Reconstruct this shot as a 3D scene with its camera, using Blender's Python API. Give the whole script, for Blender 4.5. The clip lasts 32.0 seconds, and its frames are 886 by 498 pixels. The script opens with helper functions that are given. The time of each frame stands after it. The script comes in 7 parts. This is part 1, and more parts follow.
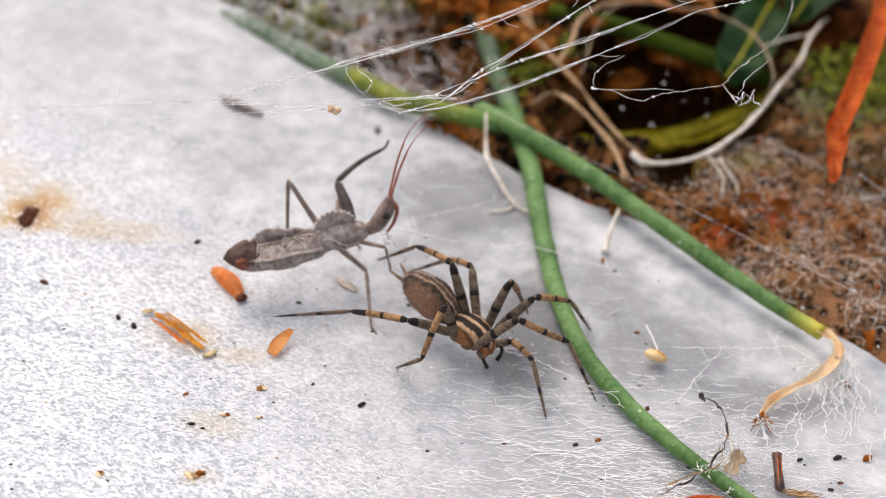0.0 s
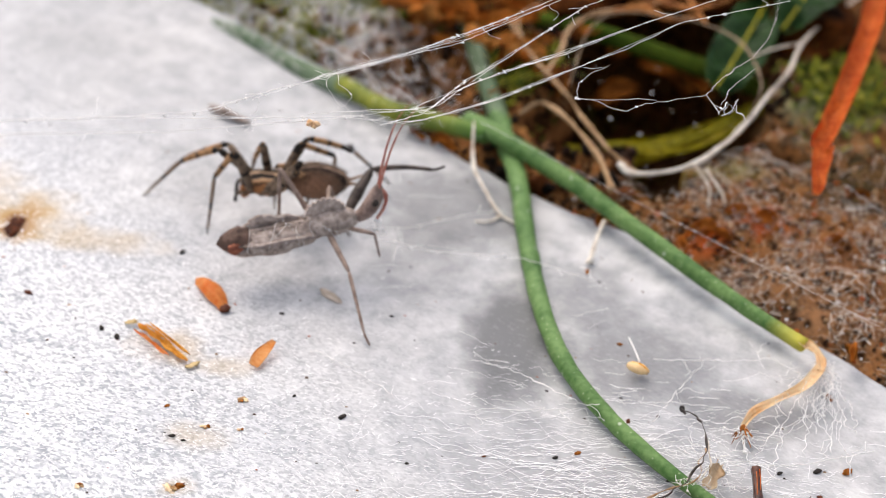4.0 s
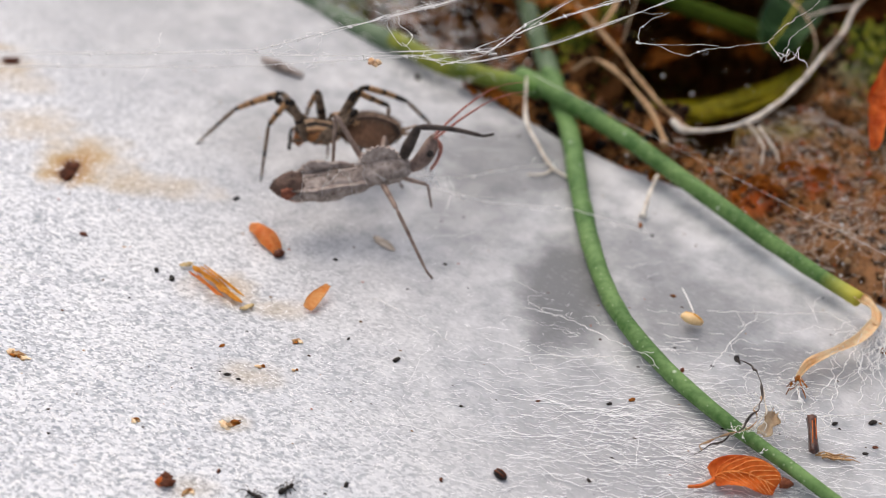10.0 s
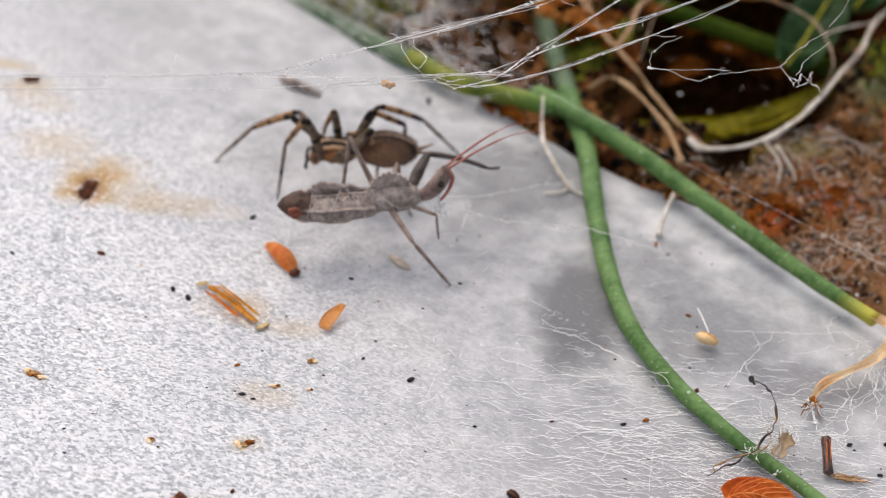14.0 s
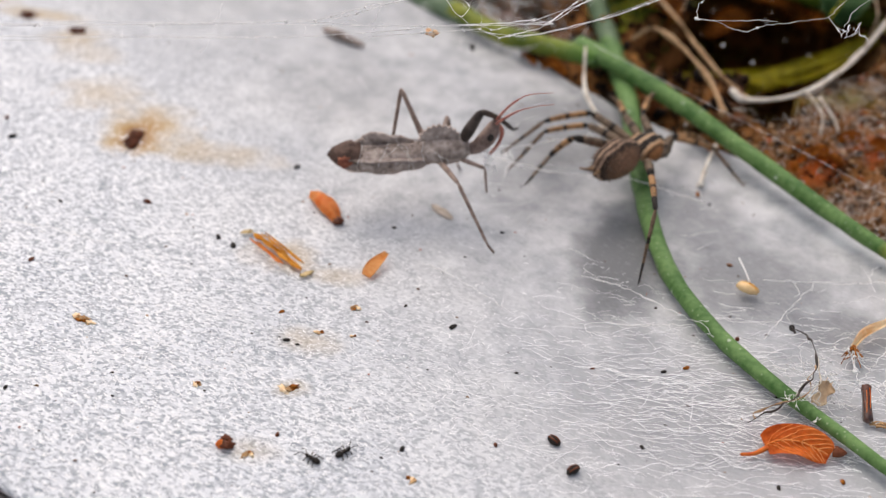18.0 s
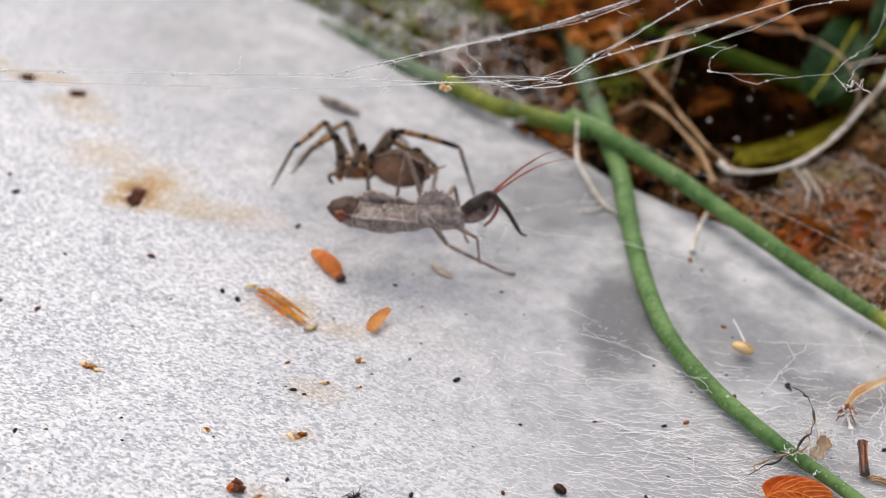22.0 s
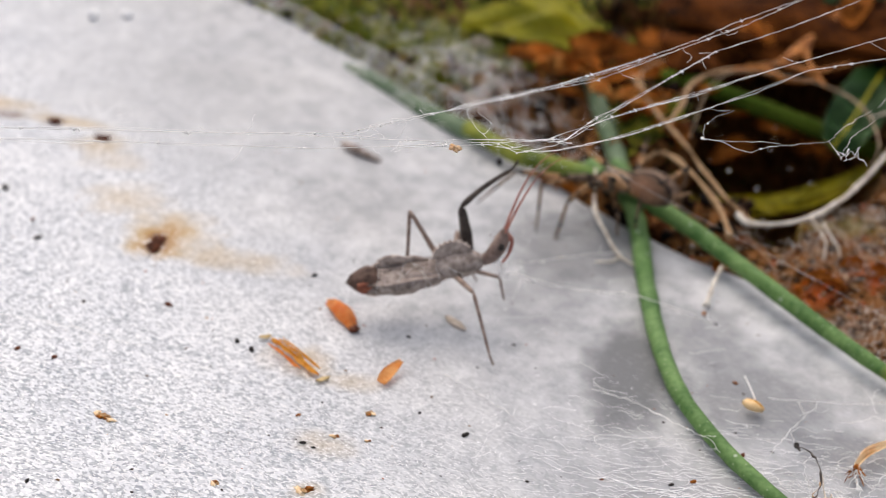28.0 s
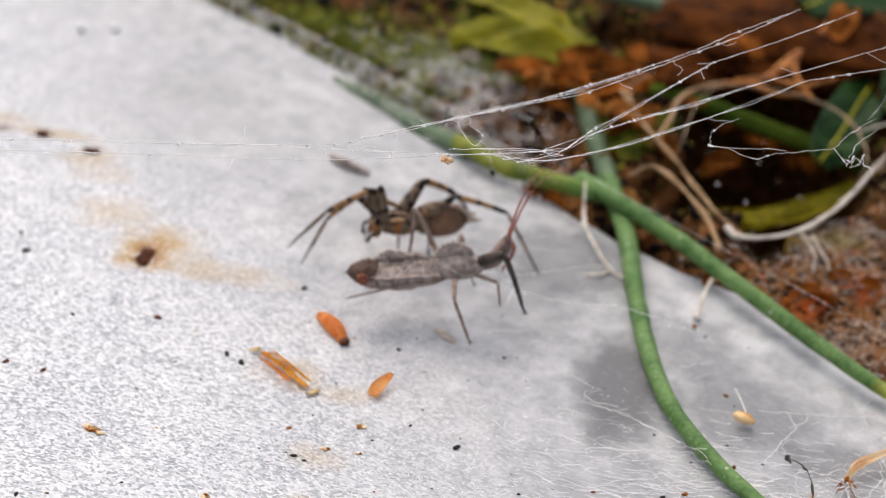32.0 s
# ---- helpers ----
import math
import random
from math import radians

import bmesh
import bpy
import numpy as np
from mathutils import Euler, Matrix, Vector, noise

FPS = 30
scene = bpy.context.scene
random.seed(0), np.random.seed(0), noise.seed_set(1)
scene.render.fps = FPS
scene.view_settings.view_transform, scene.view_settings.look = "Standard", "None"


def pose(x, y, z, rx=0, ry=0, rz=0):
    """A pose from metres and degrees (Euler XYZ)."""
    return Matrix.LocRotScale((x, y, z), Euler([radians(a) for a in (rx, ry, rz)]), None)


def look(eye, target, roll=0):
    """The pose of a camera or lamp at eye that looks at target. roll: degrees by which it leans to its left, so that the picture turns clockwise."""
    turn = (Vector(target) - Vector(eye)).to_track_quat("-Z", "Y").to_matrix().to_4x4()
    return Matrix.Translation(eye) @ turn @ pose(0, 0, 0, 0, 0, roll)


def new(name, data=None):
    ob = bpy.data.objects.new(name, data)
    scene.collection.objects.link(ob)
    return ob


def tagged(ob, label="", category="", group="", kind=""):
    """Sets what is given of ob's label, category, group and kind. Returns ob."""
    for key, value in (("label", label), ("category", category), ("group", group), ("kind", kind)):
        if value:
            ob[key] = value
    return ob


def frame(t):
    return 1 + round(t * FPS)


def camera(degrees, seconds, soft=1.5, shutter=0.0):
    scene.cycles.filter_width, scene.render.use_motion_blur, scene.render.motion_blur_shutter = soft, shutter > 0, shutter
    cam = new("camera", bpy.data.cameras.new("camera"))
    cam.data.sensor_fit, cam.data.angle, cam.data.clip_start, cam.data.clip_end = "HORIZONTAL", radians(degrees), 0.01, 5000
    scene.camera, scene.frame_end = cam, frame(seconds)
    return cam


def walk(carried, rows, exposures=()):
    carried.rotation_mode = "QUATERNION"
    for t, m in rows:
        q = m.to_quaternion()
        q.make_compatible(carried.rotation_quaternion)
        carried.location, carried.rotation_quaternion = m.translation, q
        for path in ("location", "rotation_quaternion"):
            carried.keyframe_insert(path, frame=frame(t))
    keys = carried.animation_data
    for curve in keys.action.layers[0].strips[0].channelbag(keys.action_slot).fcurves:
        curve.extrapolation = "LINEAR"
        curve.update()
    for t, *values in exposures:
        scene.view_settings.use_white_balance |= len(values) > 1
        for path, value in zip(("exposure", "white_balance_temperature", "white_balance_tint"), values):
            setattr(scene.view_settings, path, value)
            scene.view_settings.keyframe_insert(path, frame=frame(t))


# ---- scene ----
cam = camera(32.0, 32.0, soft=1.0, shutter=0.5)
PATH = [
    (0, (0.00138, -0.15100, 0.13677), (0.00016, 0.04632, 0.00016), 5.62),
    (0.5, (0.00215, -0.15086, 0.13709), (0.00071, 0.04630, 0.00025), 5.60),
    (1, (0.00301, -0.15047, 0.13812), (0.00126, 0.04621, 0.00059), 5.52),
    (1.5, (0.00334, -0.14980, 0.13919), (0.00171, 0.04645, 0.00105), 5.57),
    (2, (0.00381, -0.14967, 0.13924), (0.00198, 0.04699, 0.00168), 5.62),
    (2.5, (0.00480, -0.14967, 0.13926), (0.00216, 0.04744, 0.00236), 5.45),
    (4.5, (0.00521, -0.15017, 0.13863), (0.00231, 0.04678, 0.00152), 5.57),
    (5, (0.00536, -0.15040, 0.13819), (0.00196, 0.04622, 0.00061), 5.57),
    (5.5, (0.00509, -0.15056, 0.13767), (0.00138, 0.04570, -0.00042), 5.62),
    (6, (0.00454, -0.15085, 0.13729), (0.00061, 0.04503, -0.00134), 5.65),
    (6.5, (0.00351, -0.15083, 0.13681), (-0.00013, 0.04460, -0.00246), 5.77),
    (7, (0.00301, -0.15078, 0.13676), (-0.00084, 0.04370, -0.00381), 5.79),
    (7.5, (0.00300, -0.15181, 0.13508), (-0.00150, 0.04252, -0.00569), 5.78),
    (8, (0.00352, -0.15278, 0.13346), (-0.00226, 0.04189, -0.00679), 5.57),
    (8.5, (0.00345, -0.15362, 0.13209), (-0.00320, 0.04224, -0.00646), 5.49),
    (9, (0.00275, -0.15389, 0.13172), (-0.00401, 0.04247, -0.00610), 5.61),
    (9.5, (0.00232, -0.15408, 0.13234), (-0.00446, 0.04225, -0.00554), 5.75),
    (10, (0.00196, -0.15382, 0.13326), (-0.00491, 0.04219, -0.00506), 5.74),
    (10.5, (0.00234, -0.15370, 0.13397), (-0.00537, 0.04216, -0.00452), 5.60),
    (11, (0.00271, -0.15369, 0.13417), (-0.00591, 0.04233, -0.00405), 5.46),
    (11.5, (0.00337, -0.15364, 0.13442), (-0.00643, 0.04249, -0.00356), 5.26),
    (12, (0.00284, -0.15352, 0.13467), (-0.00678, 0.04269, -0.00320), 5.30),
    (12.5, (0.00273, -0.15357, 0.13464), (-0.00712, 0.04288, -0.00288), 5.26),
    (13, (0.00306, -0.15353, 0.13480), (-0.00740, 0.04294, -0.00264), 5.17),
    (13.5, (0.00329, -0.15344, 0.13474), (-0.00759, 0.04311, -0.00255), 5.12),
    (15.5, (0.00340, -0.15274, 0.13647), (-0.00780, 0.04260, -0.00253), 5.06),
    (16, (0.00405, -0.15321, 0.13644), (-0.00851, 0.04201, -0.00260), 4.85),
    (16.5, (0.00493, -0.15404, 0.13602), (-0.00980, 0.04112, -0.00288), 4.45),
    (17, (0.00477, -0.15453, 0.13572), (-0.01103, 0.03997, -0.00398), 4.28),
    (17.5, (0.00398, -0.15499, 0.13528), (-0.01209, 0.03846, -0.00586), 4.31),
    (18, (0.00336, -0.15558, 0.13476), (-0.01310, 0.03642, -0.00829), 4.30),
    (18.5, (0.00320, -0.15649, 0.13397), (-0.01397, 0.03428, -0.01065), 4.21),
    (19, (0.00302, -0.15745, 0.13275), (-0.01439, 0.03335, -0.01179), 4.13),
    (19.5, (0.00221, -0.15848, 0.13266), (-0.01463, 0.03491, -0.00847), 4.41),
    (20, (0.00039, -0.16008, 0.13144), (-0.01455, 0.03702, -0.00469), 4.93),
    (20.5, (-0.00145, -0.16229, 0.13015), (-0.01425, 0.03782, -0.00173), 5.42),
    (21, (-0.00294, -0.16348, 0.12992), (-0.01387, 0.03783, -0.00029), 5.86),
    (21.5, (-0.00327, -0.16399, 0.13016), (-0.01375, 0.03786, 0.00075), 6.03),
    (22, (-0.00385, -0.16383, 0.13052), (-0.01390, 0.03839, 0.00166), 6.35),
    (22.5, (-0.00425, -0.16349, 0.13110), (-0.01408, 0.03901, 0.00266), 6.57),
    (23, (-0.00363, -0.16350, 0.13186), (-0.01425, 0.03922, 0.00384), 6.57),
    (23.5, (-0.00307, -0.16327, 0.13246), (-0.01453, 0.03969, 0.00489), 6.64),
    (24, (-0.00227, -0.16302, 0.13327), (-0.01472, 0.04003, 0.00593), 6.56),
    (24.5, (-0.00160, -0.16283, 0.13391), (-0.01499, 0.04032, 0.00683), 6.46),
    (25, (-0.00123, -0.16259, 0.13483), (-0.01529, 0.04052, 0.00776), 6.39),
    (25.5, (-0.00024, -0.16232, 0.13572), (-0.01553, 0.04056, 0.00842), 6.16),
    (27.5, (0.00014, -0.16176, 0.13676), (-0.01684, 0.04081, 0.00918), 6.04),
    (28, (0.00015, -0.16195, 0.13651), (-0.01715, 0.04075, 0.00919), 5.99),
    (28.5, (0.00033, -0.16245, 0.13594), (-0.01730, 0.04068, 0.00934), 5.84),
    (29, (0.00024, -0.16235, 0.13586), (-0.01739, 0.04090, 0.00945), 5.90),
    (29.5, (-0.00007, -0.16217, 0.13611), (-0.01732, 0.04103, 0.00958), 6.05),
    (30, (-0.00001, -0.16204, 0.13644), (-0.01707, 0.04118, 0.00990), 6.04),
    (30.5, (-0.00034, -0.16193, 0.13685), (-0.01684, 0.04129, 0.01023), 6.20),
    (31, (-0.00052, -0.16185, 0.13662), (-0.01656, 0.04163, 0.01038), 6.27),
    (31.5, (-0.00081, -0.16215, 0.13621), (-0.01628, 0.04183, 0.01069), 6.33),
    (32, (-0.00085, -0.16218, 0.13578), (-0.01597, 0.04219, 0.01086), 6.34),
]
walk(cam, [(t, look(eye, target, roll)) for t, eye, target, roll in PATH], [(0.0, 0.30, 6950, 13), (1.0, 0.41, 6950, 13), (2.0, 0.38, 6950, 13), (6.0, 0.29, 6950, 13), (7.0, 0.09, 6950, 13), (11.0, 0.05, 6950, 13), (17.0, 0.02, 6950, 13), (21.0, 0.03, 6950, 13), (26.0, 0.05, 6950, 13), (32.0, 0.10, 6950, 13)])
cam.data.dof.use_dof, cam.data.dof.focus_distance, cam.data.dof.aperture_fstop = True, 0.203, 18.0

# ---- light ----
world = bpy.data.worlds.new("world")
scene.world = world
world.use_nodes = True
wn = world.node_tree
sky = wn.nodes.new("ShaderNodeTexSky")
sky.sky_type, sky.sun_disc = "NISHITA", False
sky.sun_elevation, sky.sun_rotation = radians(58), radians(-35)
sky.air_density, sky.dust_density = 1.0, 4.0
haze = wn.nodes.new("ShaderNodeHueSaturation")
haze.inputs["Saturation"].default_value = 0.6
wn.links.new(sky.outputs[0], haze.inputs["Color"])
wn.links.new(haze.outputs[0], wn.nodes["Background"].inputs[0])
wn.nodes["Background"].inputs[1].default_value = 0.175
sun = new("sun", bpy.data.lights.new("sun", "SUN"))
sun.data.energy, sun.data.angle, sun.data.color = 0.7, radians(90), (1.0, 0.965, 0.92)
sun.matrix_world = look((-0.25, 0.30, 0.75), (0, 0.02, 0))

# ---- helpers of this scene: all lengths in centimetres ----
S = 0.01
SIDES = (1, -1)


def V(*a):
    return Vector(a)


def rgb(c):
    return (c[0], c[1], c[2], 1.0)


def mat(name, low, high, scale=500.0, rough=0.6, bump=0.3, metal=0.0, fine=6.0, spread=0.5, translucent=0.0, coat=0.0, spec=0.2):
    """Two colours mixed by coarse and fine noise, with relief."""
    m = bpy.data.materials.new(name)
    m.use_nodes = True
    nt = m.node_tree
    bsdf = nt.nodes["Principled BSDF"]
    co = nt.nodes.new("ShaderNodeTexCoord")
    n1, n2 = nt.nodes.new("ShaderNodeTexNoise"), nt.nodes.new("ShaderNodeTexNoise")
    n1.inputs["Scale"].default_value, n1.inputs["Detail"].default_value = scale, 5
    n2.inputs["Scale"].default_value, n2.inputs["Detail"].default_value = scale * fine, 3
    add = nt.nodes.new("ShaderNodeMath")
    add.operation = "MULTIPLY_ADD"
    add.inputs[1].default_value = spread
    ramp = nt.nodes.new("ShaderNodeValToRGB")
    ramp.color_ramp.elements[0].position, ramp.color_ramp.elements[0].color = 0.5 * spread + 0.30, rgb(low)
    ramp.color_ramp.elements[1].position, ramp.color_ramp.elements[1].color = 0.5 * spread + 0.66, rgb(high)
    for n in (n1, n2):
        nt.links.new(co.outputs["Object"], n.inputs["Vector"])
    nt.links.new(n2.outputs["Fac"], add.inputs[0])
    nt.links.new(n1.outputs["Fac"], add.inputs[2])
    nt.links.new(add.outputs[0], ramp.inputs[0])
    out = ramp.outputs[0]
    nt.links.new(out, bsdf.inputs["Base Color"])
    bsdf.inputs["Roughness"].default_value, bsdf.inputs["Metallic"].default_value = rough, metal
    bsdf.inputs["Coat Weight"].default_value = coat
    bsdf.inputs["Specular IOR Level"].default_value = spec
    if bump:
        bp = nt.nodes.new("ShaderNodeBump")
        bp.inputs["Strength"].default_value, bp.inputs["Distance"].default_value = bump, 0.0005
        nt.links.new(add.outputs[0], bp.inputs["Height"])
        nt.links.new(bp.outputs[0], bsdf.inputs["Normal"])
    if translucent:
        tr, mix = nt.nodes.new("ShaderNodeBsdfTranslucent"), nt.nodes.new("ShaderNodeMixShader")
        mix.inputs[0].default_value = translucent
        nt.links.new(out, tr.inputs["Color"])
        nt.links.new(bsdf.outputs[0], mix.inputs[1])
        nt.links.new(tr.outputs[0], mix.inputs[2])
        nt.links.new(mix.outputs[0], nt.nodes["Material Output"].inputs[0])
    return m


def banded(name, tan, dark, bands, rough=0.7):
    """A limb's colours along its own x axis: tan with dark rings; bands as (from, to) in centimetres."""
    m = mat(name, tuple(c * 0.6 for c in tan), tuple(min(1, c * 1.6) for c in tan), 1100, rough, 0.6, fine=3, spread=0.8, spec=0.25)
    nt = m.node_tree
    bsdf = nt.nodes["Principled BSDF"]
    base = bsdf.inputs["Base Color"].links[0].from_socket
    co, sep = nt.nodes.new("ShaderNodeTexCoord"), nt.nodes.new("ShaderNodeSeparateXYZ")
    nz, wob = nt.nodes.new("ShaderNodeTexNoise"), nt.nodes.new("ShaderNodeMath")
    nz.inputs["Scale"].default_value = 1500
    wob.operation, wob.inputs[1].default_value = "MULTIPLY_ADD", 0.0006
    nt.links.new(co.outputs["Object"], sep.inputs[0])
    nt.links.new(co.outputs["Object"], nz.inputs["Vector"])
    nt.links.new(nz.outputs["Fac"], wob.inputs[0])
    nt.links.new(sep.outputs["X"], wob.inputs[2])
    total = None
    for a, b in bands:
        up = nt.nodes.new("ShaderNodeMath")
        up.operation = "COMPARE"
        up.inputs[1].default_value, up.inputs[2].default_value = (a + b) / 2 * S + 0.0003, (b - a) / 2 * S
        nt.links.new(wob.outputs[0], up.inputs[0])
        if total is None:
            total = up
        else:
            mx = nt.nodes.new("ShaderNodeMath")
            mx.operation = "MAXIMUM"
            nt.links.new(total.outputs[0], mx.inputs[0])
            nt.links.new(up.outputs[0], mx.inputs[1])
            total = mx
    mix = nt.nodes.new("ShaderNodeMixRGB")
    nt.links.new(total.outputs[0], mix.inputs[0])
    nt.links.new(base, mix.inputs[1])
    mix.inputs[2].default_value = rgb(dark)
    nt.links.new(mix.outputs[0], bsdf.inputs["Base Color"])
    return m


def specks(m, scale, size, tint):
    """Small specks of another colour scattered over a material."""
    nt = m.node_tree
    bsdf = nt.nodes["Principled BSDF"]
    col = bsdf.inputs["Base Color"].links[0].from_socket
    co, vo, lt, mx = (nt.nodes.new(n) for n in ("ShaderNodeTexCoord", "ShaderNodeTexVoronoi", "ShaderNodeMapRange", "ShaderNodeMixRGB"))
    vo.inputs["Scale"].default_value = scale
    lt.inputs[1].default_value, lt.inputs[2].default_value, lt.inputs[3].default_value, lt.inputs[4].default_value = size * 0.3, size, 0.55, 0.0
    nt.links.new(co.outputs["Object"], vo.inputs["Vector"])
    nt.links.new(vo.outputs["Distance"], lt.inputs[0])
    nt.links.new(lt.outputs[0], mx.inputs[0])
    nt.links.new(col, mx.inputs[1])
    mx.inputs[2].default_value = rgb(tint)
    nt.links.new(mx.outputs[0], bsdf.inputs["Base Color"])


def mesh_of(bm, name, smooth=True):
    me = bpy.data.meshes.new(name)
    bmesh.ops.scale(bm, vec=(S, S, S), verts=bm.verts)
    bm.normal_update()
    bm.to_mesh(me)
    bm.free()
    if smooth:
        me.polygons.foreach_set("use_smooth", [True] * len(me.polygons))
    return me


def part(name, bm, material, parent=None, label="", smooth=True):
    me = mesh_of(bm, name, smooth)
    me.materials.append(material)
    ob = new(name, me)
    ob.parent = parent
    if label:
        ob["label"] = label
    return ob


def thing(name, label, category, group="", at=None, kind=""):
    ob = tagged(new(name), label, category, group, kind)
    if at:
        ob.location = Vector(at) * S
    return ob


def spline(pts, n=8):
    """A smooth line through the points (Catmull-Rom)."""
    p = [Vector(q) for q in pts]
    p = [2 * p[0] - p[1], *p, 2 * p[-1] - p[-2]]
    out = []
    for a, b, c, d in zip(p, p[1:], p[2:], p[3:]):
        for k in range(n):
            t = k / n
            out.append(0.5 * (2 * b + (c - a) * t + (2 * a - 5 * b + 4 * c - d) * t * t + (3 * b - a - 3 * c + d) * t ** 3))
    return out + [p[-2]]


def tube(bm, line, radius, sides=8, flat=1.0, rough=0.0, seed=0.0, up=None):
    """A capped tube along a line. radius: a number, or a function of 0..1."""
    rings, n = [], len(line)
    side0 = None
    for k, p in enumerate(line):
        d = (line[min(k + 1, n - 1)] - line[max(k - 1, 0)]).normalized()
        ref = side0 if side0 is not None else (Vector(up) if up else (V(0, 0, 1) if abs(d.z) < 0.9 else V(1, 0, 0)))
        b = d.cross(ref)
        if b.length < 1e-6:
            b = d.cross(V(0.3, 0.9, 0.1))
        b.normalize()
        c = b.cross(d).normalized()
        side0 = c
        r = radius(k / (n - 1)) if callable(radius) else radius
        ring = []
        for j in range(sides):
            a = 2 * math.pi * j / sides
            w = 1 + (rough * noise.noise(p * 2.2 + V(seed, j * 1.7, seed)) if rough else 0)
            ring.append(bm.verts.new(p + (b * math.cos(a) + c * math.sin(a) * flat) * r * w))
        rings.append(ring)
    for r1, r2 in zip(rings, rings[1:]):
        for j in range(sides):
            bm.faces.new((r1[j], r1[(j + 1) % sides], r2[(j + 1) % sides], r2[j]))
    bm.faces.new(rings[0][::-1])
    bm.faces.new(rings[-1])
    return bm


def blob(bm, centre, size, lump=0.0, freq=3.0, seed=0.0, u=16, v=12, turn=None, shape=None):
    """A lumpy ellipsoid."""
    made = bmesh.ops.create_uvsphere(bm, u_segments=u, v_segments=v, radius=1.0)["verts"]
    for w in made:
        q = w.co.copy()
        k = 1 + lump * noise.noise(q * freq + V(seed, seed * 0.7, 3.1))
        if shape:
            q = shape(q)
        q = Vector((q.x * size[0], q.y * size[1], q.z * size[2])) * k
        w.co = (turn @ q if turn else q) + Vector(centre)
    return bm

# ---- materials ----
M_SOIL = mat("dark_soil", (0.008, 0.004, 0.002), (0.055, 0.028, 0.012), 160, 0.9, 0.9, fine=9, spec=0.05)
M_STEM = mat("green_stalk", (0.045, 0.125, 0.026), (0.15, 0.27, 0.088), 200, 0.6, 0.3, spec=0.25)
M_STEM_DULL = mat("blue_green_stalk", (0.05, 0.095, 0.045), (0.14, 0.20, 0.12), 120, 0.5, 0.15)
M_STRAW = mat("dry_straw", (0.66, 0.36, 0.13), (0.90, 0.63, 0.33), 300, 0.55, 0.3)
M_ROOT = mat("pale_root", (0.20, 0.105, 0.045), (0.52, 0.34, 0.19), 300, 0.65, 0.5)
M_RING = mat("thin_brown_root", (0.14, 0.085, 0.045), (0.40, 0.30, 0.20), 260, 0.6, 0.6)
M_BROWN_ROOT = mat("brown_root", (0.16, 0.050, 0.012), (0.55, 0.22, 0.06), 240, 0.7, 0.6)
M_WHITE_ROOT = mat("white_silked_root", (0.48, 0.40, 0.31), (0.88, 0.83, 0.74), 420, 0.8, 0.8)
M_SILK = mat("silk_thread", (0.97, 0.96, 0.94), (0.99, 0.99, 0.98), 900, 0.25, 0.0, translucent=0.3, spec=1.0)
M_NET = mat("dusty_silk", (0.34, 0.25, 0.18), (0.86, 0.80, 0.72), 500, 0.7, 0.0)
M_MATTED = mat("matted_silk", (0.90, 0.90, 0.90), (0.97, 0.97, 0.97), 900, 0.5, 0.0, spec=0.5)
M_LEAF_O = mat("orange_leaf", (0.60, 0.095, 0.014), (0.92, 0.29, 0.06), 220, 0.6, 0.5, translucent=0.2, spec=0.2)
M_YELLOW = mat("yellow_green_leaf", (0.13, 0.11, 0.004), (0.52, 0.44, 0.015), 120, 0.5, 0.3)
M_SEED = mat("orange_husk", (0.82, 0.22, 0.035), (0.96, 0.46, 0.15), 350, 0.4, 0.4)
M_CHIP = mat("amber_straw", (0.74, 0.30, 0.03), (0.97, 0.58, 0.13), 350, 0.7, 0.4)
M_PUFF = mat("pale_orange_flake", (0.80, 0.42, 0.17), (0.96, 0.72, 0.45), 700, 0.7, 0.3, translucent=0.3)
M_RUST = mat("rust", (0.020, 0.006, 0.003), (0.10, 0.026, 0.008), 700, 0.85, 0.8)
M_BLACK = mat("black_crumb", (0.008, 0.007, 0.006), (0.04, 0.03, 0.025), 700, 0.5, 0.5)
M_BROWN = mat("dark_brown_twig", (0.07, 0.02, 0.01), (0.20, 0.06, 0.025), 400, 0.5, 0.6)
M_CRUMB = mat("tan_crumb", (0.30, 0.14, 0.05), (0.62, 0.40, 0.20), 500, 0.7, 0.8)
M_BUG = mat("bug_grey", (0.19, 0.148, 0.125), (0.52, 0.44, 0.395), 300, 0.9, 0.9, fine=3.5, spread=0.7, spec=0.1)
M_BUG_WING = mat("bug_wing", (0.16, 0.124, 0.104), (0.43, 0.36, 0.325), 420, 0.9, 0.9, fine=3.5, spread=0.7, spec=0.1)
M_BUG_DARK = mat("bug_dark", (0.018, 0.014, 0.012), (0.09, 0.07, 0.06), 500, 0.45, 0.4)
M_BUG_LEG = mat("bug_leg", (0.15, 0.10, 0.08), (0.36, 0.27, 0.22), 600, 0.5, 0.3)
M_FEELER = mat("red_feeler", (0.32, 0.09, 0.07), (0.50, 0.20, 0.15), 600, 0.5, 0.2)
M_TAIL = mat("dark_tail", (0.03, 0.018, 0.014), (0.14, 0.085, 0.065), 600, 0.6, 0.5)
M_RUSTY = mat("rusty_spot", (0.14, 0.04, 0.025), (0.38, 0.14, 0.08), 600, 0.6, 0.4)
M_BUG_HEAD = mat("bug_head", (0.11, 0.072, 0.060), (0.36, 0.26, 0.22), 600, 0.6, 0.5)
M_SP = mat("spider_brown", (0.10, 0.055, 0.03), (0.30, 0.18, 0.10), 700, 0.6, 0.6)
M_SP_AB = mat("spider_belly", (0.09, 0.06, 0.045), (0.30, 0.22, 0.17), 600, 0.65, 0.6)
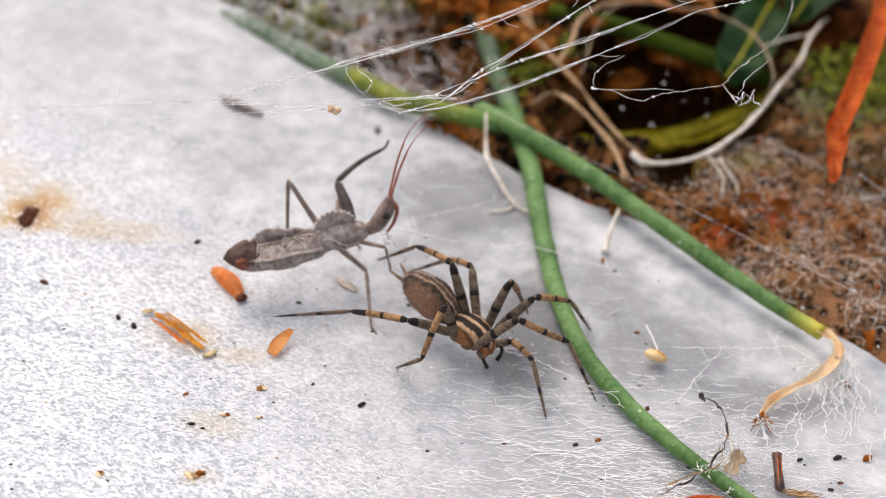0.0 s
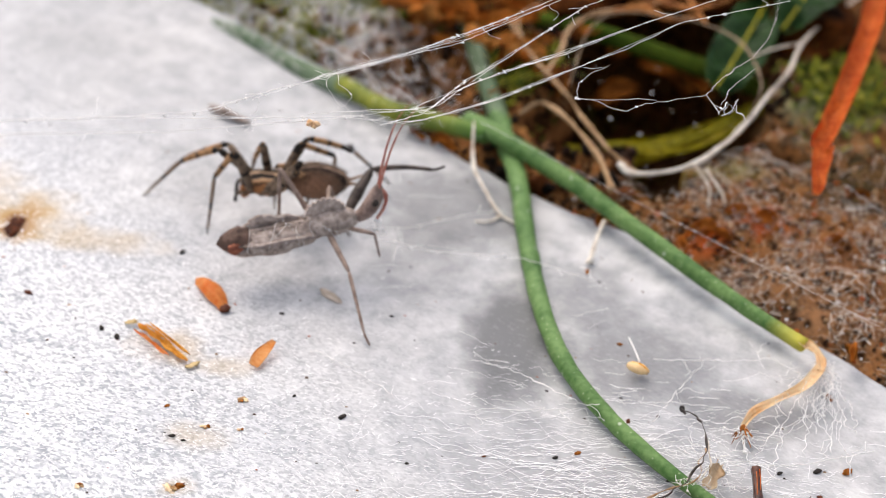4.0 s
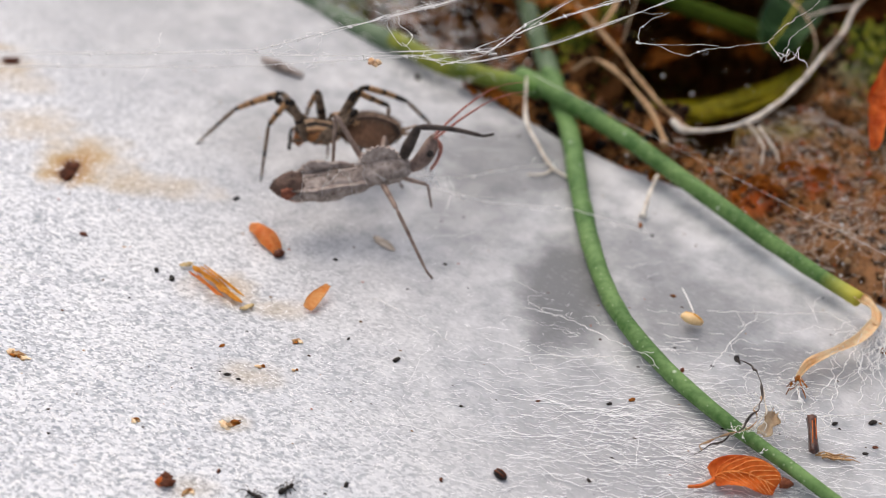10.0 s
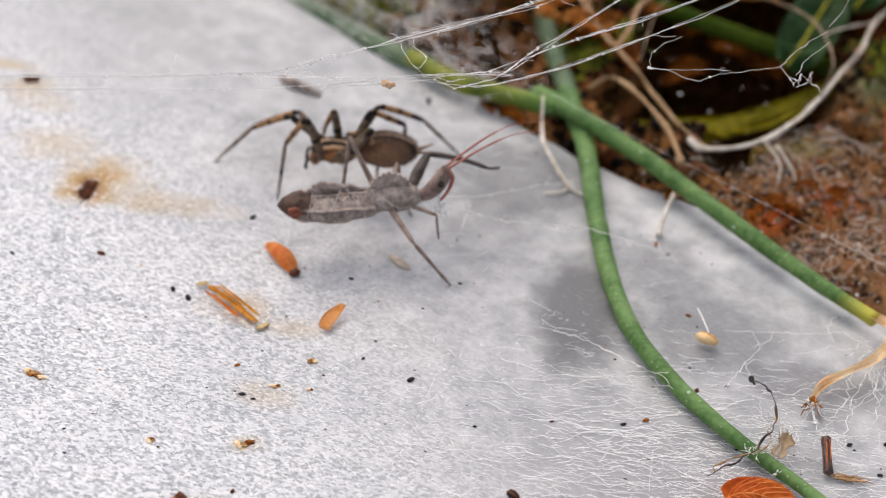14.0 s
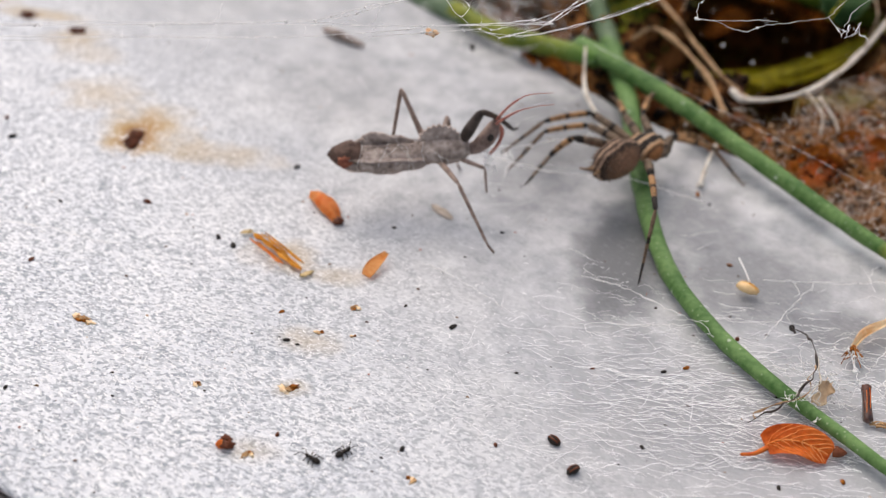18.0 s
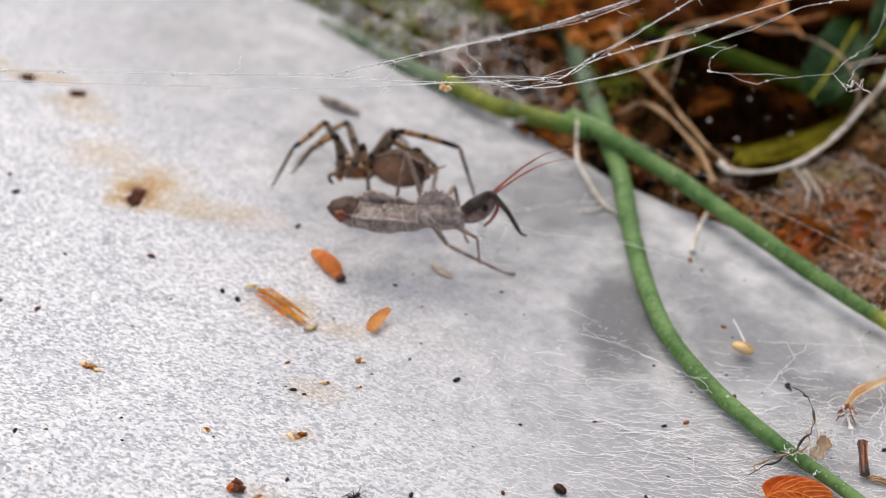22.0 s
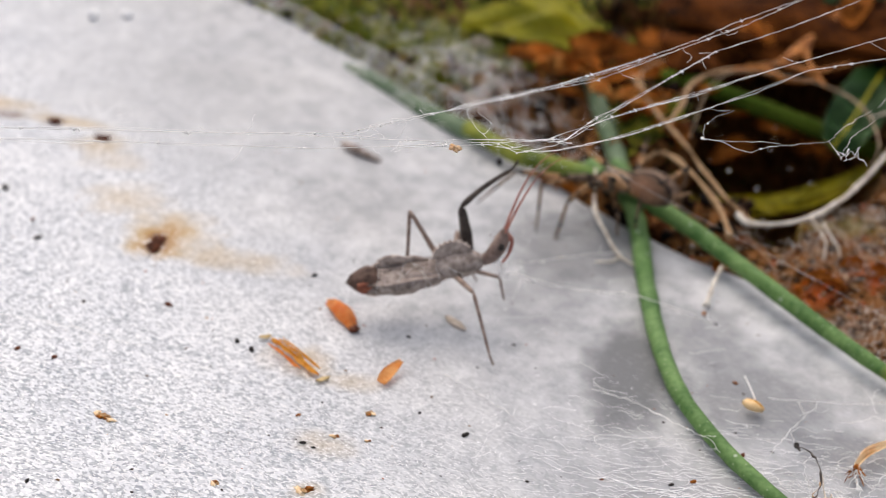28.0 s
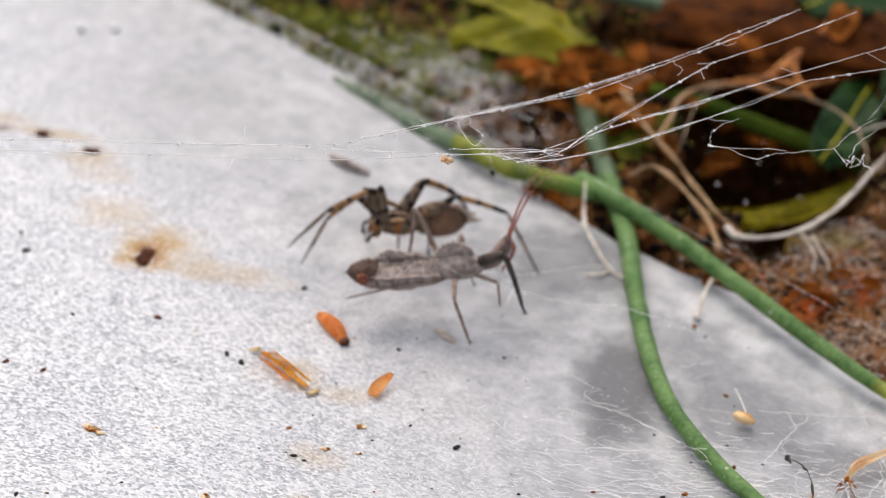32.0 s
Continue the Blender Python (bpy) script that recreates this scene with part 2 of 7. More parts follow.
M_SP_DARK = mat("spider_dark", (0.014, 0.010, 0.008), (0.05, 0.035, 0.028), 700, 0.5, 0.4)
M_SP_FACE = mat("spider_face", (0.20, 0.075, 0.03), (0.42, 0.17, 0.065), 700, 0.5, 0.5)
LEG_DARK = (0.016, 0.012, 0.009)
M_FEMUR = banded("femur", (0.125, 0.088, 0.060), LEG_DARK, [(0.42, 0.49), (0.82, 1.0)])
M_TIBIA = banded("tibia", (0.27, 0.148, 0.068), LEG_DARK, [(0.0, 0.10), (0.40, 0.46), (0.72, 1.1)])
M_TARSUS = banded("tarsus", (0.13, 0.085, 0.055), LEG_DARK, [(0.40, 0.50), (0.80, 1.6)])

for m in (M_BUG, M_BUG_WING):
    specks(m, 900, 0.25, (0.72, 0.64, 0.58))


def spot(nt, co, col, x, y, rx, ry, k, tint, breakup=1.1, flat=-0.15):
    """A patch with a shape of its own, for stains and painted shade: centre and reach in centimetres, strength, colour.
    """
    sub, ln, rr, mx, nz, ad = (nt.nodes.new(n) for n in ("ShaderNodeMapping", "ShaderNodeVectorMath", "ShaderNodeMapRange", "ShaderNodeMixRGB", "ShaderNodeTexNoise", "ShaderNodeMath"))
    sub.inputs["Scale"].default_value = (1 / (rx * S), 1 / (ry * S), 0)
    sub.inputs["Location"].default_value = (-x / rx, -y / ry, 0)
    ln.operation = "LENGTH"
    nz.inputs["Scale"].default_value, nz.inputs["Detail"].default_value = 230, 5
    ad.operation, ad.inputs[1].default_value = "MULTIPLY_ADD", breakup
    nt.links.new(co.outputs["Object"], nz.inputs["Vector"])
    nt.links.new(co.outputs["Object"], sub.inputs["Vector"])
    nt.links.new(sub.outputs[0], ln.inputs[0])
    nt.links.new(nz.outputs["Fac"], ad.inputs[0])
    nt.links.new(ln.outputs["Value"], ad.inputs[2])
    rr.interpolation_type = "SMOOTHSTEP"
    rr.inputs[1].default_value, rr.inputs[2].default_value, rr.inputs[3].default_value, rr.inputs[4].default_value = breakup / 2 + flat, breakup / 2 + 1.0, k, 0.0
    nt.links.new(ad.outputs[0], rr.inputs[0])
    nt.links.new(rr.outputs[0], mx.inputs[0])
    nt.links.new(col, mx.inputs[1])
    mx.inputs[2].default_value = rgb(tint)
    return mx.outputs[0]


def sheet_material():
    """Grey galvanised metal under matted silk: bright flecks, blue-grey grain, grey patches with painted shade, rust
    stains.
    """
    m = bpy.data.materials.new("silked_metal")
    m.use_nodes = True
    nt = m.node_tree
    bsdf = nt.nodes["Principled BSDF"]
    co = nt.nodes.new("ShaderNodeTexCoord")

    def grain(scale, detail, lo, hi, c0, c1, stretch=(1, 1, 1)):
        mp, n, r = nt.nodes.new("ShaderNodeMapping"), nt.nodes.new("ShaderNodeTexNoise"), nt.nodes.new("ShaderNodeValToRGB")
        mp.vector_type = "TEXTURE"
        mp.inputs["Scale"].default_value = stretch
        mp.inputs["Rotation"].default_value = (0, 0, -0.45)
        n.inputs["Scale"].default_value, n.inputs["Detail"].default_value, n.inputs["Roughness"].default_value = scale, detail, 0.6
        r.color_ramp.elements[0].position, r.color_ramp.elements[0].color = lo, rgb(c0)
        r.color_ramp.elements[1].position, r.color_ramp.elements[1].color = hi, rgb(c1)
        nt.links.new(co.outputs["Object"], mp.inputs[0])
        nt.links.new(mp.outputs[0], n.inputs["Vector"])
        nt.links.new(n.outputs["Fac"], r.inputs[0])
        return n.outputs["Fac"], r.outputs[0]

    fine, fine_c = grain(1500, 3, 0.40, 0.60, (0.42, 0.435, 0.455), (0.74, 0.75, 0.755), (1.5, 1.0, 1.0))
    _, glint = grain(2000, 2, 0.58, 0.66, (0, 0, 0), (1, 1, 1), (2.0, 1.0, 1.0))
    _, broad = grain(45, 3, 0.35, 0.70, (0.86, 0.87, 0.89), (1.06, 1.05, 1.04))
    _, smooth_c = grain(220, 6, 0.35, 0.65, (0.34, 0.35, 0.362), (0.575, 0.582, 0.587))
    # angular spangle of the zinc
    vmap, warp, vadd, vor, vr, vmix = (nt.nodes.new(n) for n in ("ShaderNodeMapping", "ShaderNodeTexNoise", "ShaderNodeMixRGB", "ShaderNodeTexVoronoi", "ShaderNodeValToRGB", "ShaderNodeMixRGB"))
    vmap.vector_type, vmap.inputs["Scale"].default_value, vmap.inputs["Rotation"].default_value = "TEXTURE", (1.7, 1.0, 1.0), (0, 0, -0.35)
    warp.inputs["Scale"].default_value = 900
    vadd.blend_type, vadd.inputs[0].default_value = "ADD", 0.0005
    vor.inputs["Scale"].default_value = 2900
    nt.links.new(co.outputs["Object"], warp.inputs["Vector"])
    nt.links.new(co.outputs["Object"], vmap.inputs[0])
    nt.links.new(vmap.outputs[0], vadd.inputs[1])
    nt.links.new(warp.outputs["Color"], vadd.inputs[2])
    nt.links.new(vadd.outputs[0], vor.inputs["Vector"])
    nt.links.new(vor.outputs["Color"], vr.inputs[0])
    vr.color_ramp.elements[0].position, vr.color_ramp.elements[0].color = 0.22, (0.29, 0.325, 0.365, 1)
    vr.color_ramp.elements[1].position, vr.color_ramp.elements[1].color = 0.70, (0.83, 0.85, 0.875, 1)
    vmix.inputs[0].default_value = 0.85
    nt.links.new(fine_c, vmix.inputs[1])
    nt.links.new(vr.outputs[0], vmix.inputs[2])
    fine_c = vmix.outputs[0]
    # the silk lies thicker and smoother towards the bank
    sep, rr = nt.nodes.new("ShaderNodeVectorMath"), nt.nodes.new("ShaderNodeMapRange")
    sep.operation = "DOT_PRODUCT"
    sep.inputs[1].default_value = (0.80, 0.60, 0)
    nt.links.new(co.outputs["Object"], sep.inputs[0])
    rr.interpolation_type = "SMOOTHSTEP"
    rr.inputs[1].default_value, rr.inputs[2].default_value, rr.inputs[3].default_value, rr.inputs[4].default_value = -0.045, 0.022, 0.0, 0.9
    nt.links.new(sep.outputs["Value"], rr.inputs[0])
    m1 = nt.nodes.new("ShaderNodeMixRGB")
    nt.links.new(rr.outputs[0], m1.inputs[0])
    nt.links.new(fine_c, m1.inputs[1])
    nt.links.new(smooth_c, m1.inputs[2])
    col = m1.outputs[0]
    for tint in (broad,):
        mul = nt.nodes.new("ShaderNodeMixRGB")
        mul.blend_type, mul.inputs[0].default_value = "MULTIPLY", 1.0
        nt.links.new(col, mul.inputs[1])
        nt.links.new(tint, mul.inputs[2])
        col = mul.outputs[0]
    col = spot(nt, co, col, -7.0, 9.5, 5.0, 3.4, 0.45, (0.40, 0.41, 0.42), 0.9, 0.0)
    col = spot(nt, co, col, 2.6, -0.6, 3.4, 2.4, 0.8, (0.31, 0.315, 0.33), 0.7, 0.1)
    # grey patches; the shade along the curved stalk is painted into the colour
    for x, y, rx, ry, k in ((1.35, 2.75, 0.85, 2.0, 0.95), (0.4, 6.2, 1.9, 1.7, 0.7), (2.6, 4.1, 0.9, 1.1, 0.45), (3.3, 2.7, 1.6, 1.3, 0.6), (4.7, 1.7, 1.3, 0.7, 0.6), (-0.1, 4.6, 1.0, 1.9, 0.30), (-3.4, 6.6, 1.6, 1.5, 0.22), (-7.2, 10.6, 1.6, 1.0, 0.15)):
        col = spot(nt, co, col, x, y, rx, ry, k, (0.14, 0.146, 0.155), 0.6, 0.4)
    for x, y, rx, ry, k in ((1.9, 6.3, 0.6, 0.6, 0.35), (2.7, 5.4, 0.6, 0.6, 0.45), (3.4, 4.6, 0.5, 0.5, 0.3), (4.7, 4.0, 0.5, 0.35, 0.5), (5.6, 3.1, 0.4, 0.3, 0.5)):
        col = spot(nt, co, col, x, y, rx, ry, k, (0.88, 0.88, 0.89), 0.8, 0.2)
    for x, y, rx, ry, k in ((-6.40, 4.55, 0.6, 0.75, 0.9), (-6.3, 4.8, 1.1, 0.9, 0.65), (-5.2, 4.25, 1.7, 0.5, 0.45), (-7.3, 5.6, 1.0, 0.8, 0.45), (-8.3, 7.3, 0.7, 0.6, 0.5), (-7.9, 6.8, 0.9, 0.5, 0.3), (-9.2, 7.95, 1.3, 0.3, 0.6), (-10.6, 8.3, 1.3, 0.4, 0.6),
                            (-3.45, 1.9, 0.75, 0.5, 0.5), (-2.7, 1.6, 0.8, 0.35, 0.35), (-2.75, 0.1, 0.7, 0.4, 0.35), (-2.75, -0.9, 0.3, 0.25, 0.5), (-3.0, -2.1, 0.5, 0.3, 0.3)):
        col = spot(nt, co, col, x, y, rx, ry, k, (0.45, 0.30, 0.10), 1.1, 0.05)
    col = spot(nt, co, col, -6.35, 4.55, 0.5, 0.75, 0.85, (0.36, 0.17, 0.035), 1.0, 0.1)
    for x, y, rx, ry, k in ((-6.40, 4.45, 0.26, 0.42, 0.97), (-8.34, 7.51, 0.28, 0.2, 0.75), (-9.37, 7.89, 0.25, 0.2, 0.8), (-10.3, 7.9, 0.5, 0.2, 0.6)):
        col = spot(nt, co, col, x, y, rx, ry, k, (0.13, 0.042, 0.010), 0.8, 0.35)
    scr = nt.nodes.new("ShaderNodeMixRGB")
    gain = nt.nodes.new("ShaderNodeMath")
    gain.operation, gain.inputs[1].default_value = "MULTIPLY", 0.8
    inv = nt.nodes.new("ShaderNodeMath")
    inv.operation, inv.inputs[0].default_value = "SUBTRACT", 1.0
    nt.links.new(rr.outputs[0], inv.inputs[1])
    nt.links.new(glint, gain.inputs[0])
    gg = nt.nodes.new("ShaderNodeMath")
    gg.operation = "MULTIPLY"
    nt.links.new(gain.outputs[0], gg.inputs[0])
    nt.links.new(inv.outputs[0], gg.inputs[1])
    nt.links.new(gg.outputs[0], scr.inputs[0])
    nt.links.new(col, scr.inputs[1])
    scr.inputs[2].default_value = (0.92, 0.92, 0.92, 1)
    nt.links.new(scr.outputs[0], bsdf.inputs["Base Color"])
    bsdf.inputs["Roughness"].default_value = 0.55
    bsdf.inputs["Specular IOR Level"].default_value = 0.35
    bp = nt.nodes.new("ShaderNodeBump")
    bp.inputs["Strength"].default_value, bp.inputs["Distance"].default_value = 0.35, 0.0004
    nt.links.new(fine, bp.inputs["Height"])
    nt.links.new(bp.outputs[0], bsdf.inputs["Normal"])
    return m


def soil_material():
    """Crumbly brown soil with dark pits painted on, tan grit, orange litter stains and green moss patches."""
    m = mat("crumbly_soil", (0.004, 0.002, 0.001), (0.25, 0.108, 0.036), 260, 0.9, 1.0, fine=5, spread=0.8, spec=0.06)
    nt = m.node_tree
    bsdf = nt.nodes["Principled BSDF"]
    col = bsdf.inputs["Base Color"].links[0].from_socket
    co = nt.nodes.new("ShaderNodeTexCoord")
    for x, y, rx, ry, k, tint in ((6.3, 4.6, 2.6, 2.4, 0.5, (0.38, 0.21, 0.115)), (7.2, 8.2, 2.0, 1.8, 0.75, (0.060, 0.052, 0.024)), (4.9, 5.1, 0.7, 0.5, 0.7, (0.34, 0.23, 0.17)), (5.1, 8.2, 1.3, 0.7, 0.8, (0.17, 0.16, 0.025)), (5.45, 6.5, 0.7, 0.5, 0.85, (0.46, 0.085, 0.015)), (4.5, 6.05, 0.7, 0.5, 0.85, (0.52, 0.10, 0.02)), (4.05, 5.7, 0.45, 0.35, 0.7, (0.42, 0.16, 0.05)), (2.76, 6.2, 0.5, 0.3, 0.8, (0.50, 0.24, 0.05)), (-0.05, 7.9, 0.5, 0.35, 0.8, (0.45, 0.10, 0.03)), (6.6, 6.0, 1.0, 0.7, 0.55, (0.28, 0.10, 0.03)), (7.2, 4.6, 0.9, 0.9, 0.45, (0.24, 0.09, 0.03)),
                                  (-2.2, 13.6, 2.0, 1.3, 1.0, (0.50, 0.50, 0.11)), (-2.0, 12.4, 0.8, 0.6, 0.7, (0.40, 0.40, 0.36)), (7.0, 10.6, 1.7, 1.6, 0.9, (0.26, 0.30, 0.17)), (6.2, 8.3, 1.0, 0.9, 0.6, (0.06, 0.042, 0.020)), (-3.5, 13.3, 2.2, 1.3, 0.85, (0.13, 0.17, 0.03)), (-6.2, 14.5, 2.5, 1.2, 0.8, (0.10, 0.14, 0.03)), (-1.2, 15.5, 2.2, 1.6, 0.7, (0.16, 0.18, 0.03)),
                                  (0.3, 12.4, 1.7, 0.8, 0.9, (0.50, 0.19, 0.04)), (-1.9, 12.3, 0.7, 0.5, 0.7, (0.55, 0.53, 0.48)), (2.6, 12.8, 1.2, 0.8, 0.7, (0.30, 0.12, 0.04)), (3.6, 9.9, 1.0, 0.7, 0.7, (0.20, 0.06, 0.012)), (2.2, 9.6, 0.8, 0.9, 0.6, (0.16, 0.06, 0.015)), (1.6, 9.0, 0.9, 0.5, 0.6, (0.24, 0.14, 0.03)),
                                  (4.4, 14.8, 1.6, 1.2, 0.7, (0.32, 0.13, 0.05)), (-4.5, 11.6, 1.4, 0.8, 0.45, (0.22, 0.24, 0.22))):
        col = spot(nt, co, col, x, y, rx, ry, k, tint, 1.6)
    # dark of the pits goes into the colour, no hollows modelled
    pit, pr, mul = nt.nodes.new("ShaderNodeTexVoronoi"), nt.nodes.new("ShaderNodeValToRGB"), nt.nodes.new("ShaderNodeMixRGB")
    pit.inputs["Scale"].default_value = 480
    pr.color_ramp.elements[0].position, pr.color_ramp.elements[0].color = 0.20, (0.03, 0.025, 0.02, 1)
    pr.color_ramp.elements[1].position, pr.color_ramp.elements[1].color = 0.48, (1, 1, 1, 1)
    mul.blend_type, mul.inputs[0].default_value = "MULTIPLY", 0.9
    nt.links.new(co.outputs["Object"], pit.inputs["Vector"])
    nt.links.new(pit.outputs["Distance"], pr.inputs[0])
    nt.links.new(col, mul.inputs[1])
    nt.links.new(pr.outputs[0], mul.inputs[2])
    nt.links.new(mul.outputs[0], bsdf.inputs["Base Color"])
    return m


def grit_material(name, colours, rough=0.7):
    """Loose grains: each takes a colour of its own."""
    m = bpy.data.materials.new(name)
    m.use_nodes = True
    nt = m.node_tree
    bsdf = nt.nodes["Principled BSDF"]
    geo, r = nt.nodes.new("ShaderNodeNewGeometry"), nt.nodes.new("ShaderNodeValToRGB")
    r.color_ramp.interpolation = "CONSTANT"
    el = r.color_ramp.elements
    n = len(colours)
    el[0].position, el[0].color = 0.0, rgb(colours[0])
    el[1].position, el[1].color = 1 - 1 / n, rgb(colours[-1])
    for k, c in enumerate(colours[1:-1], 1):
        e = el.new(k / n)
        e.color = rgb(c)
    nt.links.new(geo.outputs["Random Per Island"], r.inputs[0])
    nt.links.new(r.outputs[0], bsdf.inputs["Base Color"])
    bsdf.inputs["Roughness"].default_value = rough
    bsdf.inputs["Specular IOR Level"].default_value = 0.12
    return m


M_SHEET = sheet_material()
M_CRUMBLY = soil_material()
M_GRIT = grit_material("soil_grit", [(0.012, 0.006, 0.003), (0.09, 0.046, 0.02), (0.17, 0.098, 0.048), (0.03, 0.014, 0.007), (0.26, 0.16, 0.085), (0.40, 0.26, 0.15), (0.36, 0.075, 0.012), (0.06, 0.024, 0.009), (0.02, 0.008, 0.003), (0.48, 0.31, 0.17)])
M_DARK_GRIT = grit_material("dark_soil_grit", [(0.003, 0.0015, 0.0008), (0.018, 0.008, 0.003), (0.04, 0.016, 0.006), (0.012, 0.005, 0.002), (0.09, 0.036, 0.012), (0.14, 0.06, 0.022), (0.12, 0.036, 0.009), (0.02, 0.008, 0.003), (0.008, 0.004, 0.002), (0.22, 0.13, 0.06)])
M_MOSS_LEAF = grit_material("moss_leaves", [(0.09, 0.12, 0.010), (0.21, 0.24, 0.02), (0.34, 0.35, 0.03), (0.13, 0.18, 0.03), (0.03, 0.05, 0.010), (0.42, 0.38, 0.06)], 0.6)
M_LITTER = mat("brown_litter", (0.07, 0.020, 0.004), (0.62, 0.21, 0.035), 170, 0.8, 0.7, translucent=0.15, spec=0.08)
M_DARK_LEAF = mat("dark_green_leaf", (0.012, 0.045, 0.012), (0.045, 0.12, 0.03), 150, 0.45, 0.4)
M_OLIVE = mat("olive_blade", (0.20, 0.21, 0.012), (0.48, 0.44, 0.03), 150, 0.5, 0.4)
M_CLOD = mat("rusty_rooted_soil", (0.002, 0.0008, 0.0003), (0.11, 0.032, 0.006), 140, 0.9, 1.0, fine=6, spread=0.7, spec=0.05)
M_STONE = mat("pale_pebble", (0.12, 0.10, 0.07), (0.34, 0.30, 0.24), 350, 0.7, 0.6)
M_EDGE = mat("painted_ledge", (0.30, 0.27, 0.28), (0.37, 0.335, 0.345), 60, 0.6, 0.2)

# ---- the large forms ----
# the line along which the metal sheet ends and the bank of soil and moss begins
EDGE_AT, EDGE_WAY, EDGE_OUT = V(0.95, 7.85, 0), V(0.717, -0.697, 0), V(0.697, 0.717, 0)


def edge_line(u):
    """How far the sheet's rim lies out of the straight line, by the place along it."""
    return 0.10 - 0.18 * noise.noise(V(u * 0.45, 0, 7)) - 0.05 * noise.noise(V(u * 1.9, 3, 7)) - 0.055 * max(0.0, -u - 4) ** 1.4 - 0.55 * min(1.0, max(0.0, (2.9 - u) / 2.2)) + 0.26 * min(1.0, max(0.0, (u - 2.0) / 1.6))


def along(x, y):
    p = V(x, y, 0) - EDGE_AT
    u = p.dot(EDGE_WAY)
    return u, p.dot(EDGE_OUT) - edge_line(u)


def sheet_z(x, y):
    return 0.05 * noise.noise(V(x * 0.22, y * 0.22, 1)) + 0.025 * noise.noise(V(x * 0.6, y * 0.6, 4)) + 0.012 * noise.noise(V(x * 2.1, y * 2.1, 6))


HOLES = ((4.15, 12.0, 1.95, 3.8, 5.4), (3.72, 7.78, 0.52, 0.80, 4.8), (2.3, 9.35, 1.0, 1.15, 1.8), (-0.6, 14.6, 0.8, 0.8, 1.0), (1.2, 15.5, 1.2, 1.0, 1.5), (-0.65, 10.55, 1.05, 0.75, 1.3), (6.1, 8.9, 0.35, 0.3, 0.5), (5.4, 13.6, 0.7, 0.7, 1.0))


def bank_z(x, y):
    u, s = along(x, y)
    z = -0.55 + 0.55 * min(1.0, max(0.0, s) / 0.7) + 0.06 * max(0.0, s - 1)
    near = min(1.0, max(0.0, s) * 1.5)
    z += near * (0.28 * noise.noise(V(x * 0.5, y * 0.5, 2)) + 0.16 * noise.noise(V(x * 1.7, y * 1.7, 5))) + 0.08 * noise.noise(V(x * 4, y * 4, 9)) + 0.05 * noise.noise(V(x * 9, y * 9, 3))
    for hx, hy, rx, ry, deep in HOLES:
        d = ((x - hx) / rx) ** 2 + ((y - hy) / ry) ** 2
        if d < 1:
            z -= deep * (1 - d) ** (0.18 if deep > 4 else 0.7)
    return z


def strip_mesh(us, offs, height, clip=None):
    """A grid along the rim: columns by the place along it, rows by the distance out of it."""
    bm = bmesh.new()
    cols = []
    for u in us:
        e = edge_line(u)
        col = []
        for o in offs:
            p = EDGE_AT + EDGE_WAY * u + EDGE_OUT * (e * max(0.0, 1 - abs(o) / 6) + o)
            col.append(bm.verts.new((p.x, p.y, height(p.x, p.y))))
        cols.append(col)
    for c1, c2 in zip(cols, cols[1:]):
        for j in range(len(offs) - 1):
            bm.faces.new((c1[j], c1[j + 1], c2[j + 1], c2[j]))
    if clip:
        bmesh.ops.bisect_plane(bm, geom=bm.verts[:] + bm.edges[:] + bm.faces[:], plane_co=clip[0], plane_no=clip[1], clear_outer=True)
    return bm


# the near rim of the sheet
NEAR_AT, NEAR_OUT = V(-5.35, -3.46, 0), V(-0.47, -0.88, 0)
bm = strip_mesh(np.arange(-20, 20.01, 0.2), [-26 + 0.25 * k for k in range(104)] + [-0.06, 0.0], sheet_z, (NEAR_AT, NEAR_OUT))
geo = bmesh.ops.extrude_face_region(bm, geom=bm.faces[:])
for v in (g for g in geo["geom"] if isinstance(g, bmesh.types.BMVert)):
    v.co.z -= 0.12
bmesh.ops.recalc_face_normals(bm, faces=bm.faces)
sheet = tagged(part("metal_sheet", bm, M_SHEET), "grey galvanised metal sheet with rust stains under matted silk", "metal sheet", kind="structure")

bm = strip_mesh(np.arange(-17, 12.01, 0.13), [-0.4 + 0.11 * k for k in range(125)], bank_z)
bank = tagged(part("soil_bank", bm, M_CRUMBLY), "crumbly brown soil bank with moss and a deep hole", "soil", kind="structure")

bm = bmesh.new()
bmesh.ops.create_grid(bm, x_segments=120, y_segments=120, size=6000)
for v in bm.verts:
    v.co.z = -5.5 + 0.4 * noise.noise(v.co * 0.013)
tagged(part("ground", bm, M_SOIL), "dark soil ground reaching away on all sides", "ground", kind="structure")

bm = bmesh.new()
bmesh.ops.create_cube(bm, size=1.0)
bmesh.ops.scale(bm, vec=(40, 14, 4.5), verts=bm.verts)
bmesh.ops.bevel(bm, geom=bm.edges[:], offset=0.2, segments=2, affect="EDGES")
ledge = tagged(part("ledge", bm, M_EDGE), "dull grey painted ledge below the metal sheet", "ledge", kind="structure")
ledge.matrix_world = pose(-0.085, -0.095, -0.0238, 0, 0, -28)

bm = bmesh.new()
blob(bm, (4.6, 15.0, 0.95), (2.9, 2.0, 0.62), 0.35, 2.6, 3.0, 40, 24)
blob(bm, (2.2, 13.4, 0.45), (1.0, 1.0, 0.5), 0.4, 2.8, 5.0, 28, 18)
blob(bm, (7.0, 13.2, 0.5), (1.0, 1.2, 0.6), 0.4, 2.8, 7.0, 28, 18)
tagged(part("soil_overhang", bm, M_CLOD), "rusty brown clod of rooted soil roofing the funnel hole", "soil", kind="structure")


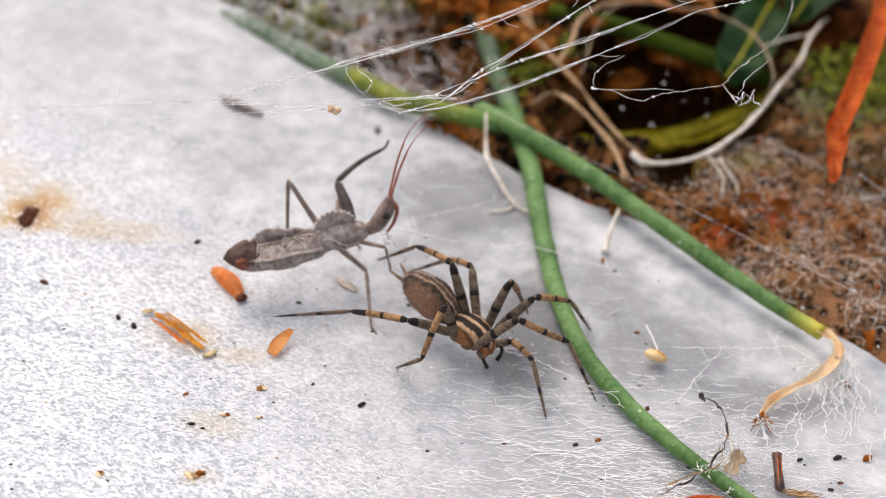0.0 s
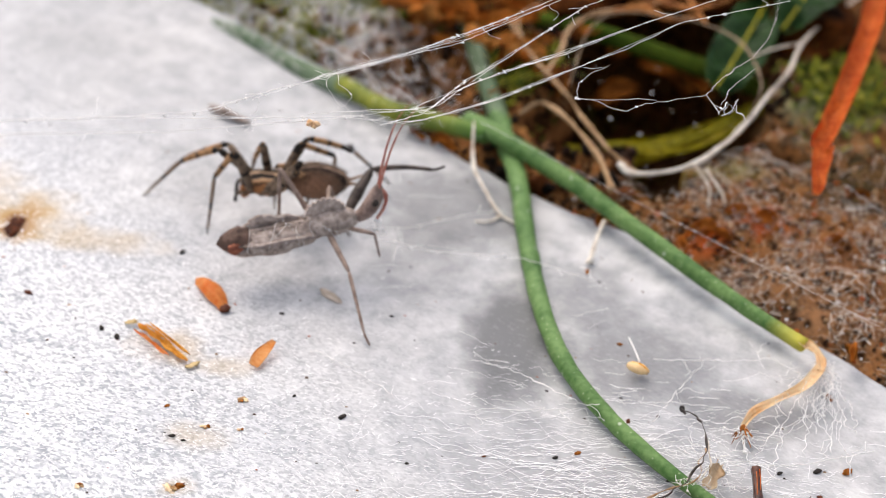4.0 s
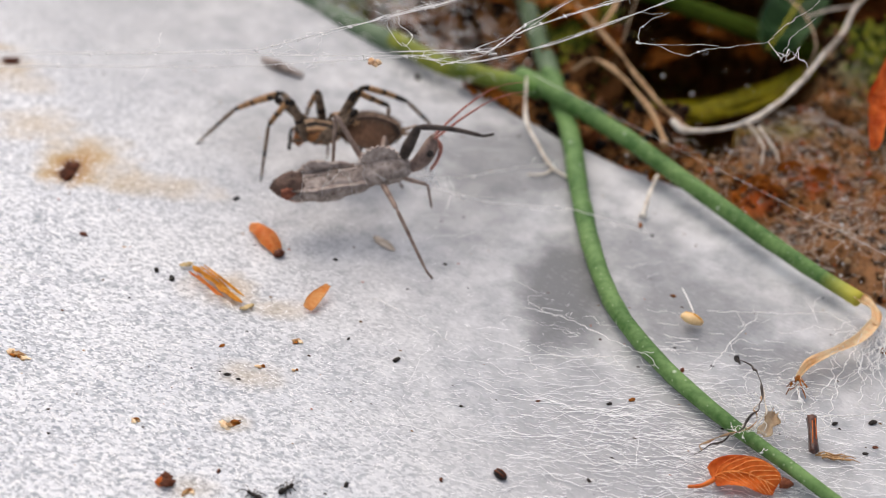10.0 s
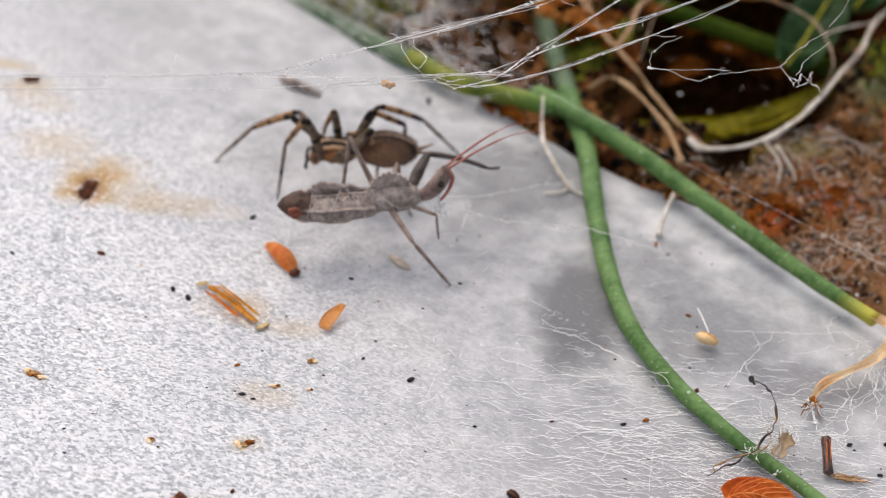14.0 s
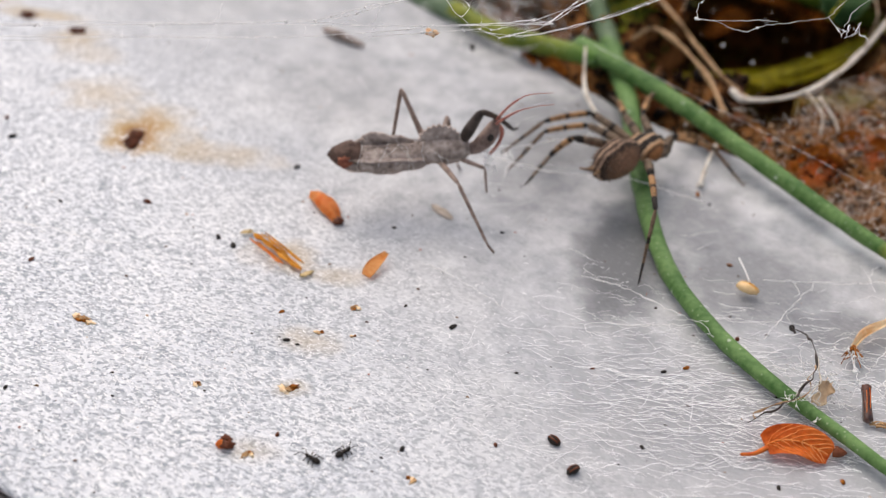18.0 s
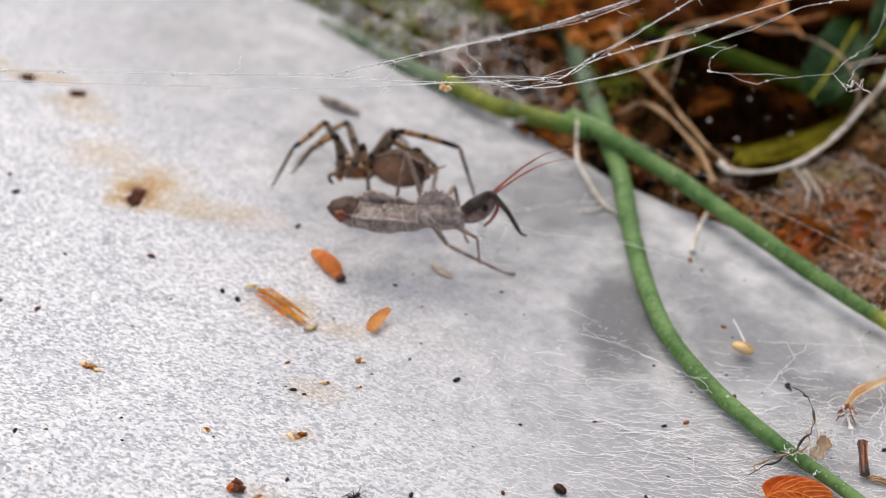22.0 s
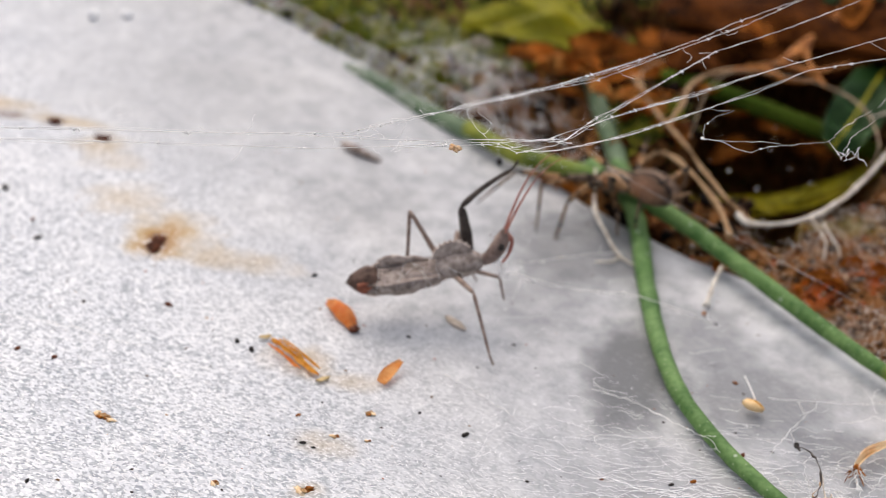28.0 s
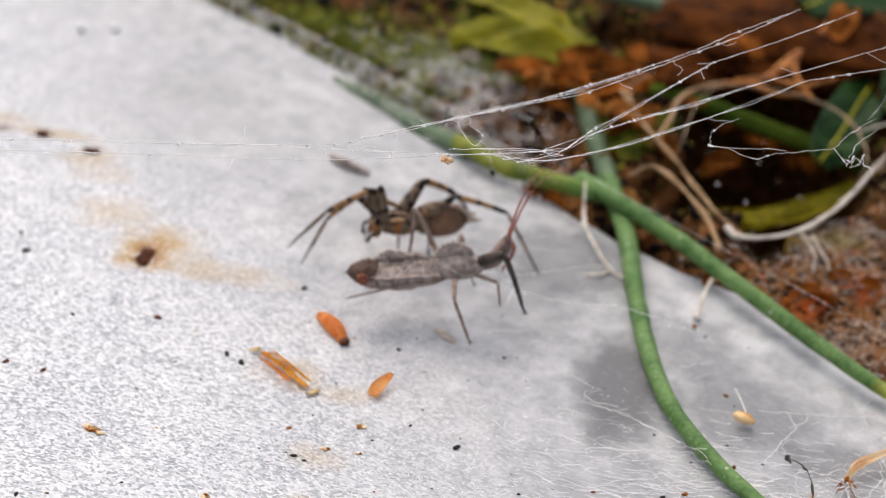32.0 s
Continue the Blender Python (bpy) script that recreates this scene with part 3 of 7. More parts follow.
# ---- stalks, roots and leaves ----
def stalk(label, pieces, category="grass", name="onion_grass"):
    """A stalk of one or more pieces: name, points, radii, material, label of the piece."""
    ob = thing(name, label, category)
    for k, (pname, pts, r0, r1, m, plabel) in enumerate(pieces):
        bm = bmesh.new()
        tube(bm, spline(pts, 10), lambda t: r0 + (r1 - r0) * t, 14, rough=0.14, seed=r0 * 9 + k)
        part(pname, bm, m, ob, plabel)
    return ob


def mixed(name, a, b, at, way, reach):
    """A stalk that passes from one colour to another about a place along it."""
    m = mat(name, a[0], a[1], 200, 0.6, 0.3, spec=0.25)
    nt = m.node_tree
    bsdf = nt.nodes["Principled BSDF"]
    col = bsdf.inputs["Base Color"].links[0].from_socket
    co, sub, dot, rr, mx = (nt.nodes.new(n) for n in ("ShaderNodeTexCoord", "ShaderNodeVectorMath", "ShaderNodeVectorMath", "ShaderNodeMapRange", "ShaderNodeMixRGB"))
    sub.operation, dot.operation = "SUBTRACT", "DOT_PRODUCT"
    sub.inputs[1].default_value, dot.inputs[1].default_value = Vector(at) * S, Vector(way).normalized()
    rr.inputs[1].default_value, rr.inputs[2].default_value = -reach * S, reach * S
    nt.links.new(co.outputs["Object"], sub.inputs[0])
    nt.links.new(sub.outputs[0], dot.inputs[0])
    nt.links.new(dot.outputs["Value"], rr.inputs[0])
    nt.links.new(rr.outputs[0], mx.inputs[0])
    nt.links.new(col, mx.inputs[1])
    mx.inputs[2].default_value = rgb(b)
    nt.links.new(mx.outputs[0], bsdf.inputs["Base Color"])
    return m


M_STEM_DEEP = mat("deep_green_stalk", (0.025, 0.055, 0.005), (0.085, 0.13, 0.014), 90, 0.85, 0.3, spec=0.08)
GREEN = ((0.042, 0.118, 0.024), (0.145, 0.26, 0.08))
M_STEM_TIP = mixed("green_to_yellow_stalk", GREEN, (0.55, 0.48, 0.06), (5.42, 3.3, 0.3), (0.75, -0.72, 0), 0.35)
M_STEM_YELLOW = mixed("yellow_green_stalk", ((0.07, 0.11, 0.010), (0.24, 0.26, 0.03)), (0.10, 0.22, 0.045), (0.3, 8.3, 0.3), (0.75, -0.72, 0), 0.5)
for m in (M_STEM, M_STEM_TIP, M_STEM_YELLOW):
    specks(m, 330, 0.12, (0.75, 0.78, 0.72))
    specks(m, 1000, 0.22, (0.40, 0.50, 0.30))
stem_a = stalk("thick green stalk lying along the web's rim, its tip withered", [
    ("upper_stalk", [(-4.75, 11.98, -0.16), (-4.1, 11.45, -0.02), (-2.9, 10.4, 0.0), (-1.95, 9.6, 0.12), (-1.7, 9.35, 0.18)], 0.18, 0.20, M_STEM_DULL, "dull blue-green upper stalk"),
    ("middle_stalk", [(-1.95, 9.55, 0.22), (-1.1, 8.75, 0.28), (-0.3, 8.38, 0.33), (0.6, 8.10, 0.38), (0.75, 8.02, 0.38)], 0.165, 0.175, M_STEM_YELLOW, "yellowing green middle piece"),
    ("stalk", [(0.35, 8.32, 0.42), (0.85, 8.02, 0.42), (1.9, 7.02, 0.42), (2.97, 5.87, 0.38), (3.98, 4.76, 0.34), (4.92, 3.78, 0.3), (5.64, 3.06, 0.3)], 0.178, 0.108, M_STEM_TIP, "")])
M_TIP = mat("pale_orange_straw", (0.90, 0.58, 0.29), (0.98, 0.82, 0.58), 260, 0.55, 0.4)
TIP = (([(5.60, 3.10, 0.32), (5.76, 2.93, 0.32), (5.82, 2.74, 0.32), (5.78, 2.48, 0.31)], 0.10, 0.08), ([(5.80, 2.56, 0.30), (5.50, 2.12, 0.29), (5.08, 1.80, 0.24), (4.78, 1.58, 0.19), (4.60, 1.30, 0.12)], 0.085, 0.055))
bm = bmesh.new()
for k in range(11):
    a = k * 0.7
    tube(bm, [V(4.62, 1.32, 0.14), V(4.60 + 0.08 * math.cos(a), 1.20 - 0.05 * abs(math.sin(a)), 0.13 + 0.07 * math.sin(a)), V(4.58 + 0.16 * math.cos(a), 1.12 - 0.08 * (k % 3), 0.12 + 0.09 * math.sin(a))], lambda t: 0.022 - 0.018 * t, 5)
part("frayed_end", bm, M_LITTER, stem_a, "frayed orange-brown end")

stalk("curved green stalk lying on the web sheet", [
    ("upper_stalk", [(-0.9, 15.6, 0.5), (-0.1, 13.4, 0.35), (0.25, 12.0, 0.3), (0.50, 10.85, 0.25), (0.88, 9.25, 0.2), (0.98, 8.8, 0.18)], 0.18, 0.178, M_STEM_DULL, "dull blue-green upper stalk"),
    ("stalk", [(0.93, 9.0, 0.19), (1.10, 8.2, 0.15), (1.34, 7.04, 0.15), (1.55, 5.10, 0.16), (1.80, 3.50, 0.16), (2.17, 2.18, 0.17), (2.79, 1.10, 0.17), (3.39, 0.35, 0.17), (3.89, -0.16, 0.17), (4.67, -0.93, 0.18), (5.4, -1.7, 0.18), (6.4, -2.9, 0.15)], 0.185, 0.062, M_STEM, "")])
stalk("green stalk crossing above the funnel hole", [("stalk", [(1.5, 12.6, 0.40), (2.2, 12.45, 0.45), (3.55, 12.3, 0.2), (5.2, 12.2, -0.17), (6.6, 12.1, -0.5), (8.3, 12.0, -0.9)], 0.17, 0.20, M_STEM_DEEP, "")])
stalk("dull blue-green stalk in the moss", [("stalk", [(0.4, 16.8, 0.7), (1.96, 16.18, 0.8), (2.86, 15.54, 0.8), (3.89, 15.03, 0.8), (5.5, 14.2, 0.5)], 0.17, 0.21, M_STEM_DULL, "")])


def root(label, pts, r0, r1, m, branches=()):
    ob = thing("root", label, "root", "pale roots at the funnel hole")
    bm = bmesh.new()
    tube(bm, spline(pts, 12), lambda t: (r0 + (r1 - r0) * t) * (1 + 0.12 * math.sin(t * 21) + 0.22 * noise.noise(V(t * 40, r0 * 90, 1))), 9, rough=0.9, seed=r0 * 31)
    part("strand", bm, m, ob)
    for q in branches:
        bm = bmesh.new()
        tube(bm, spline(q, 8), lambda t: r1 * 0.55 * (1 - 0.6 * t) + 0.006, 7, rough=0.5)
        part("side_strand", bm, M_RING if len(q) > 4 else m, ob)
    return ob


root("tan root arching down to the stalk", [(1.0, 11.5, 0.85), (1.30, 10.6, 0.8), (2.05, 9.2, 0.7), (2.70, 7.9, 0.55), (3.32, 7.33, 0.32)], 0.033, 0.044, M_ROOT, [[(1.3, 10.6, 0.8), (1.15, 11.6, 0.9), (1.6, 12.4, 0.9)]])
root("white silk-covered root curving round the hole's rim", [(3.0, 7.45, 0.4), (3.32, 7.33, 0.32), (4.22, 7.66, 0.38), (5.08, 8.70, 0.48), (5.76, 9.95, 0.65), (6.14, 10.51, 0.9), (6.57, 11.75, 0.95), (7.46, 13.31, 0.9), (8.2, 14.6, 0.8)], 0.045, 0.032, M_WHITE_ROOT,
     [[(5.35, 9.2, 0.6), (5.42, 9.1, 1.3), (5.30, 10.4, 1.3), (4.92, 11.05, 1.3), (4.32, 11.4, 1.3), (3.48, 11.5, 1.3), (2.83, 11.3, 1.3), (2.40, 10.6, 1.2), (2.12, 9.3, 0.8)], [(5.42, 10.3, 1.25), (5.9, 10.9, 1.15), (6.6, 11.7, 0.95)], [(4.3, 7.7, 0.4), (4.55, 7.2, 0.3), (4.5, 6.7, 0.2)], [(4.5, 7.6, 0.4), (4.75, 7.2, 0.25), (4.8, 6.9, 0.2)]])
root("pale root hooked over the green stalk", [(1.30, 8.75, 0.45), (1.66, 8.75, 0.7), (2.20, 8.05, 0.72), (2.64, 7.12, 0.68), (2.84, 6.26, 0.62)], 0.03, 0.052, M_ROOT)
root("thin white rootlet hanging onto the web", [(0.50, 8.2, 0.55), (0.57, 7.19, 0.3), (0.84, 6.49, 0.15), (1.09, 6.02, 0.06)], 0.026, 0.033, M_WHITE_ROOT, [[(1.09, 6.02, 0.06), (0.95, 5.85, 0.05), (0.7, 5.8, 0.04)], [(1.09, 6.02, 0.06), (1.35, 5.85, 0.05), (1.6, 5.75, 0.1)]])
root("short white rootlet below the stalk", [(2.75, 5.75, 0.35), (2.62, 5.3, 0.2), (2.54, 4.95, 0.06)], 0.034, 0.042, M_WHITE_ROOT)
root("pale root arching from the fork to the brown root", [(1.68, 9.69, 0.75), (1.98, 10.66, 0.80), (2.09, 11.30, 0.85), (2.47, 11.84, 0.95), (3.18, 12.13, 1.05), (3.78, 12.33, 1.15)], 0.034, 0.05, M_ROOT)
root("brown dry root in the litter", [(2.96, 12.01, 1.02), (3.78, 12.33, 1.15), (4.36, 13.17, 1.30), (4.95, 14.32, 1.40), (5.81, 16.14, 1.50), (7.03, 18.99, 1.40)], 0.07, 0.13, M_BROWN_ROOT, [[(3.78, 12.33, 1.15), (4.48, 12.13, 1.20), (5.17, 12.58, 1.25)], [(3.40, 12.19, 1.08), (4.04, 11.78, 1.10), (4.61, 12.05, 1.10)], [(4.36, 13.17, 1.30), (4.40, 12.57, 1.20), (4.69, 11.68, 1.10)]])


def leaf_mesh(pts, width, up, curl=0.0, thick=0.02, across=8, n=10, wave=0.0):
    """A leaf blade along a line: width by the place along it, rolled up by curl."""
    line = spline(pts, n)
    bm = bmesh.new()
    rows = []
    for k, p in enumerate(line):
        t = k / (len(line) - 1)
        d = (line[min(k + 1, len(line) - 1)] - line[max(k - 1, 0)]).normalized()
        side = d.cross(Vector(up)).normalized()
        nrm = side.cross(d).normalized()
        w = width(t)
        row = []
        for j in range(across + 1):
            a = (j / across - 0.5) * 2
            if curl:
                ang = a * curl
                off = side * (math.sin(ang) / curl * w) + nrm * ((1 - math.cos(ang)) / curl * w)
            else:
                off = side * a * w
            row.append(bm.verts.new(p + off + nrm * wave * noise.noise(p * 2.5 + V(a * 2, 0, 0))))
        rows.append(row)
    for r1, r2 in zip(rows, rows[1:]):
        for j in range(across):
            bm.faces.new((r1[j], r1[j + 1], r2[j + 1], r2[j]))
    geo = bmesh.ops.solidify(bm, geom=bm.faces[:], thickness=thick)
    bmesh.ops.recalc_face_normals(bm, faces=bm.faces)
    return bm


for pts, w0, w1 in TIP:
    part("withered_tip", leaf_mesh(pts, lambda t: w0 + (w1 - w0) * t + 0.012 * math.sin(t * 11), (0.15, -0.35, 1), 0.9, thick=0.035, wave=0.05, across=10), M_TIP, stem_a, "dry straw-coloured bent tip")

ob = thing("dry_leaf", "rolled orange-red dry leaf hanging over the soil", "leaf")
part("blade", leaf_mesh([(8.4, 13.4, 2.3), (7.7, 11.73, 2.2), (7.03, 9.47, 2.1), (6.24, 7.07, 2.0), (5.85, 6.05, 1.9)], lambda t: 0.34 - 0.10 * t, (0.2, -0.5, 1), 1.5, wave=0.12), M_LEAF_O, ob)
part("tip", leaf_mesh([(5.90, 6.15, 1.93), (5.80, 5.65, 1.86), (5.76, 5.2, 1.8), (5.73, 4.92, 1.74)], lambda t: 0.22 * (1 - t) ** 0.5 + 0.03, (0.5, -0.5, 1), 1.2, wave=0.08), M_LEAF_O, ob, "dark twisted tip")
ob = thing("yellow_leaf", "yellow-green leaf lying in the funnel hole", "leaf")
part("blade", leaf_mesh([(2.95, 10.38, -0.98), (3.61, 10.37, -0.94), (4.34, 10.46, -0.84), (5.06, 10.65, -0.59), (5.66, 10.9, -0.26), (6.3, 11.2, 0.12)], lambda t: 0.08 + 0.16 * math.sin(math.pi * t), (0.2, -0.55, 0.85), 0.5, wave=0.14), M_YELLOW, ob)
bm = bmesh.new()
tube(bm, spline([(2.95, 10.34, -0.93), (4.34, 10.42, -0.79), (5.66, 10.86, -0.21), (6.3, 11.2, 0.15)], 8), 0.022, 6)
part("midrib", bm, M_OLIVE, ob, "paler olive midrib")
ob = thing("yellow_leaf", "narrow olive blade crossing deep in the funnel hole", "leaf")
part("blade", leaf_mesh([(2.2, 9.6, -0.7), (3.0, 9.9, -0.95), (3.9, 10.5, -1.15), (4.9, 11.5, -1.2)], lambda t: 0.13 + 0.05 * math.sin(math.pi * t), (0.2, -0.55, 0.85), 0.6, wave=0.12), M_YELLOW, ob)
bm = bmesh.new()
tube(bm, spline([(2.2, 9.57, -0.66), (3.0, 9.87, -0.91), (3.9, 10.47, -1.11), (4.9, 11.47, -1.16)], 8), 0.018, 6)
part("midrib", bm, M_OLIVE, ob, "paler olive midrib")
ob = thing("olive_leaf", "olive leaf blade lying in the moss", "leaf")
part("blade", leaf_mesh([(-4.2, 17.6, 0.4), (-1.54, 15.3, 0.7), (-0.6, 14.4, 0.75), (0.1, 13.7, 0.7), (0.5, 13.2, 0.5)], lambda t: 0.42 * (1 - 0.75 * t ** 2), (0, -0.4, 1), 0.6, wave=0.2), M_OLIVE, ob)
ob = thing("olive_leaf", "broad yellow-green leaf blade flat on the moss", "leaf")
part("blade", leaf_mesh([(-2.6, 13.6, 0.55), (-1.7, 13.5, 0.72), (-0.8, 13.35, 0.75), (0.2, 13.2, 0.6)], lambda t: 0.48 * math.sin(math.pi * (0.15 + 0.72 * t)), (0, -0.5, 1), 0.5, wave=0.22), M_OLIVE, ob)
bm = bmesh.new()
tube(bm, spline([(-2.6, 13.58, 0.60), (-1.7, 13.48, 0.77), (-0.8, 13.33, 0.80), (0.2, 13.18, 0.65)], 8), 0.02, 6)
part("midrib", bm, M_YELLOW, ob, "darker midrib")
for pts, w, label in (([(4.95, 10.9, 0.2), (5.23, 11.33, 0.5), (5.88, 13.0, 0.8), (6.82, 15.49, 1.0)], 0.55, "dark green leaf standing behind the hole"), ([(6.2, 12.2, 0.9), (6.9, 13.1, 1.5), (8.0, 14.0, 1.5)], 0.6, "dark green leaf beside the white root"), ([(4.6, 15.2, 1.6), (5.7, 16.0, 1.8), (7.4, 16.7, 1.5)], 0.8, "dark green leaf in the bank's shade")):
    ob = thing("broad_leaf", label, "leaf", "dark leaves behind the hole")
    part("blade", leaf_mesh(pts, lambda t: w * math.sin(math.pi * (0.12 + 0.8 * t)), (0, -0.5, 1), 0.5, wave=0.25), M_DARK_LEAF, ob)
    bm = bmesh.new()
    tube(bm, spline([Vector(p) + V(0, -0.02, 0.03) for p in pts], 8), 0.03, 6)
    part("midrib", bm, M_OLIVE, ob)
rnd = random.Random(12)
for x, y, z, w in ((-0.9, 12.3, 0.5, 0.65), (-0.1, 12.2, 0.5, 0.6), (0.7, 12.7, 0.6, 0.7), (1.36, 12.7, 0.5, 0.4), (3.1, 13.5, 0.5, 0.5), (4.3, 15.2, 0.6, 0.6), (2.5, 12.2, 0.4, 0.4), (0.9, 9.6, 0.2, 0.25), (5.45, 6.45, 0.12, 0.22), (4.4, 6.15, 0.1, 0.18), (6.5, 5.9, 0.15, 0.16), (6.35, 3.0, 0.25, 0.14), (7.1, 7.4, 0.25, 0.2), (4.6, 6.0, 0.12, 0.2), (4.1, 5.75, 0.1, 0.14), (2.8, 6.2, 0.05, 0.15), (0.0, 7.95, 0.1, 0.22), (-0.45, 8.2, 0.1, 0.16), (4.95, 6.6, 0.15, 0.15), (0.4, 12.75, 0.6, 0.75), (0.95, 12.1, 0.5, 0.6), (1.5, 11.5, 0.3, 0.45), (1.2, 13.4, 0.6, 0.6), (3.3, 12.6, 1.55, 0.4), (5.4, 14.6, 1.6, 0.7), (2.0, 10.6, 0.0, 0.35), (4.2, 12.5, -0.55, 0.6), (3.5, 12.9, -0.3, 0.5), (5.0, 12.6, -0.75, 0.5), (3.2, 11.6, -0.6, 0.5), (1.75, 10.3, 0.25, 0.5), (1.3, 10.9, 0.35, 0.55)):
    a, b = rnd.uniform(0, 6.3), rnd.uniform(-0.3, 0.3)
    d = V(math.cos(a), math.sin(a), b) * w
    p = V(x, y, z)
    ob = thing("leaf_scrap", "curled orange-brown scrap of dead leaf on the soil", "leaf scrap", "leaf scraps on the bank")
    part("scrap", leaf_mesh([p - d, p + V(rnd.uniform(-0.1, 0.1), rnd.uniform(-0.1, 0.1), 0.12), p + d], lambda t, w=w: w * 0.5 * math.sin(math.pi * (0.15 + 0.7 * t)), (rnd.uniform(-0.4, 0.4), -0.4, 1), 0.9, wave=0.2, n=6, across=6), M_LITTER, ob)

M_TAN = mat("tan_leaf_scrap", (0.36, 0.13, 0.025), (0.92, 0.46, 0.13), 130, 0.75, 0.6, translucent=0.2, spec=0.15)
for k in range(26):
    t = rnd.random()
    x, y, w = -1.0 + 2.6 * t + rnd.gauss(0, 0.15), 12.0 - 1.6 * t + rnd.gauss(0, 0.3), rnd.uniform(0.13, 0.34)
    p, a = V(x, y, 0.62 + 0.12 * rnd.random()), rnd.uniform(0, 6.3)
    d = V(math.cos(a), math.sin(a), rnd.uniform(-0.35, 0.35)) * w
    ob = thing("leaf_scrap", "soft tan scrap of dead leaf heaped over the stalk", "leaf scrap", "leaf scraps on the bank")
    part("scrap", leaf_mesh([p - d, p + V(rnd.uniform(-0.1, 0.1), rnd.uniform(-0.1, 0.1), 0.1), p + d], lambda t, w=w, k=k: w * (0.30 + 0.16 * noise.noise(V(t * 5, k, 0))) * min(1, 5 * t + 0.15, 5 - 5 * t + 0.15), (rnd.uniform(-0.7, 0.7), -0.5, 1), 0.7, wave=0.3, n=6, across=6), (M_TAN, M_TAN, M_LITTER)[k % 3], ob)


# ---- loose soil and moss ----
def scatter(n, pick, size, seed, squash=0.7):
    """Many small lumps in one mesh."""
    rnd = random.Random(seed)
    base = bmesh.new()
    bmesh.ops.create_icosphere(base, subdivisions=1, radius=1.0)
    bv = [v.co.copy() for v in base.verts]
    bf = [[v.index for v in f.verts] for f in base.faces]
    base.free()
    verts, faces = [], []
    for _ in range(n):
        x, y = pick(rnd)
        r = size[0] + (size[1] - size[0]) * rnd.random() ** 2.5
        z = bank_z(x, y) + r * 0.3
        e = Euler((rnd.uniform(0, 6), rnd.uniform(0, 6), rnd.uniform(0, 6))).to_matrix()
        k = len(verts)
        sx, sy, sz = r * rnd.uniform(0.7, 1.4), r * rnd.uniform(0.6, 1.1), r * squash
        for v in bv:
            w = e @ V(v.x * sx, v.y * sy, v.z * sz) * (1 + rnd.uniform(-0.25, 0.25))
            verts.append(((x + w.x) * S, (y + w.y) * S, (z + w.z) * S))
        faces += [[i + k for i in f] for f in bf]
    me = bpy.data.meshes.new("grains")
    me.from_pydata(verts, [], faces)
    return me


def on_bank(u0, u1, s0, s1):
    def pick(rnd):
        while True:
            u, s = rnd.uniform(u0, u1), rnd.uniform(s0, s1)
            p = EDGE_AT + EDGE_WAY * u + EDGE_OUT * (s + edge_line(u))
            if all(((p.x - hx) / rx) ** 2 + ((p.y - hy) / ry) ** 2 > 0.8 for hx, hy, rx, ry, _ in HOLES):
                return p.x, p.y
    return pick


def stuff(name, me, material, label, category):
    me.materials.append(material)
    return tagged(new(name, me), label, category, kind="stuff")


stuff("soil_grit", scatter(4200, on_bank(1.0, 9.5, 0.05, 5.0), (0.012, 0.06), 21), M_GRIT, "brown and tan grit on the soil bank", "soil grit")
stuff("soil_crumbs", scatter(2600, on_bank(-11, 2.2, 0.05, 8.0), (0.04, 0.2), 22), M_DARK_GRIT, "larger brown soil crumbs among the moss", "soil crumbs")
for x, y, r in ((-4.94, 11.35, 0.22), (-3.6, 11.4, 0.25), (-5.9, 12.4, 0.2), (-2.14, 13.1, 0.3), (-2.6, 10.9, 0.18)):
    bm = bmesh.new()
    blob(bm, (0, 0, 0), (r, r * 0.8, r * 0.65), 0.35, 2.5, x, 14, 10)
    ob = tagged(part("pebble", bm, M_STONE), "small pale pebble bedded in the soil", "pebble", "pebbles on the bank")
    ob.location = V(x, y, bank_z(x, y) + r * 0.4) * S


def moss(n, centres, seed):
    """Small pointed leaves in tufts."""
    rnd = random.Random(seed)
    verts, faces = [], []
    for _ in range(n):
        cx, cy, rx, ry = rnd.choice(centres)
        x, y = rnd.gauss(cx, rx * 0.5), rnd.gauss(cy, ry * 0.5)
        if along(x, y)[1] < 0.15:
            continue
        p = V(x, y, bank_z(x, y) + rnd.uniform(0, 0.10))
        for _ in range(3):
            a, tilt, length = rnd.uniform(0, 6.28), rnd.uniform(0.2, 1.3), rnd.uniform(0.10, 0.26)
            d = V(math.cos(a) * math.cos(tilt), math.sin(a) * math.cos(tilt), math.sin(tilt)) * length
            s = d.cross(V(0, 0, 1)).normalized() * length * 0.17
            k = len(verts)
            for q in (p - s * 0.4, p + d * 0.45 - s, p + d, p + d * 0.45 + s, p + d * 0.45 + V(0, 0, 0.02)):
                verts.append((q.x * S, q.y * S, q.z * S))
            faces += [(k, k + 4, k + 1), (k + 1, k + 4, k + 2), (k + 2, k + 4, k + 3), (k + 3, k + 4, k)]
    me = bpy.data.meshes.new("moss")
    me.from_pydata(verts, [], faces)
    return me


stuff("moss", moss(7000, [(-3.5, 13.3, 2.0, 1.3), (-6.2, 14.3, 2.2, 1.0), (-1.0, 15.2, 2.4, 1.5), (7.3, 11.0, 1.1, 1.2), (2.5, 15.0, 2.0, 1.5), (-8.5, 15.6, 2, 1), (1.4, 10.9, 0.7, 0.8), (-2.2, 13.4, 1.6, 1.1), (-5.2, 12.9, 1.3, 0.6), (-3.6, 11.5, 0.9, 0.5)], 31), M_MOSS_LEAF, "yellow-green moss tufts on the bank", "moss")


# ---- litter on the metal sheet ----
def ground_at(x, y):
    return sheet_z(x, y)


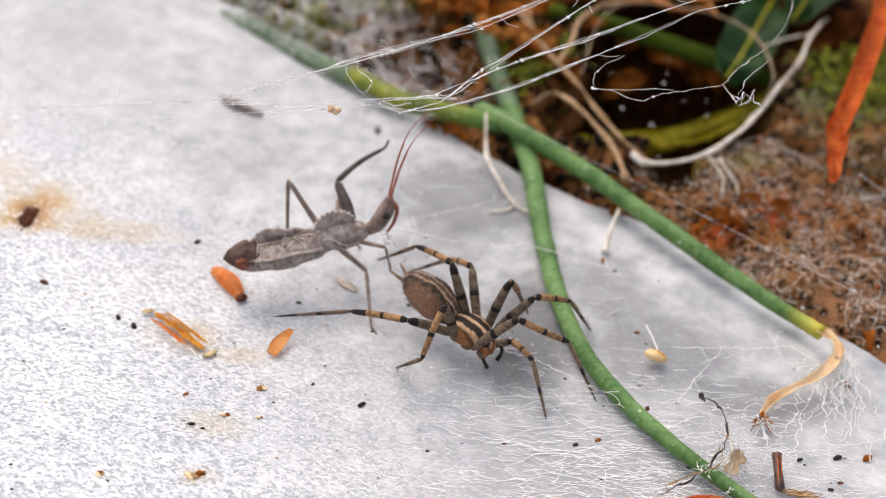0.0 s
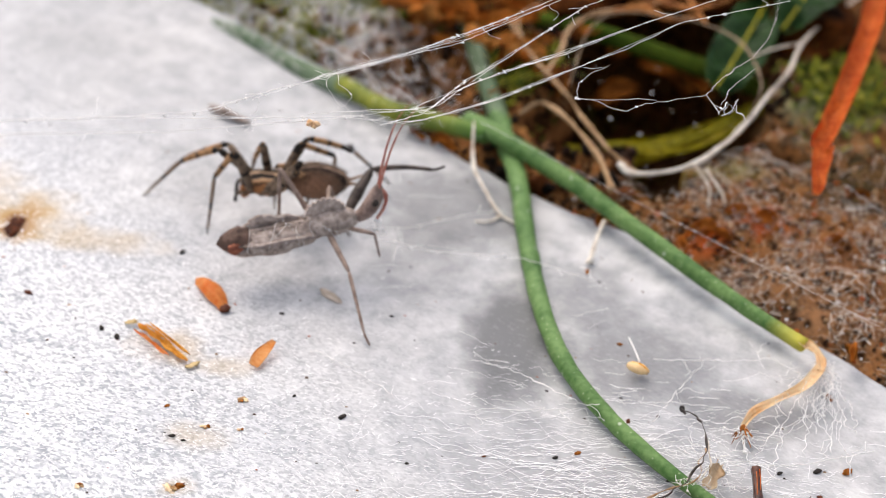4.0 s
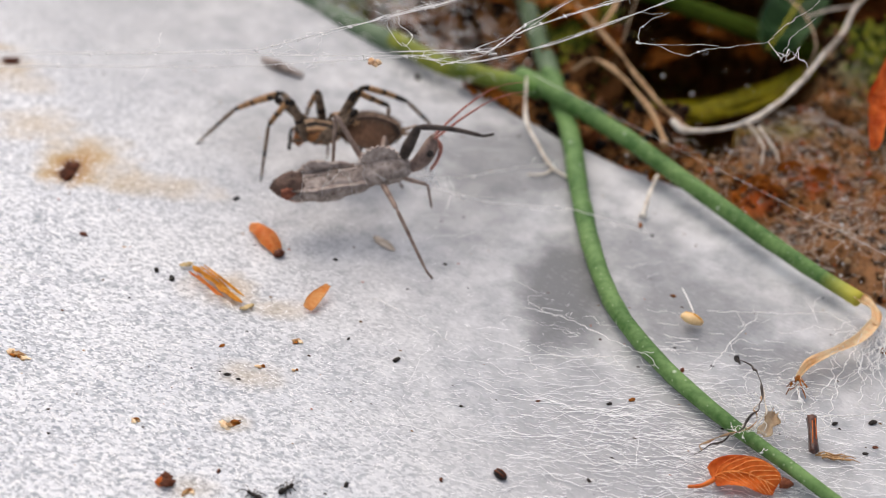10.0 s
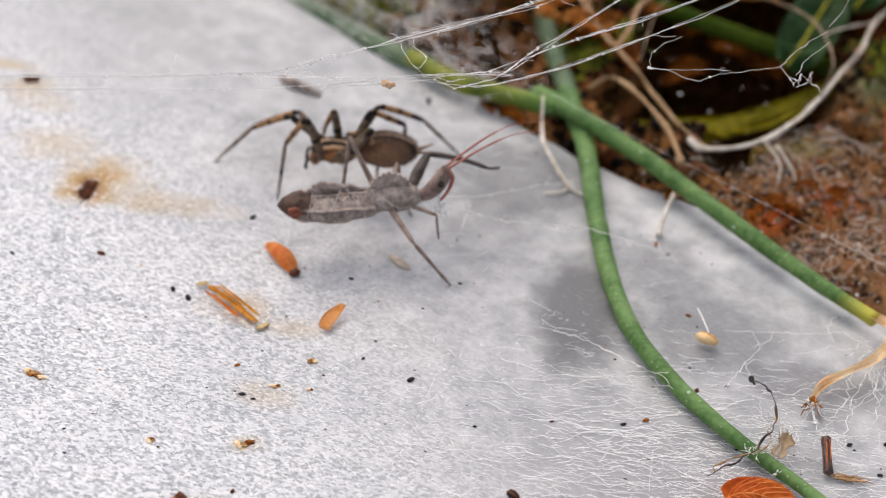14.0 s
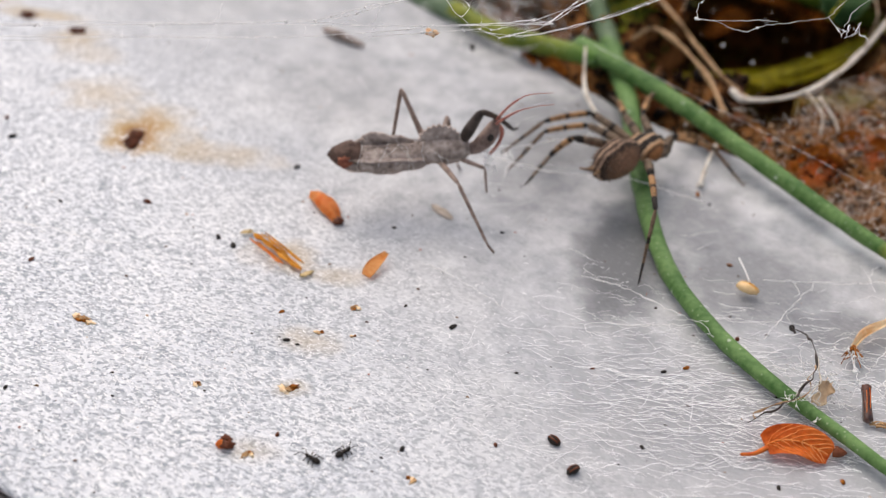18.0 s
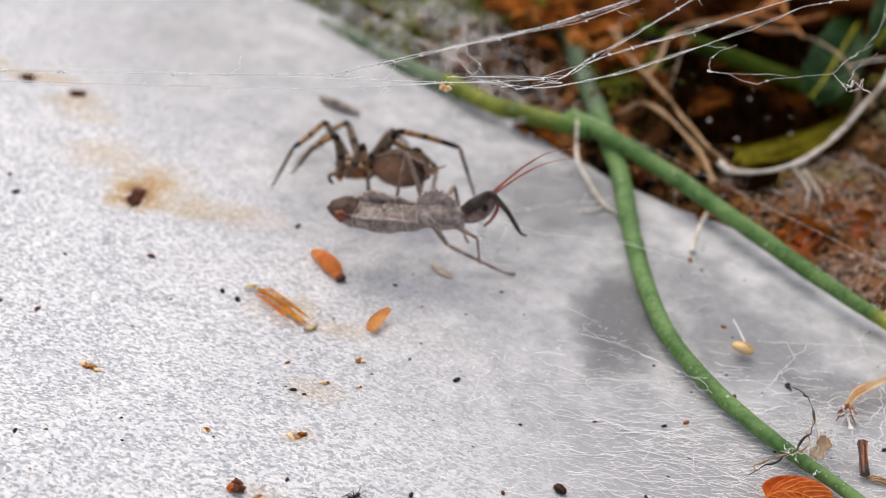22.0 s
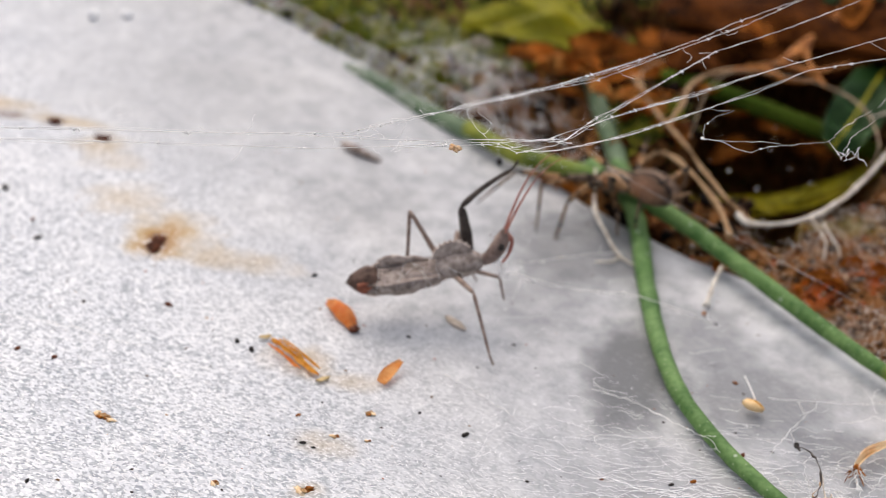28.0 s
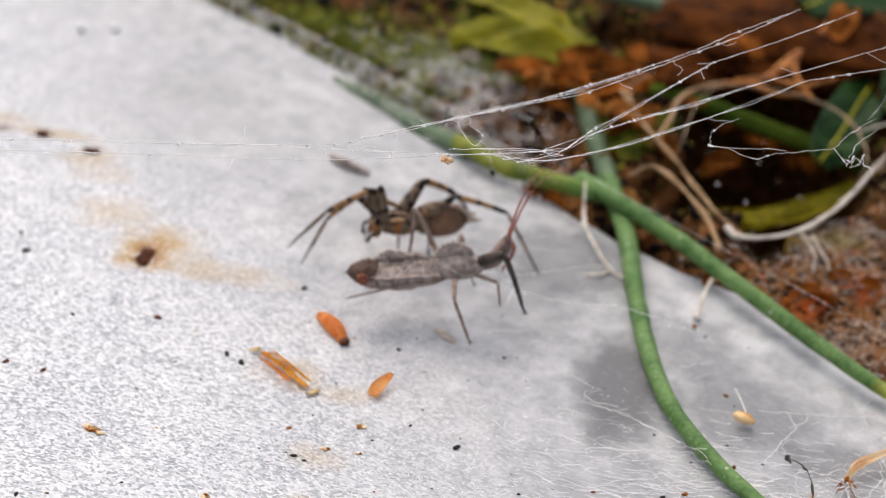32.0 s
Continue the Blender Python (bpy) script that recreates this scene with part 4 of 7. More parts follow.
def lie(ob, x, y, lift=0.0):
    ob.location = V(x, y, ground_at(x, y) + lift) * S
    return ob


def crumb(name, label, category, x, y, size, m, lump=0.5, seed=1.0, turn=0.0, group=""):
    bm = bmesh.new()
    blob(bm, (0, 0, 0), size, lump, 2.2, seed, 12, 9)
    ob = tagged(part(name, bm, m), label, category, group)
    ob.rotation_euler.z = turn
    return lie(ob, x, y, size[2] * 0.7)


M_FILM = mat("papery_film", (0.36, 0.25, 0.10), (0.66, 0.50, 0.26), 400, 0.6, 0.4)
# the rusty bolt end that stains the sheet, and lesser ones
for x, y, a, b in ((-6.41, 4.42, 0.12, 0.24), (-8.34, 7.51, 0.14, 0.09), (-9.37, 7.89, 0.12, 0.10)):
    ob = thing("rust_spot", "dark brown rust pit in the metal with a spreading stain", "rust spot", "rust spots")
    bm = bmesh.new()
    blob(bm, (0, 0.03, 0.0), (a, b, 0.022), 0.9, 2.4, x, 18, 10)
    part("scab", bm, M_RUST, ob)
    bm = bmesh.new()
    blob(bm, (0.02, -b * 0.8, 0.01), (a * 0.8, b * 0.45, 0.03), 0.8, 2.0, y, 14, 9)
    part("flake", bm, M_RUST, ob)
    lie(ob, x, y)

# the curved orange husk
ob = thing("seed_husk", "curved orange seed husk with a dark tip lying on the web", "seed husk")
z = ground_at(-3.0, 3.1)
part("shell", leaf_mesh([(-3.36, 3.50, z + 0.05), (-3.18, 3.34, z + 0.15), (-2.96, 3.06, z + 0.15), (-2.82, 2.84, z + 0.05)], lambda t: 0.19 * math.sin(math.pi * (0.14 + 0.74 * t)) + 0.02, (0.3, -0.2, 1), -1.3, thick=0.03, wave=0.05), M_SEED, ob)
bm = bmesh.new()
blob(bm, (-2.83, 2.83, z + 0.05), (0.08, 0.08, 0.06), 0.4, 2, 4, 12, 9)
part("tip", bm, M_BROWN, ob, "dark brown tip")
bm = bmesh.new()
tube(bm, spline([(-3.30, 3.46, z + 0.03), (-3.1, 3.22, z + 0.05), (-2.86, 2.88, z + 0.03)], 6), lambda t: 0.10 * math.sin(math.pi * (0.1 + 0.8 * t)), 8, rough=0.3)
part("kernel", bm, M_CHIP, ob)

ob = thing("straw_piece", "ragged amber straw splinter stuck to the sheet", "straw")
rnd = random.Random(17)
part("straw", leaf_mesh([(-3.97, 2.24, 0.05), (-3.72, 2.05, 0.08), (-3.42, 1.80, 0.08), (-3.12, 1.56, 0.05)], lambda t: (0.050 + 0.025 * noise.noise(V(t * 7, 2, 5))) * min(1, 7 * t + 0.3, 7 - 7 * t + 0.3), (0.1, -0.2, 1), -0.6, thick=0.025, wave=0.05, across=8, n=8), M_CHIP, ob)
for k in range(4):
    a, b = V(-3.98 + rnd.uniform(-0.05, 0.3), 2.25 - rnd.uniform(-0.03, 0.26), 0.07), V(-3.10 - rnd.uniform(-0.02, 0.35), 1.54 + rnd.uniform(-0.02, 0.3), 0.07)
    side = V(0.6, 0.78, 0) * (0.020 * (k - 1.5)) + V(0, 0, 0.04 - 0.008 * abs(k - 1.5))
    bend = V(rnd.gauss(0, 0.012), rnd.gauss(0, 0.012), 0.02)
    part("fibre", leaf_mesh([a + side, a.lerp(b, 0.35) + side + bend, a.lerp(b, 0.7) + side + bend * 0.6, b + side * 0.8], lambda t, k=k: (0.022 + 0.01 * noise.noise(V(t * 6, k, 1))) * min(1, 6 * t + 0.2, 6 - 6 * t + 0.2), (0.1 * (k - 3), -0.2, 1), -0.6, thick=0.015, wave=0.03, across=4, n=6), M_CHIP if k % 3 else M_SEED, ob)
for x, y, turn in ((-4.08, 2.31, 0.3), (-3.04, 1.50, 0.9)):
    bm = bmesh.new()
    blob(bm, (x, y, 0.03), (0.09, 0.045, 0.006), 1.2, 3, x, 14, 8, turn=Euler((0, 0, turn)).to_matrix())
    part("husk_film", bm, M_FILM, ob, "papery olive film")

ob = thing("bract", "pale orange pointed bract standing on the sheet", "bract")
part("blade", leaf_mesh([(-2.20, 1.58, 0.06), (-2.12, 1.78, 0.12), (-1.98, 2.06, 0.16)], lambda t: 0.10 * math.sin(math.pi * (0.26 + 0.62 * t)), (0.15, -0.35, 1.0), 0.5, thick=0.025), mat("pale_bract", (0.86, 0.38, 0.10), (0.96, 0.60, 0.27), 350, 0.6, 0.4, translucent=0.2), ob)

ob = thing("grass_seed", "pale yellow grass seed hanging on a silk thread", "seed")
bm = bmesh.new()
blob(bm, (3.20, 2.33, 0.14), (0.17, 0.085, 0.075), 0.15, 3, 2, 16, 12, turn=Euler((0, 0.1, -0.25)).to_matrix())
part("grain", bm, M_STRAW, ob)
bm = bmesh.new()
tube(bm, spline([(3.10, 2.40, 0.19), (3.22, 2.34, 0.215), (3.33, 2.28, 0.18)], 4), 0.014, 5)
part("groove", bm, M_CHIP, ob)
bm = bmesh.new()
tube(bm, spline([(3.22, 2.40, 0.2), (3.16, 2.62, 0.22), (3.08, 2.95, 0.2)], 6), 0.013, 5, rough=0.4)
part("thread", bm, M_SILK, ob, "white silk thread")

ob = thing("red_leaf", "small rust-red leaf with pale veins under the green stalk", "leaf")
part("blade", leaf_mesh([(3.34, -0.86, 0.08), (3.50, -0.80, 0.14), (3.78, -0.80, 0.16), (4.02, -0.86, 0.12), (4.14, -0.90, 0.08)], lambda t: 0.25 * math.sin(math.pi * (0.16 + 0.72 * t)) ** 0.6, (0, -0.45, 1), 0.8, thick=0.02, wave=0.08, across=12), M_LEAF_O, ob)
LEAF_LINE = spline([(3.34, -0.86, 0.08), (3.50, -0.80, 0.14), (3.78, -0.80, 0.16), (4.02, -0.86, 0.12), (4.14, -0.90, 0.08)], 10)


def on_leaf(t, a):
    """A place on the red leaf: along it by t, across it by a."""
    k = min(len(LEAF_LINE) - 2, max(1, int(t * (len(LEAF_LINE) - 1))))
    p, d = LEAF_LINE[k], (LEAF_LINE[k + 1] - LEAF_LINE[k - 1]).normalized()
    side = d.cross(V(0, -0.45, 1)).normalized()
    nrm = side.cross(d).normalized()
    w = 0.25 * math.sin(math.pi * (0.16 + 0.72 * t)) ** 0.6
    return p + side * (math.sin(a * 0.8) / 0.8 * w) + nrm * ((1 - math.cos(a * 0.8)) / 0.8 * w + 0.08 * noise.noise(p * 2.5 + V(a * 2, 0, 0)) + 0.010)


for k in range(7):
    for sd in SIDES:
        bm = bmesh.new()
        tube(bm, [on_leaf(0.06 + 0.11 * k + 0.34 * j / 7, sd * 0.95 * j / 7) for j in range(8) if 0.06 + 0.11 * k + 0.34 * j / 7 < 0.99], lambda t: 0.0065 - 0.003 * t, 5)
        part("vein", bm, M_SEED, ob, "pale orange vein")
bm = bmesh.new()
tube(bm, [on_leaf(0.03 + 0.94 * j / 20, 0.0) for j in range(21)], lambda t: 0.011 - 0.006 * t, 6)
part("midrib", bm, M_SEED, ob, "pale orange midrib")
bm = bmesh.new()
tube(bm, spline([(3.36, -0.93, 0.13), (3.2, -1.02, 0.08), (3.03, -1.06, 0.07)], 6), lambda t: 0.035 - 0.015 * t, 7)
part("stalk", bm, M_LEAF_O, ob)
bm = bmesh.new()
blob(bm, (4.26, -0.82, 0.12), (0.10, 0.08, 0.05), 0.6, 2, 3, 10, 8)
part("brown_tip", bm, M_BROWN, ob)

ob = thing("twig_piece", "dark red-brown glossy twig piece standing on the web", "twig")
M_TWIG = mat("glossy_red_brown_twig", (0.025, 0.006, 0.003), (0.17, 0.045, 0.016), 300, 0.28, 0.7, coat=0.4, spec=0.5)
bm = bmesh.new()
tube(bm, spline([(4.70, -0.16, 0.08), (4.69, -0.08, 0.12), (4.675, 0.1, 0.20), (4.665, 0.28, 0.27), (4.66, 0.34, 0.29)], 6), lambda t: 0.062 * min(1, (6 * t + 0.35), (6 - 6 * t + 0.35)) + 0.006 * math.sin(t * 9), 12, rough=0.35)
part("twig", bm, M_TWIG, ob)
for k in range(2):
    bm = bmesh.new()
    x = 4.70 - 0.045 * k
    tube(bm, spline([(x, 0.26 - 0.05 * k, 0.32), (x + 0.008, 0.1, 0.265), (x + 0.01, -0.04 - 0.04 * k, 0.18)], 5), 0.007, 5, rough=0.6)
    part("split_bark", bm, M_LEAF_O, ob, "orange split in the bark")
for k in range(6):
    bm = bmesh.new()
    p = [V(4.72 + 0.04 * k, -0.14 + 0.03 * math.sin(k * 2.1), 0.05)]
    for j in range(5):
        p.append(p[-1] + V(0.075, 0.035 * math.sin(k * 1.7 + j * 2.3), 0.015 * math.sin(k + j * 1.9)))
    tube(bm, p, lambda t: (0.016 - 0.011 * t) * (1 + 0.5 * math.sin(t * 17 + k)), 5, rough=0.8)
    part("frayed_bark", bm, M_CRUMB, ob)

ob = thing("dry_rootlet", "thin twisted dark rootlet curling over the stalk", "rootlet")
for k, (pts, r) in enumerate((([(3.75, 1.42, 0.2), (3.77, 1.28, 0.3), (3.92, 1.10, 0.38), (4.00, 0.80, 0.42), (3.98, 0.40, 0.45), (3.84, -0.02, 0.44), (3.62, -0.32, 0.42), (3.40, -0.48, 0.34), (3.10, -0.52, 0.14)], 0.018),
                              ([(3.98, 0.42, 0.44), (3.90, 0.05, 0.46), (3.70, -0.25, 0.42), (3.35, -0.36, 0.30), (3.15, -0.45, 0.16)], 0.015), ([(4.00, 0.7, 0.42), (4.04, 0.3, 0.4), (3.92, -0.1, 0.4), (3.75, -0.22, 0.40)], 0.013))):
    bm = bmesh.new()
    kink = [Vector(p) + V(0.11 * noise.noise(V(j * 1.7, k, 2)), 0.11 * noise.noise(V(j * 1.7, k, 7)), 0.07 * noise.noise(V(j * 1.7, k, 4))) for j, p in enumerate(spline(pts, 3))]
    tube(bm, spline(kink, 4), lambda t: r * 0.62 * (1 + 0.55 * math.sin(t * 31 + k)), 6, rough=0.8, seed=k)
    part("strand", bm, (M_BUG_DARK, M_ROOT, M_WHITE_ROOT)[k], ob)
bm = bmesh.new()
blob(bm, (3.77, 1.44, 0.22), (0.04, 0.06, 0.04), 0.3, 3, 1, 10, 8)
part("bud", bm, M_BLACK, ob, "black bud")
ob = thing("husk_film", "pale papery husk caught in the silk", "husk")
part("film", leaf_mesh([(4.00, -0.08, 0.20), (4.10, 0.10, 0.30), (4.18, 0.32, 0.30)], lambda t: 0.11 * math.sin(math.pi * (0.2 + 0.65 * t)) * (1 + 0.3 * math.sin(13 * t)), (0.2, -0.5, 1), 0.9, thick=0.010, wave=0.08), mat("papery_husk", (0.66, 0.50, 0.33), (0.92, 0.80, 0.63), 300, 0.6, 0.5, translucent=0.5), ob)

# crumbs: kind, place, size
for x, y, s, c in ((-5.84, -0.05, 0.12, 0), (-2.77, -0.91, 0.13, 1), (-3.01, -2.18, 0.09, 0), (-2.61, 0.29, 0.07, 1), (-2.22, 0.90, 0.09, 0), (-3.94, -1.07, 0.07, 1), (-0.98, -2.22, 0.08, 0), (-2.15, 0.30, 0.05, 1), (-5.70, -0.12, 0.09, 1)):
    ob = thing("crumb", "tan plant crumb in a brown smear", "crumb", "plant crumbs")
    for k in range(3):
        bm = bmesh.new()
        blob(bm, (0.5 * s * math.cos(k * 2.2 + x), 0.35 * s * math.sin(k * 2.2 + y), 0.008), (s * (0.62 - 0.15 * k), s * 0.34, s * 0.10), 1.3, 2.6, x + k, 14, 10, turn=Euler((0.15 * k, 0.1, k * 1.3 + y)).to_matrix())
        part("piece", bm, (M_CRUMB, M_TIP, M_LITTER)[(k + c) % 3], ob)
    lie(ob, x, y)
ob = thing("fruit_scrap", "dark red scrap of dried fruit", "scrap")
for k in range(4):
    bm = bmesh.new()
    blob(bm, (0.07 * math.cos(k * 1.7), 0.09 * math.sin(k * 1.7), 0.07 + 0.04 * (k % 2)), (0.11, 0.09, 0.08), 0.6, 2.5, k + 2, 12, 9)
    part("lobe", bm, (M_BROWN, M_LEAF_O)[k == 2], ob)
ob.scale = (0.62, 0.62, 0.62)
lie(ob, -3.32, -2.09)
for x, y, a in ((0.69, -1.22, 0.9), (0.96, -1.70, -0.8)):
    ob = thing("seed_pod", "small black ribbed seed on the sheet", "seed", "black seeds")
    bm = bmesh.new()
    blob(bm, (0, 0, 0.05), (0.055, 0.10, 0.05), 0.35, 3, a, 14, 10)
    part("body", bm, M_BLACK, ob)
    for s in SIDES:
        bm = bmesh.new()
        tube(bm, spline([(0.02 * s, -0.08, 0.08), (0.03 * s, 0, 0.10), (0.02 * s, 0.08, 0.08)], 4), 0.012, 5)
        part("rib", bm, M_BROWN, ob)
    ob.rotation_euler.z = a
    lie(ob, x, y)


def dead_insect(x, y, turn, k, label):
    ob = thing("dead_insect", label, "insect", "dead insects on the sheet")
    for name, cx, r in (("abdomen", -0.10, 0.07), ("thorax", 0.02, 0.05), ("head", 0.11, 0.045)):
        bm = bmesh.new()
        blob(bm, (cx, 0, 0.05), (r * 1.3, r * 0.8, r * 0.8), 0.1, 3, k, 12, 9)
        part(name, bm, M_BLACK, ob)
    for s in SIDES:
        for j in range(3):
            bm = bmesh.new()
            x0 = 0.04 - 0.035 * j
            tube(bm, [V(x0, 0.03 * s, 0.05), V(x0 + 0.03 - 0.05 * j, 0.09 * s, 0.09), V(x0 + 0.05 - 0.08 * j, 0.15 * s, 0.02)], 0.010, 5)
            part("leg", bm, M_BLACK, ob)
        bm = bmesh.new()
        tube(bm, spline([(0.14, 0.02 * s, 0.06), (0.22, 0.06 * s, 0.10), (0.30, 0.10 * s + 0.05, 0.05)], 4), 0.007, 5)
        part("antenna", bm, M_BLACK, ob)
    ob.rotation_euler.z = turn
    ob.scale = (0.68, 0.68, 0.68)
    lie(ob, x, y)


dead_insect(-2.23, -2.12, 2.6, 1, "black dead ant lying on the sheet")
dead_insect(-1.87, -1.94, 0.9, 2, "black dead gnat lying on the sheet")

for x, y, r, tone in ((-3.73, 4.16, 0.07, 0), (-4.48, 2.16, 0.07, 0), (-4.22, 2.00, 0.08, 0), (-5.72, 2.80, 0.08, 1), (-3.01, 0.04, 0.055, 0), (-2.85, -0.02, 0.04, 0), (5.06, 0.56, 0.055, 0), (5.58, 0.69, 0.08, 0), (-0.85, 0.77, 0.07, 0), (-8.53, 4.54, 0.06, 1), (-8.25, 4.02, 0.08, 0), (-7.47, 1.11, 0.06, 1),
                      (-6.89, 1.04, 0.06, 1), (-6.96, 2.50, 0.05, 0), (-6.30, -1.59, 0.05, 0), (-1.17, -1.73, 0.06, 0), (-0.03, -1.42, 0.05, 1), (-2.74, -1.77, 0.05, 1), (-9.31, 5.35, 0.1, 0), (2.98, 3.02, 0.05, 2), (3.05, 1.32, 0.06, 1), (2.05, 0.42, 0.05, 0), (2.35, 0.55, 0.06, 2), (1.10, 0.30, 0.04, 1), (5.40, 0.05, 0.05, 0), (5.55, 0.20, 0.05, 1),
                      (6.00, 0.75, 0.10, 2), (5.95, 2.30, 0.10, 2), (2.52, 4.78, 0.07, 2), (2.7, 4.55, 0.04, 0), (-1.55, 1.1, 0.04, 0), (-0.4, 3.1, 0.04, 0), (-2.0, 2.9, 0.05, 0), (0.1, 0.0, 0.035, 0), (-3.2, 0.62, 0.05, 2), (4.3, -1.25, 0.06, 2), (3.5, -1.5, 0.05, 0), (1.8, -1.1, 0.05, 0)):
    crumb("speck", ("black speck of dirt on the sheet", "brown speck of dirt on the sheet", "rust-red speck on the sheet")[tone], "speck", x, y, (r * 0.8, r * 0.45, r * 0.35), (M_BLACK, M_BROWN, M_LITTER)[tone], 0.6, x, y, "dirt specks")

crumb("husk_fleck", "grey-brown husk fleck lying under the bug", "husk", -1.35, 3.45, (0.22, 0.08, 0.02), mat("grey_husk", (0.36, 0.30, 0.24), (0.58, 0.50, 0.42), 400, 0.8, 0.4), 0.4, 3.0, -0.75)
ob = thing("twig_piece", "short grey twig lying far back on the sheet", "twig")
bm = bmesh.new()
tube(bm, spline([(-4.15, 8.55, 0.06), (-3.8, 8.3, 0.08), (-3.35, 8.1, 0.06)], 6), lambda t: 0.09 * math.sin(math.pi * (0.15 + 0.75 * t)), 8, rough=0.5)
part("twig", bm, M_BUG, ob)
for x, y in ((-10.21, 12.43), (-9.55, 12.67)):
    crumb("silk_tuft", "small white tuft of silk on the sheet", "silk tuft", x, y, (0.11, 0.10, 0.09), M_MATTED, 0.5, x, 0.0, "silk tufts")
rnd = random.Random(77)
verts, faces = [], []
for _ in range(260):
    x, y, r = rnd.uniform(-9, 6), rnd.uniform(-3.5, 9), rnd.uniform(0.008, 0.026)
    if along(x, y)[1] > -0.2:
        continue
    z, k = ground_at(x, y), len(verts)
    for dx, dy, dz in ((-1, -0.5, 0), (1, -0.6, 0), (0.7, 0.8, 0), (-0.8, 0.7, 0), (0, 0, 0.9)):
        verts.append(((x + dx * r * rnd.uniform(0.6, 1.5)) * S, (y + dy * r) * S, (z + dz * r) * S))
    faces += [(k, k + 1, k + 4), (k + 1, k + 2, k + 4), (k + 2, k + 3, k + 4), (k + 3, k, k + 4)]
me = bpy.data.meshes.new("dust")
me.from_pydata(verts, [], faces)
stuff("dust_specks", me, M_GRIT, "fine brown dust specks over the sheet", "dust")

# ---- the spider ----
def striped(name, stops, axis, scale, rough=0.6, bump=0.5, wobble=0.16):
    """Colours laid across a body by its own axis (folded about the middle), broken up by noise; stops in centimetres."""
    m = mat(name, (0.1, 0.1, 0.1), (0.2, 0.2, 0.2), 700, rough, bump)
    nt = m.node_tree
    bsdf = nt.nodes["Principled BSDF"]
    co, sep, nz, ab, ad, rmp = (nt.nodes.new(n) for n in ("ShaderNodeTexCoord", "ShaderNodeSeparateXYZ", "ShaderNodeTexNoise", "ShaderNodeMath", "ShaderNodeMath", "ShaderNodeValToRGB"))
    nz.inputs["Scale"].default_value, nz.inputs["Detail"].default_value = 1300, 3
    ab.operation = "ABSOLUTE"
    ad.operation, ad.inputs[1].default_value = "MULTIPLY_ADD", scale * wobble
    nt.links.new(co.outputs["Object"], sep.inputs[0])
    nt.links.new(co.outputs["Object"], nz.inputs["Vector"])
    nt.links.new(sep.outputs[axis], ab.inputs[0])
    sc = nt.nodes.new("ShaderNodeMath")
    sc.operation, sc.inputs[1].default_value = "MULTIPLY", 100.0
    nt.links.new(ab.outputs[0], sc.inputs[0])
    nt.links.new(nz.outputs["Fac"], ad.inputs[0])
    nt.links.new(sc.outputs[0], ad.inputs[2])
    dv = nt.nodes.new("ShaderNodeMath")
    dv.operation, dv.inputs[1].default_value = "DIVIDE", scale * (1 + 0.8 * (wobble - 0.16))
    nt.links.new(ad.outputs[0], dv.inputs[0])
    nt.links.new(dv.outputs[0], rmp.inputs[0])
    el = rmp.color_ramp.elements
    el[0].position, el[0].color = stops[0][0] / scale, rgb(stops[0][1])
    el[1].position, el[1].color = min(1, stops[-1][0] / scale), rgb(stops[-1][1])
    for x, c in stops[1:-1]:
        e = el.new(min(1, x / scale))
        e.color = rgb(c)
    mx = nt.nodes.new("ShaderNodeMixRGB")
    mx.blend_type, mx.inputs[0].default_value = "MULTIPLY", 0.55
    grain = nt.nodes.new("ShaderNodeValToRGB")
    grain.color_ramp.elements[0].position, grain.color_ramp.elements[0].color = 0.35, (0.35, 0.33, 0.32, 1)
    grain.color_ramp.elements[1].position, grain.color_ramp.elements[1].color = 0.62, (1, 1, 1, 1)
    n2 = nt.nodes.new("ShaderNodeTexNoise")
    n2.inputs["Scale"].default_value = 2600
    nt.links.new(co.outputs["Object"], n2.inputs["Vector"])
    nt.links.new(n2.outputs["Fac"], grain.inputs[0])
    nt.links.new(rmp.outputs[0], mx.inputs[1])
    nt.links.new(grain.outputs[0], mx.inputs[2])
    nt.links.new(mx.outputs[0], bsdf.inputs["Base Color"])
    return m


DK, BR, PL = (0.020, 0.012, 0.008), (0.32, 0.14, 0.055), (0.60, 0.40, 0.25)
M_CARAPACE = striped("spider_carapace", [(0.0, PL), (0.05, PL), (0.065, DK), (0.155, DK), (0.175, PL), (0.21, (0.52, 0.29, 0.14)), (0.235, (0.05, 0.022, 0.012)), (0.27, BR), (0.32, (0.36, 0.15, 0.05))], "Y", 0.34)
M_ABDOMEN = striped("spider_abdomen", [(0.0, (0.16, 0.100, 0.064)), (0.06, (0.10, 0.060, 0.040)), (0.075, (0.50, 0.34, 0.24)), (0.095, (0.38, 0.24, 0.16)), (0.108, (0.03, 0.018, 0.012)), (0.14, (0.05, 0.030, 0.020)), (0.175, (0.15, 0.084, 0.052)), (0.30, (0.36, 0.19, 0.112))], "Y", 0.32, wobble=0.26)

HIPS = ((0.20, 0.18), (0.07, 0.24), (-0.08, 0.24), (-0.21, 0.19))
LEG_LENGTHS = ((0.90, 0.86, 0.90), (0.94, 0.82, 0.86), (0.84, 0.78, 0.84), (0.98, 1.04, 1.14))


def limb_mesh(length, r0, rmid, r1, sag=0.0, sides=10):
    bm = bmesh.new()
    line = [V(length * k / 12, 0, sag * math.sin(math.pi * k / 12)) for k in range(13)]
    tube(bm, line, lambda t: (r0 + (rmid - r0) * t * 2 if t < 0.5 else rmid + (r1 - rmid) * (t - 0.5) * 2) * (1 if 0 < t < 1 else 0.55), sides)
    return bm


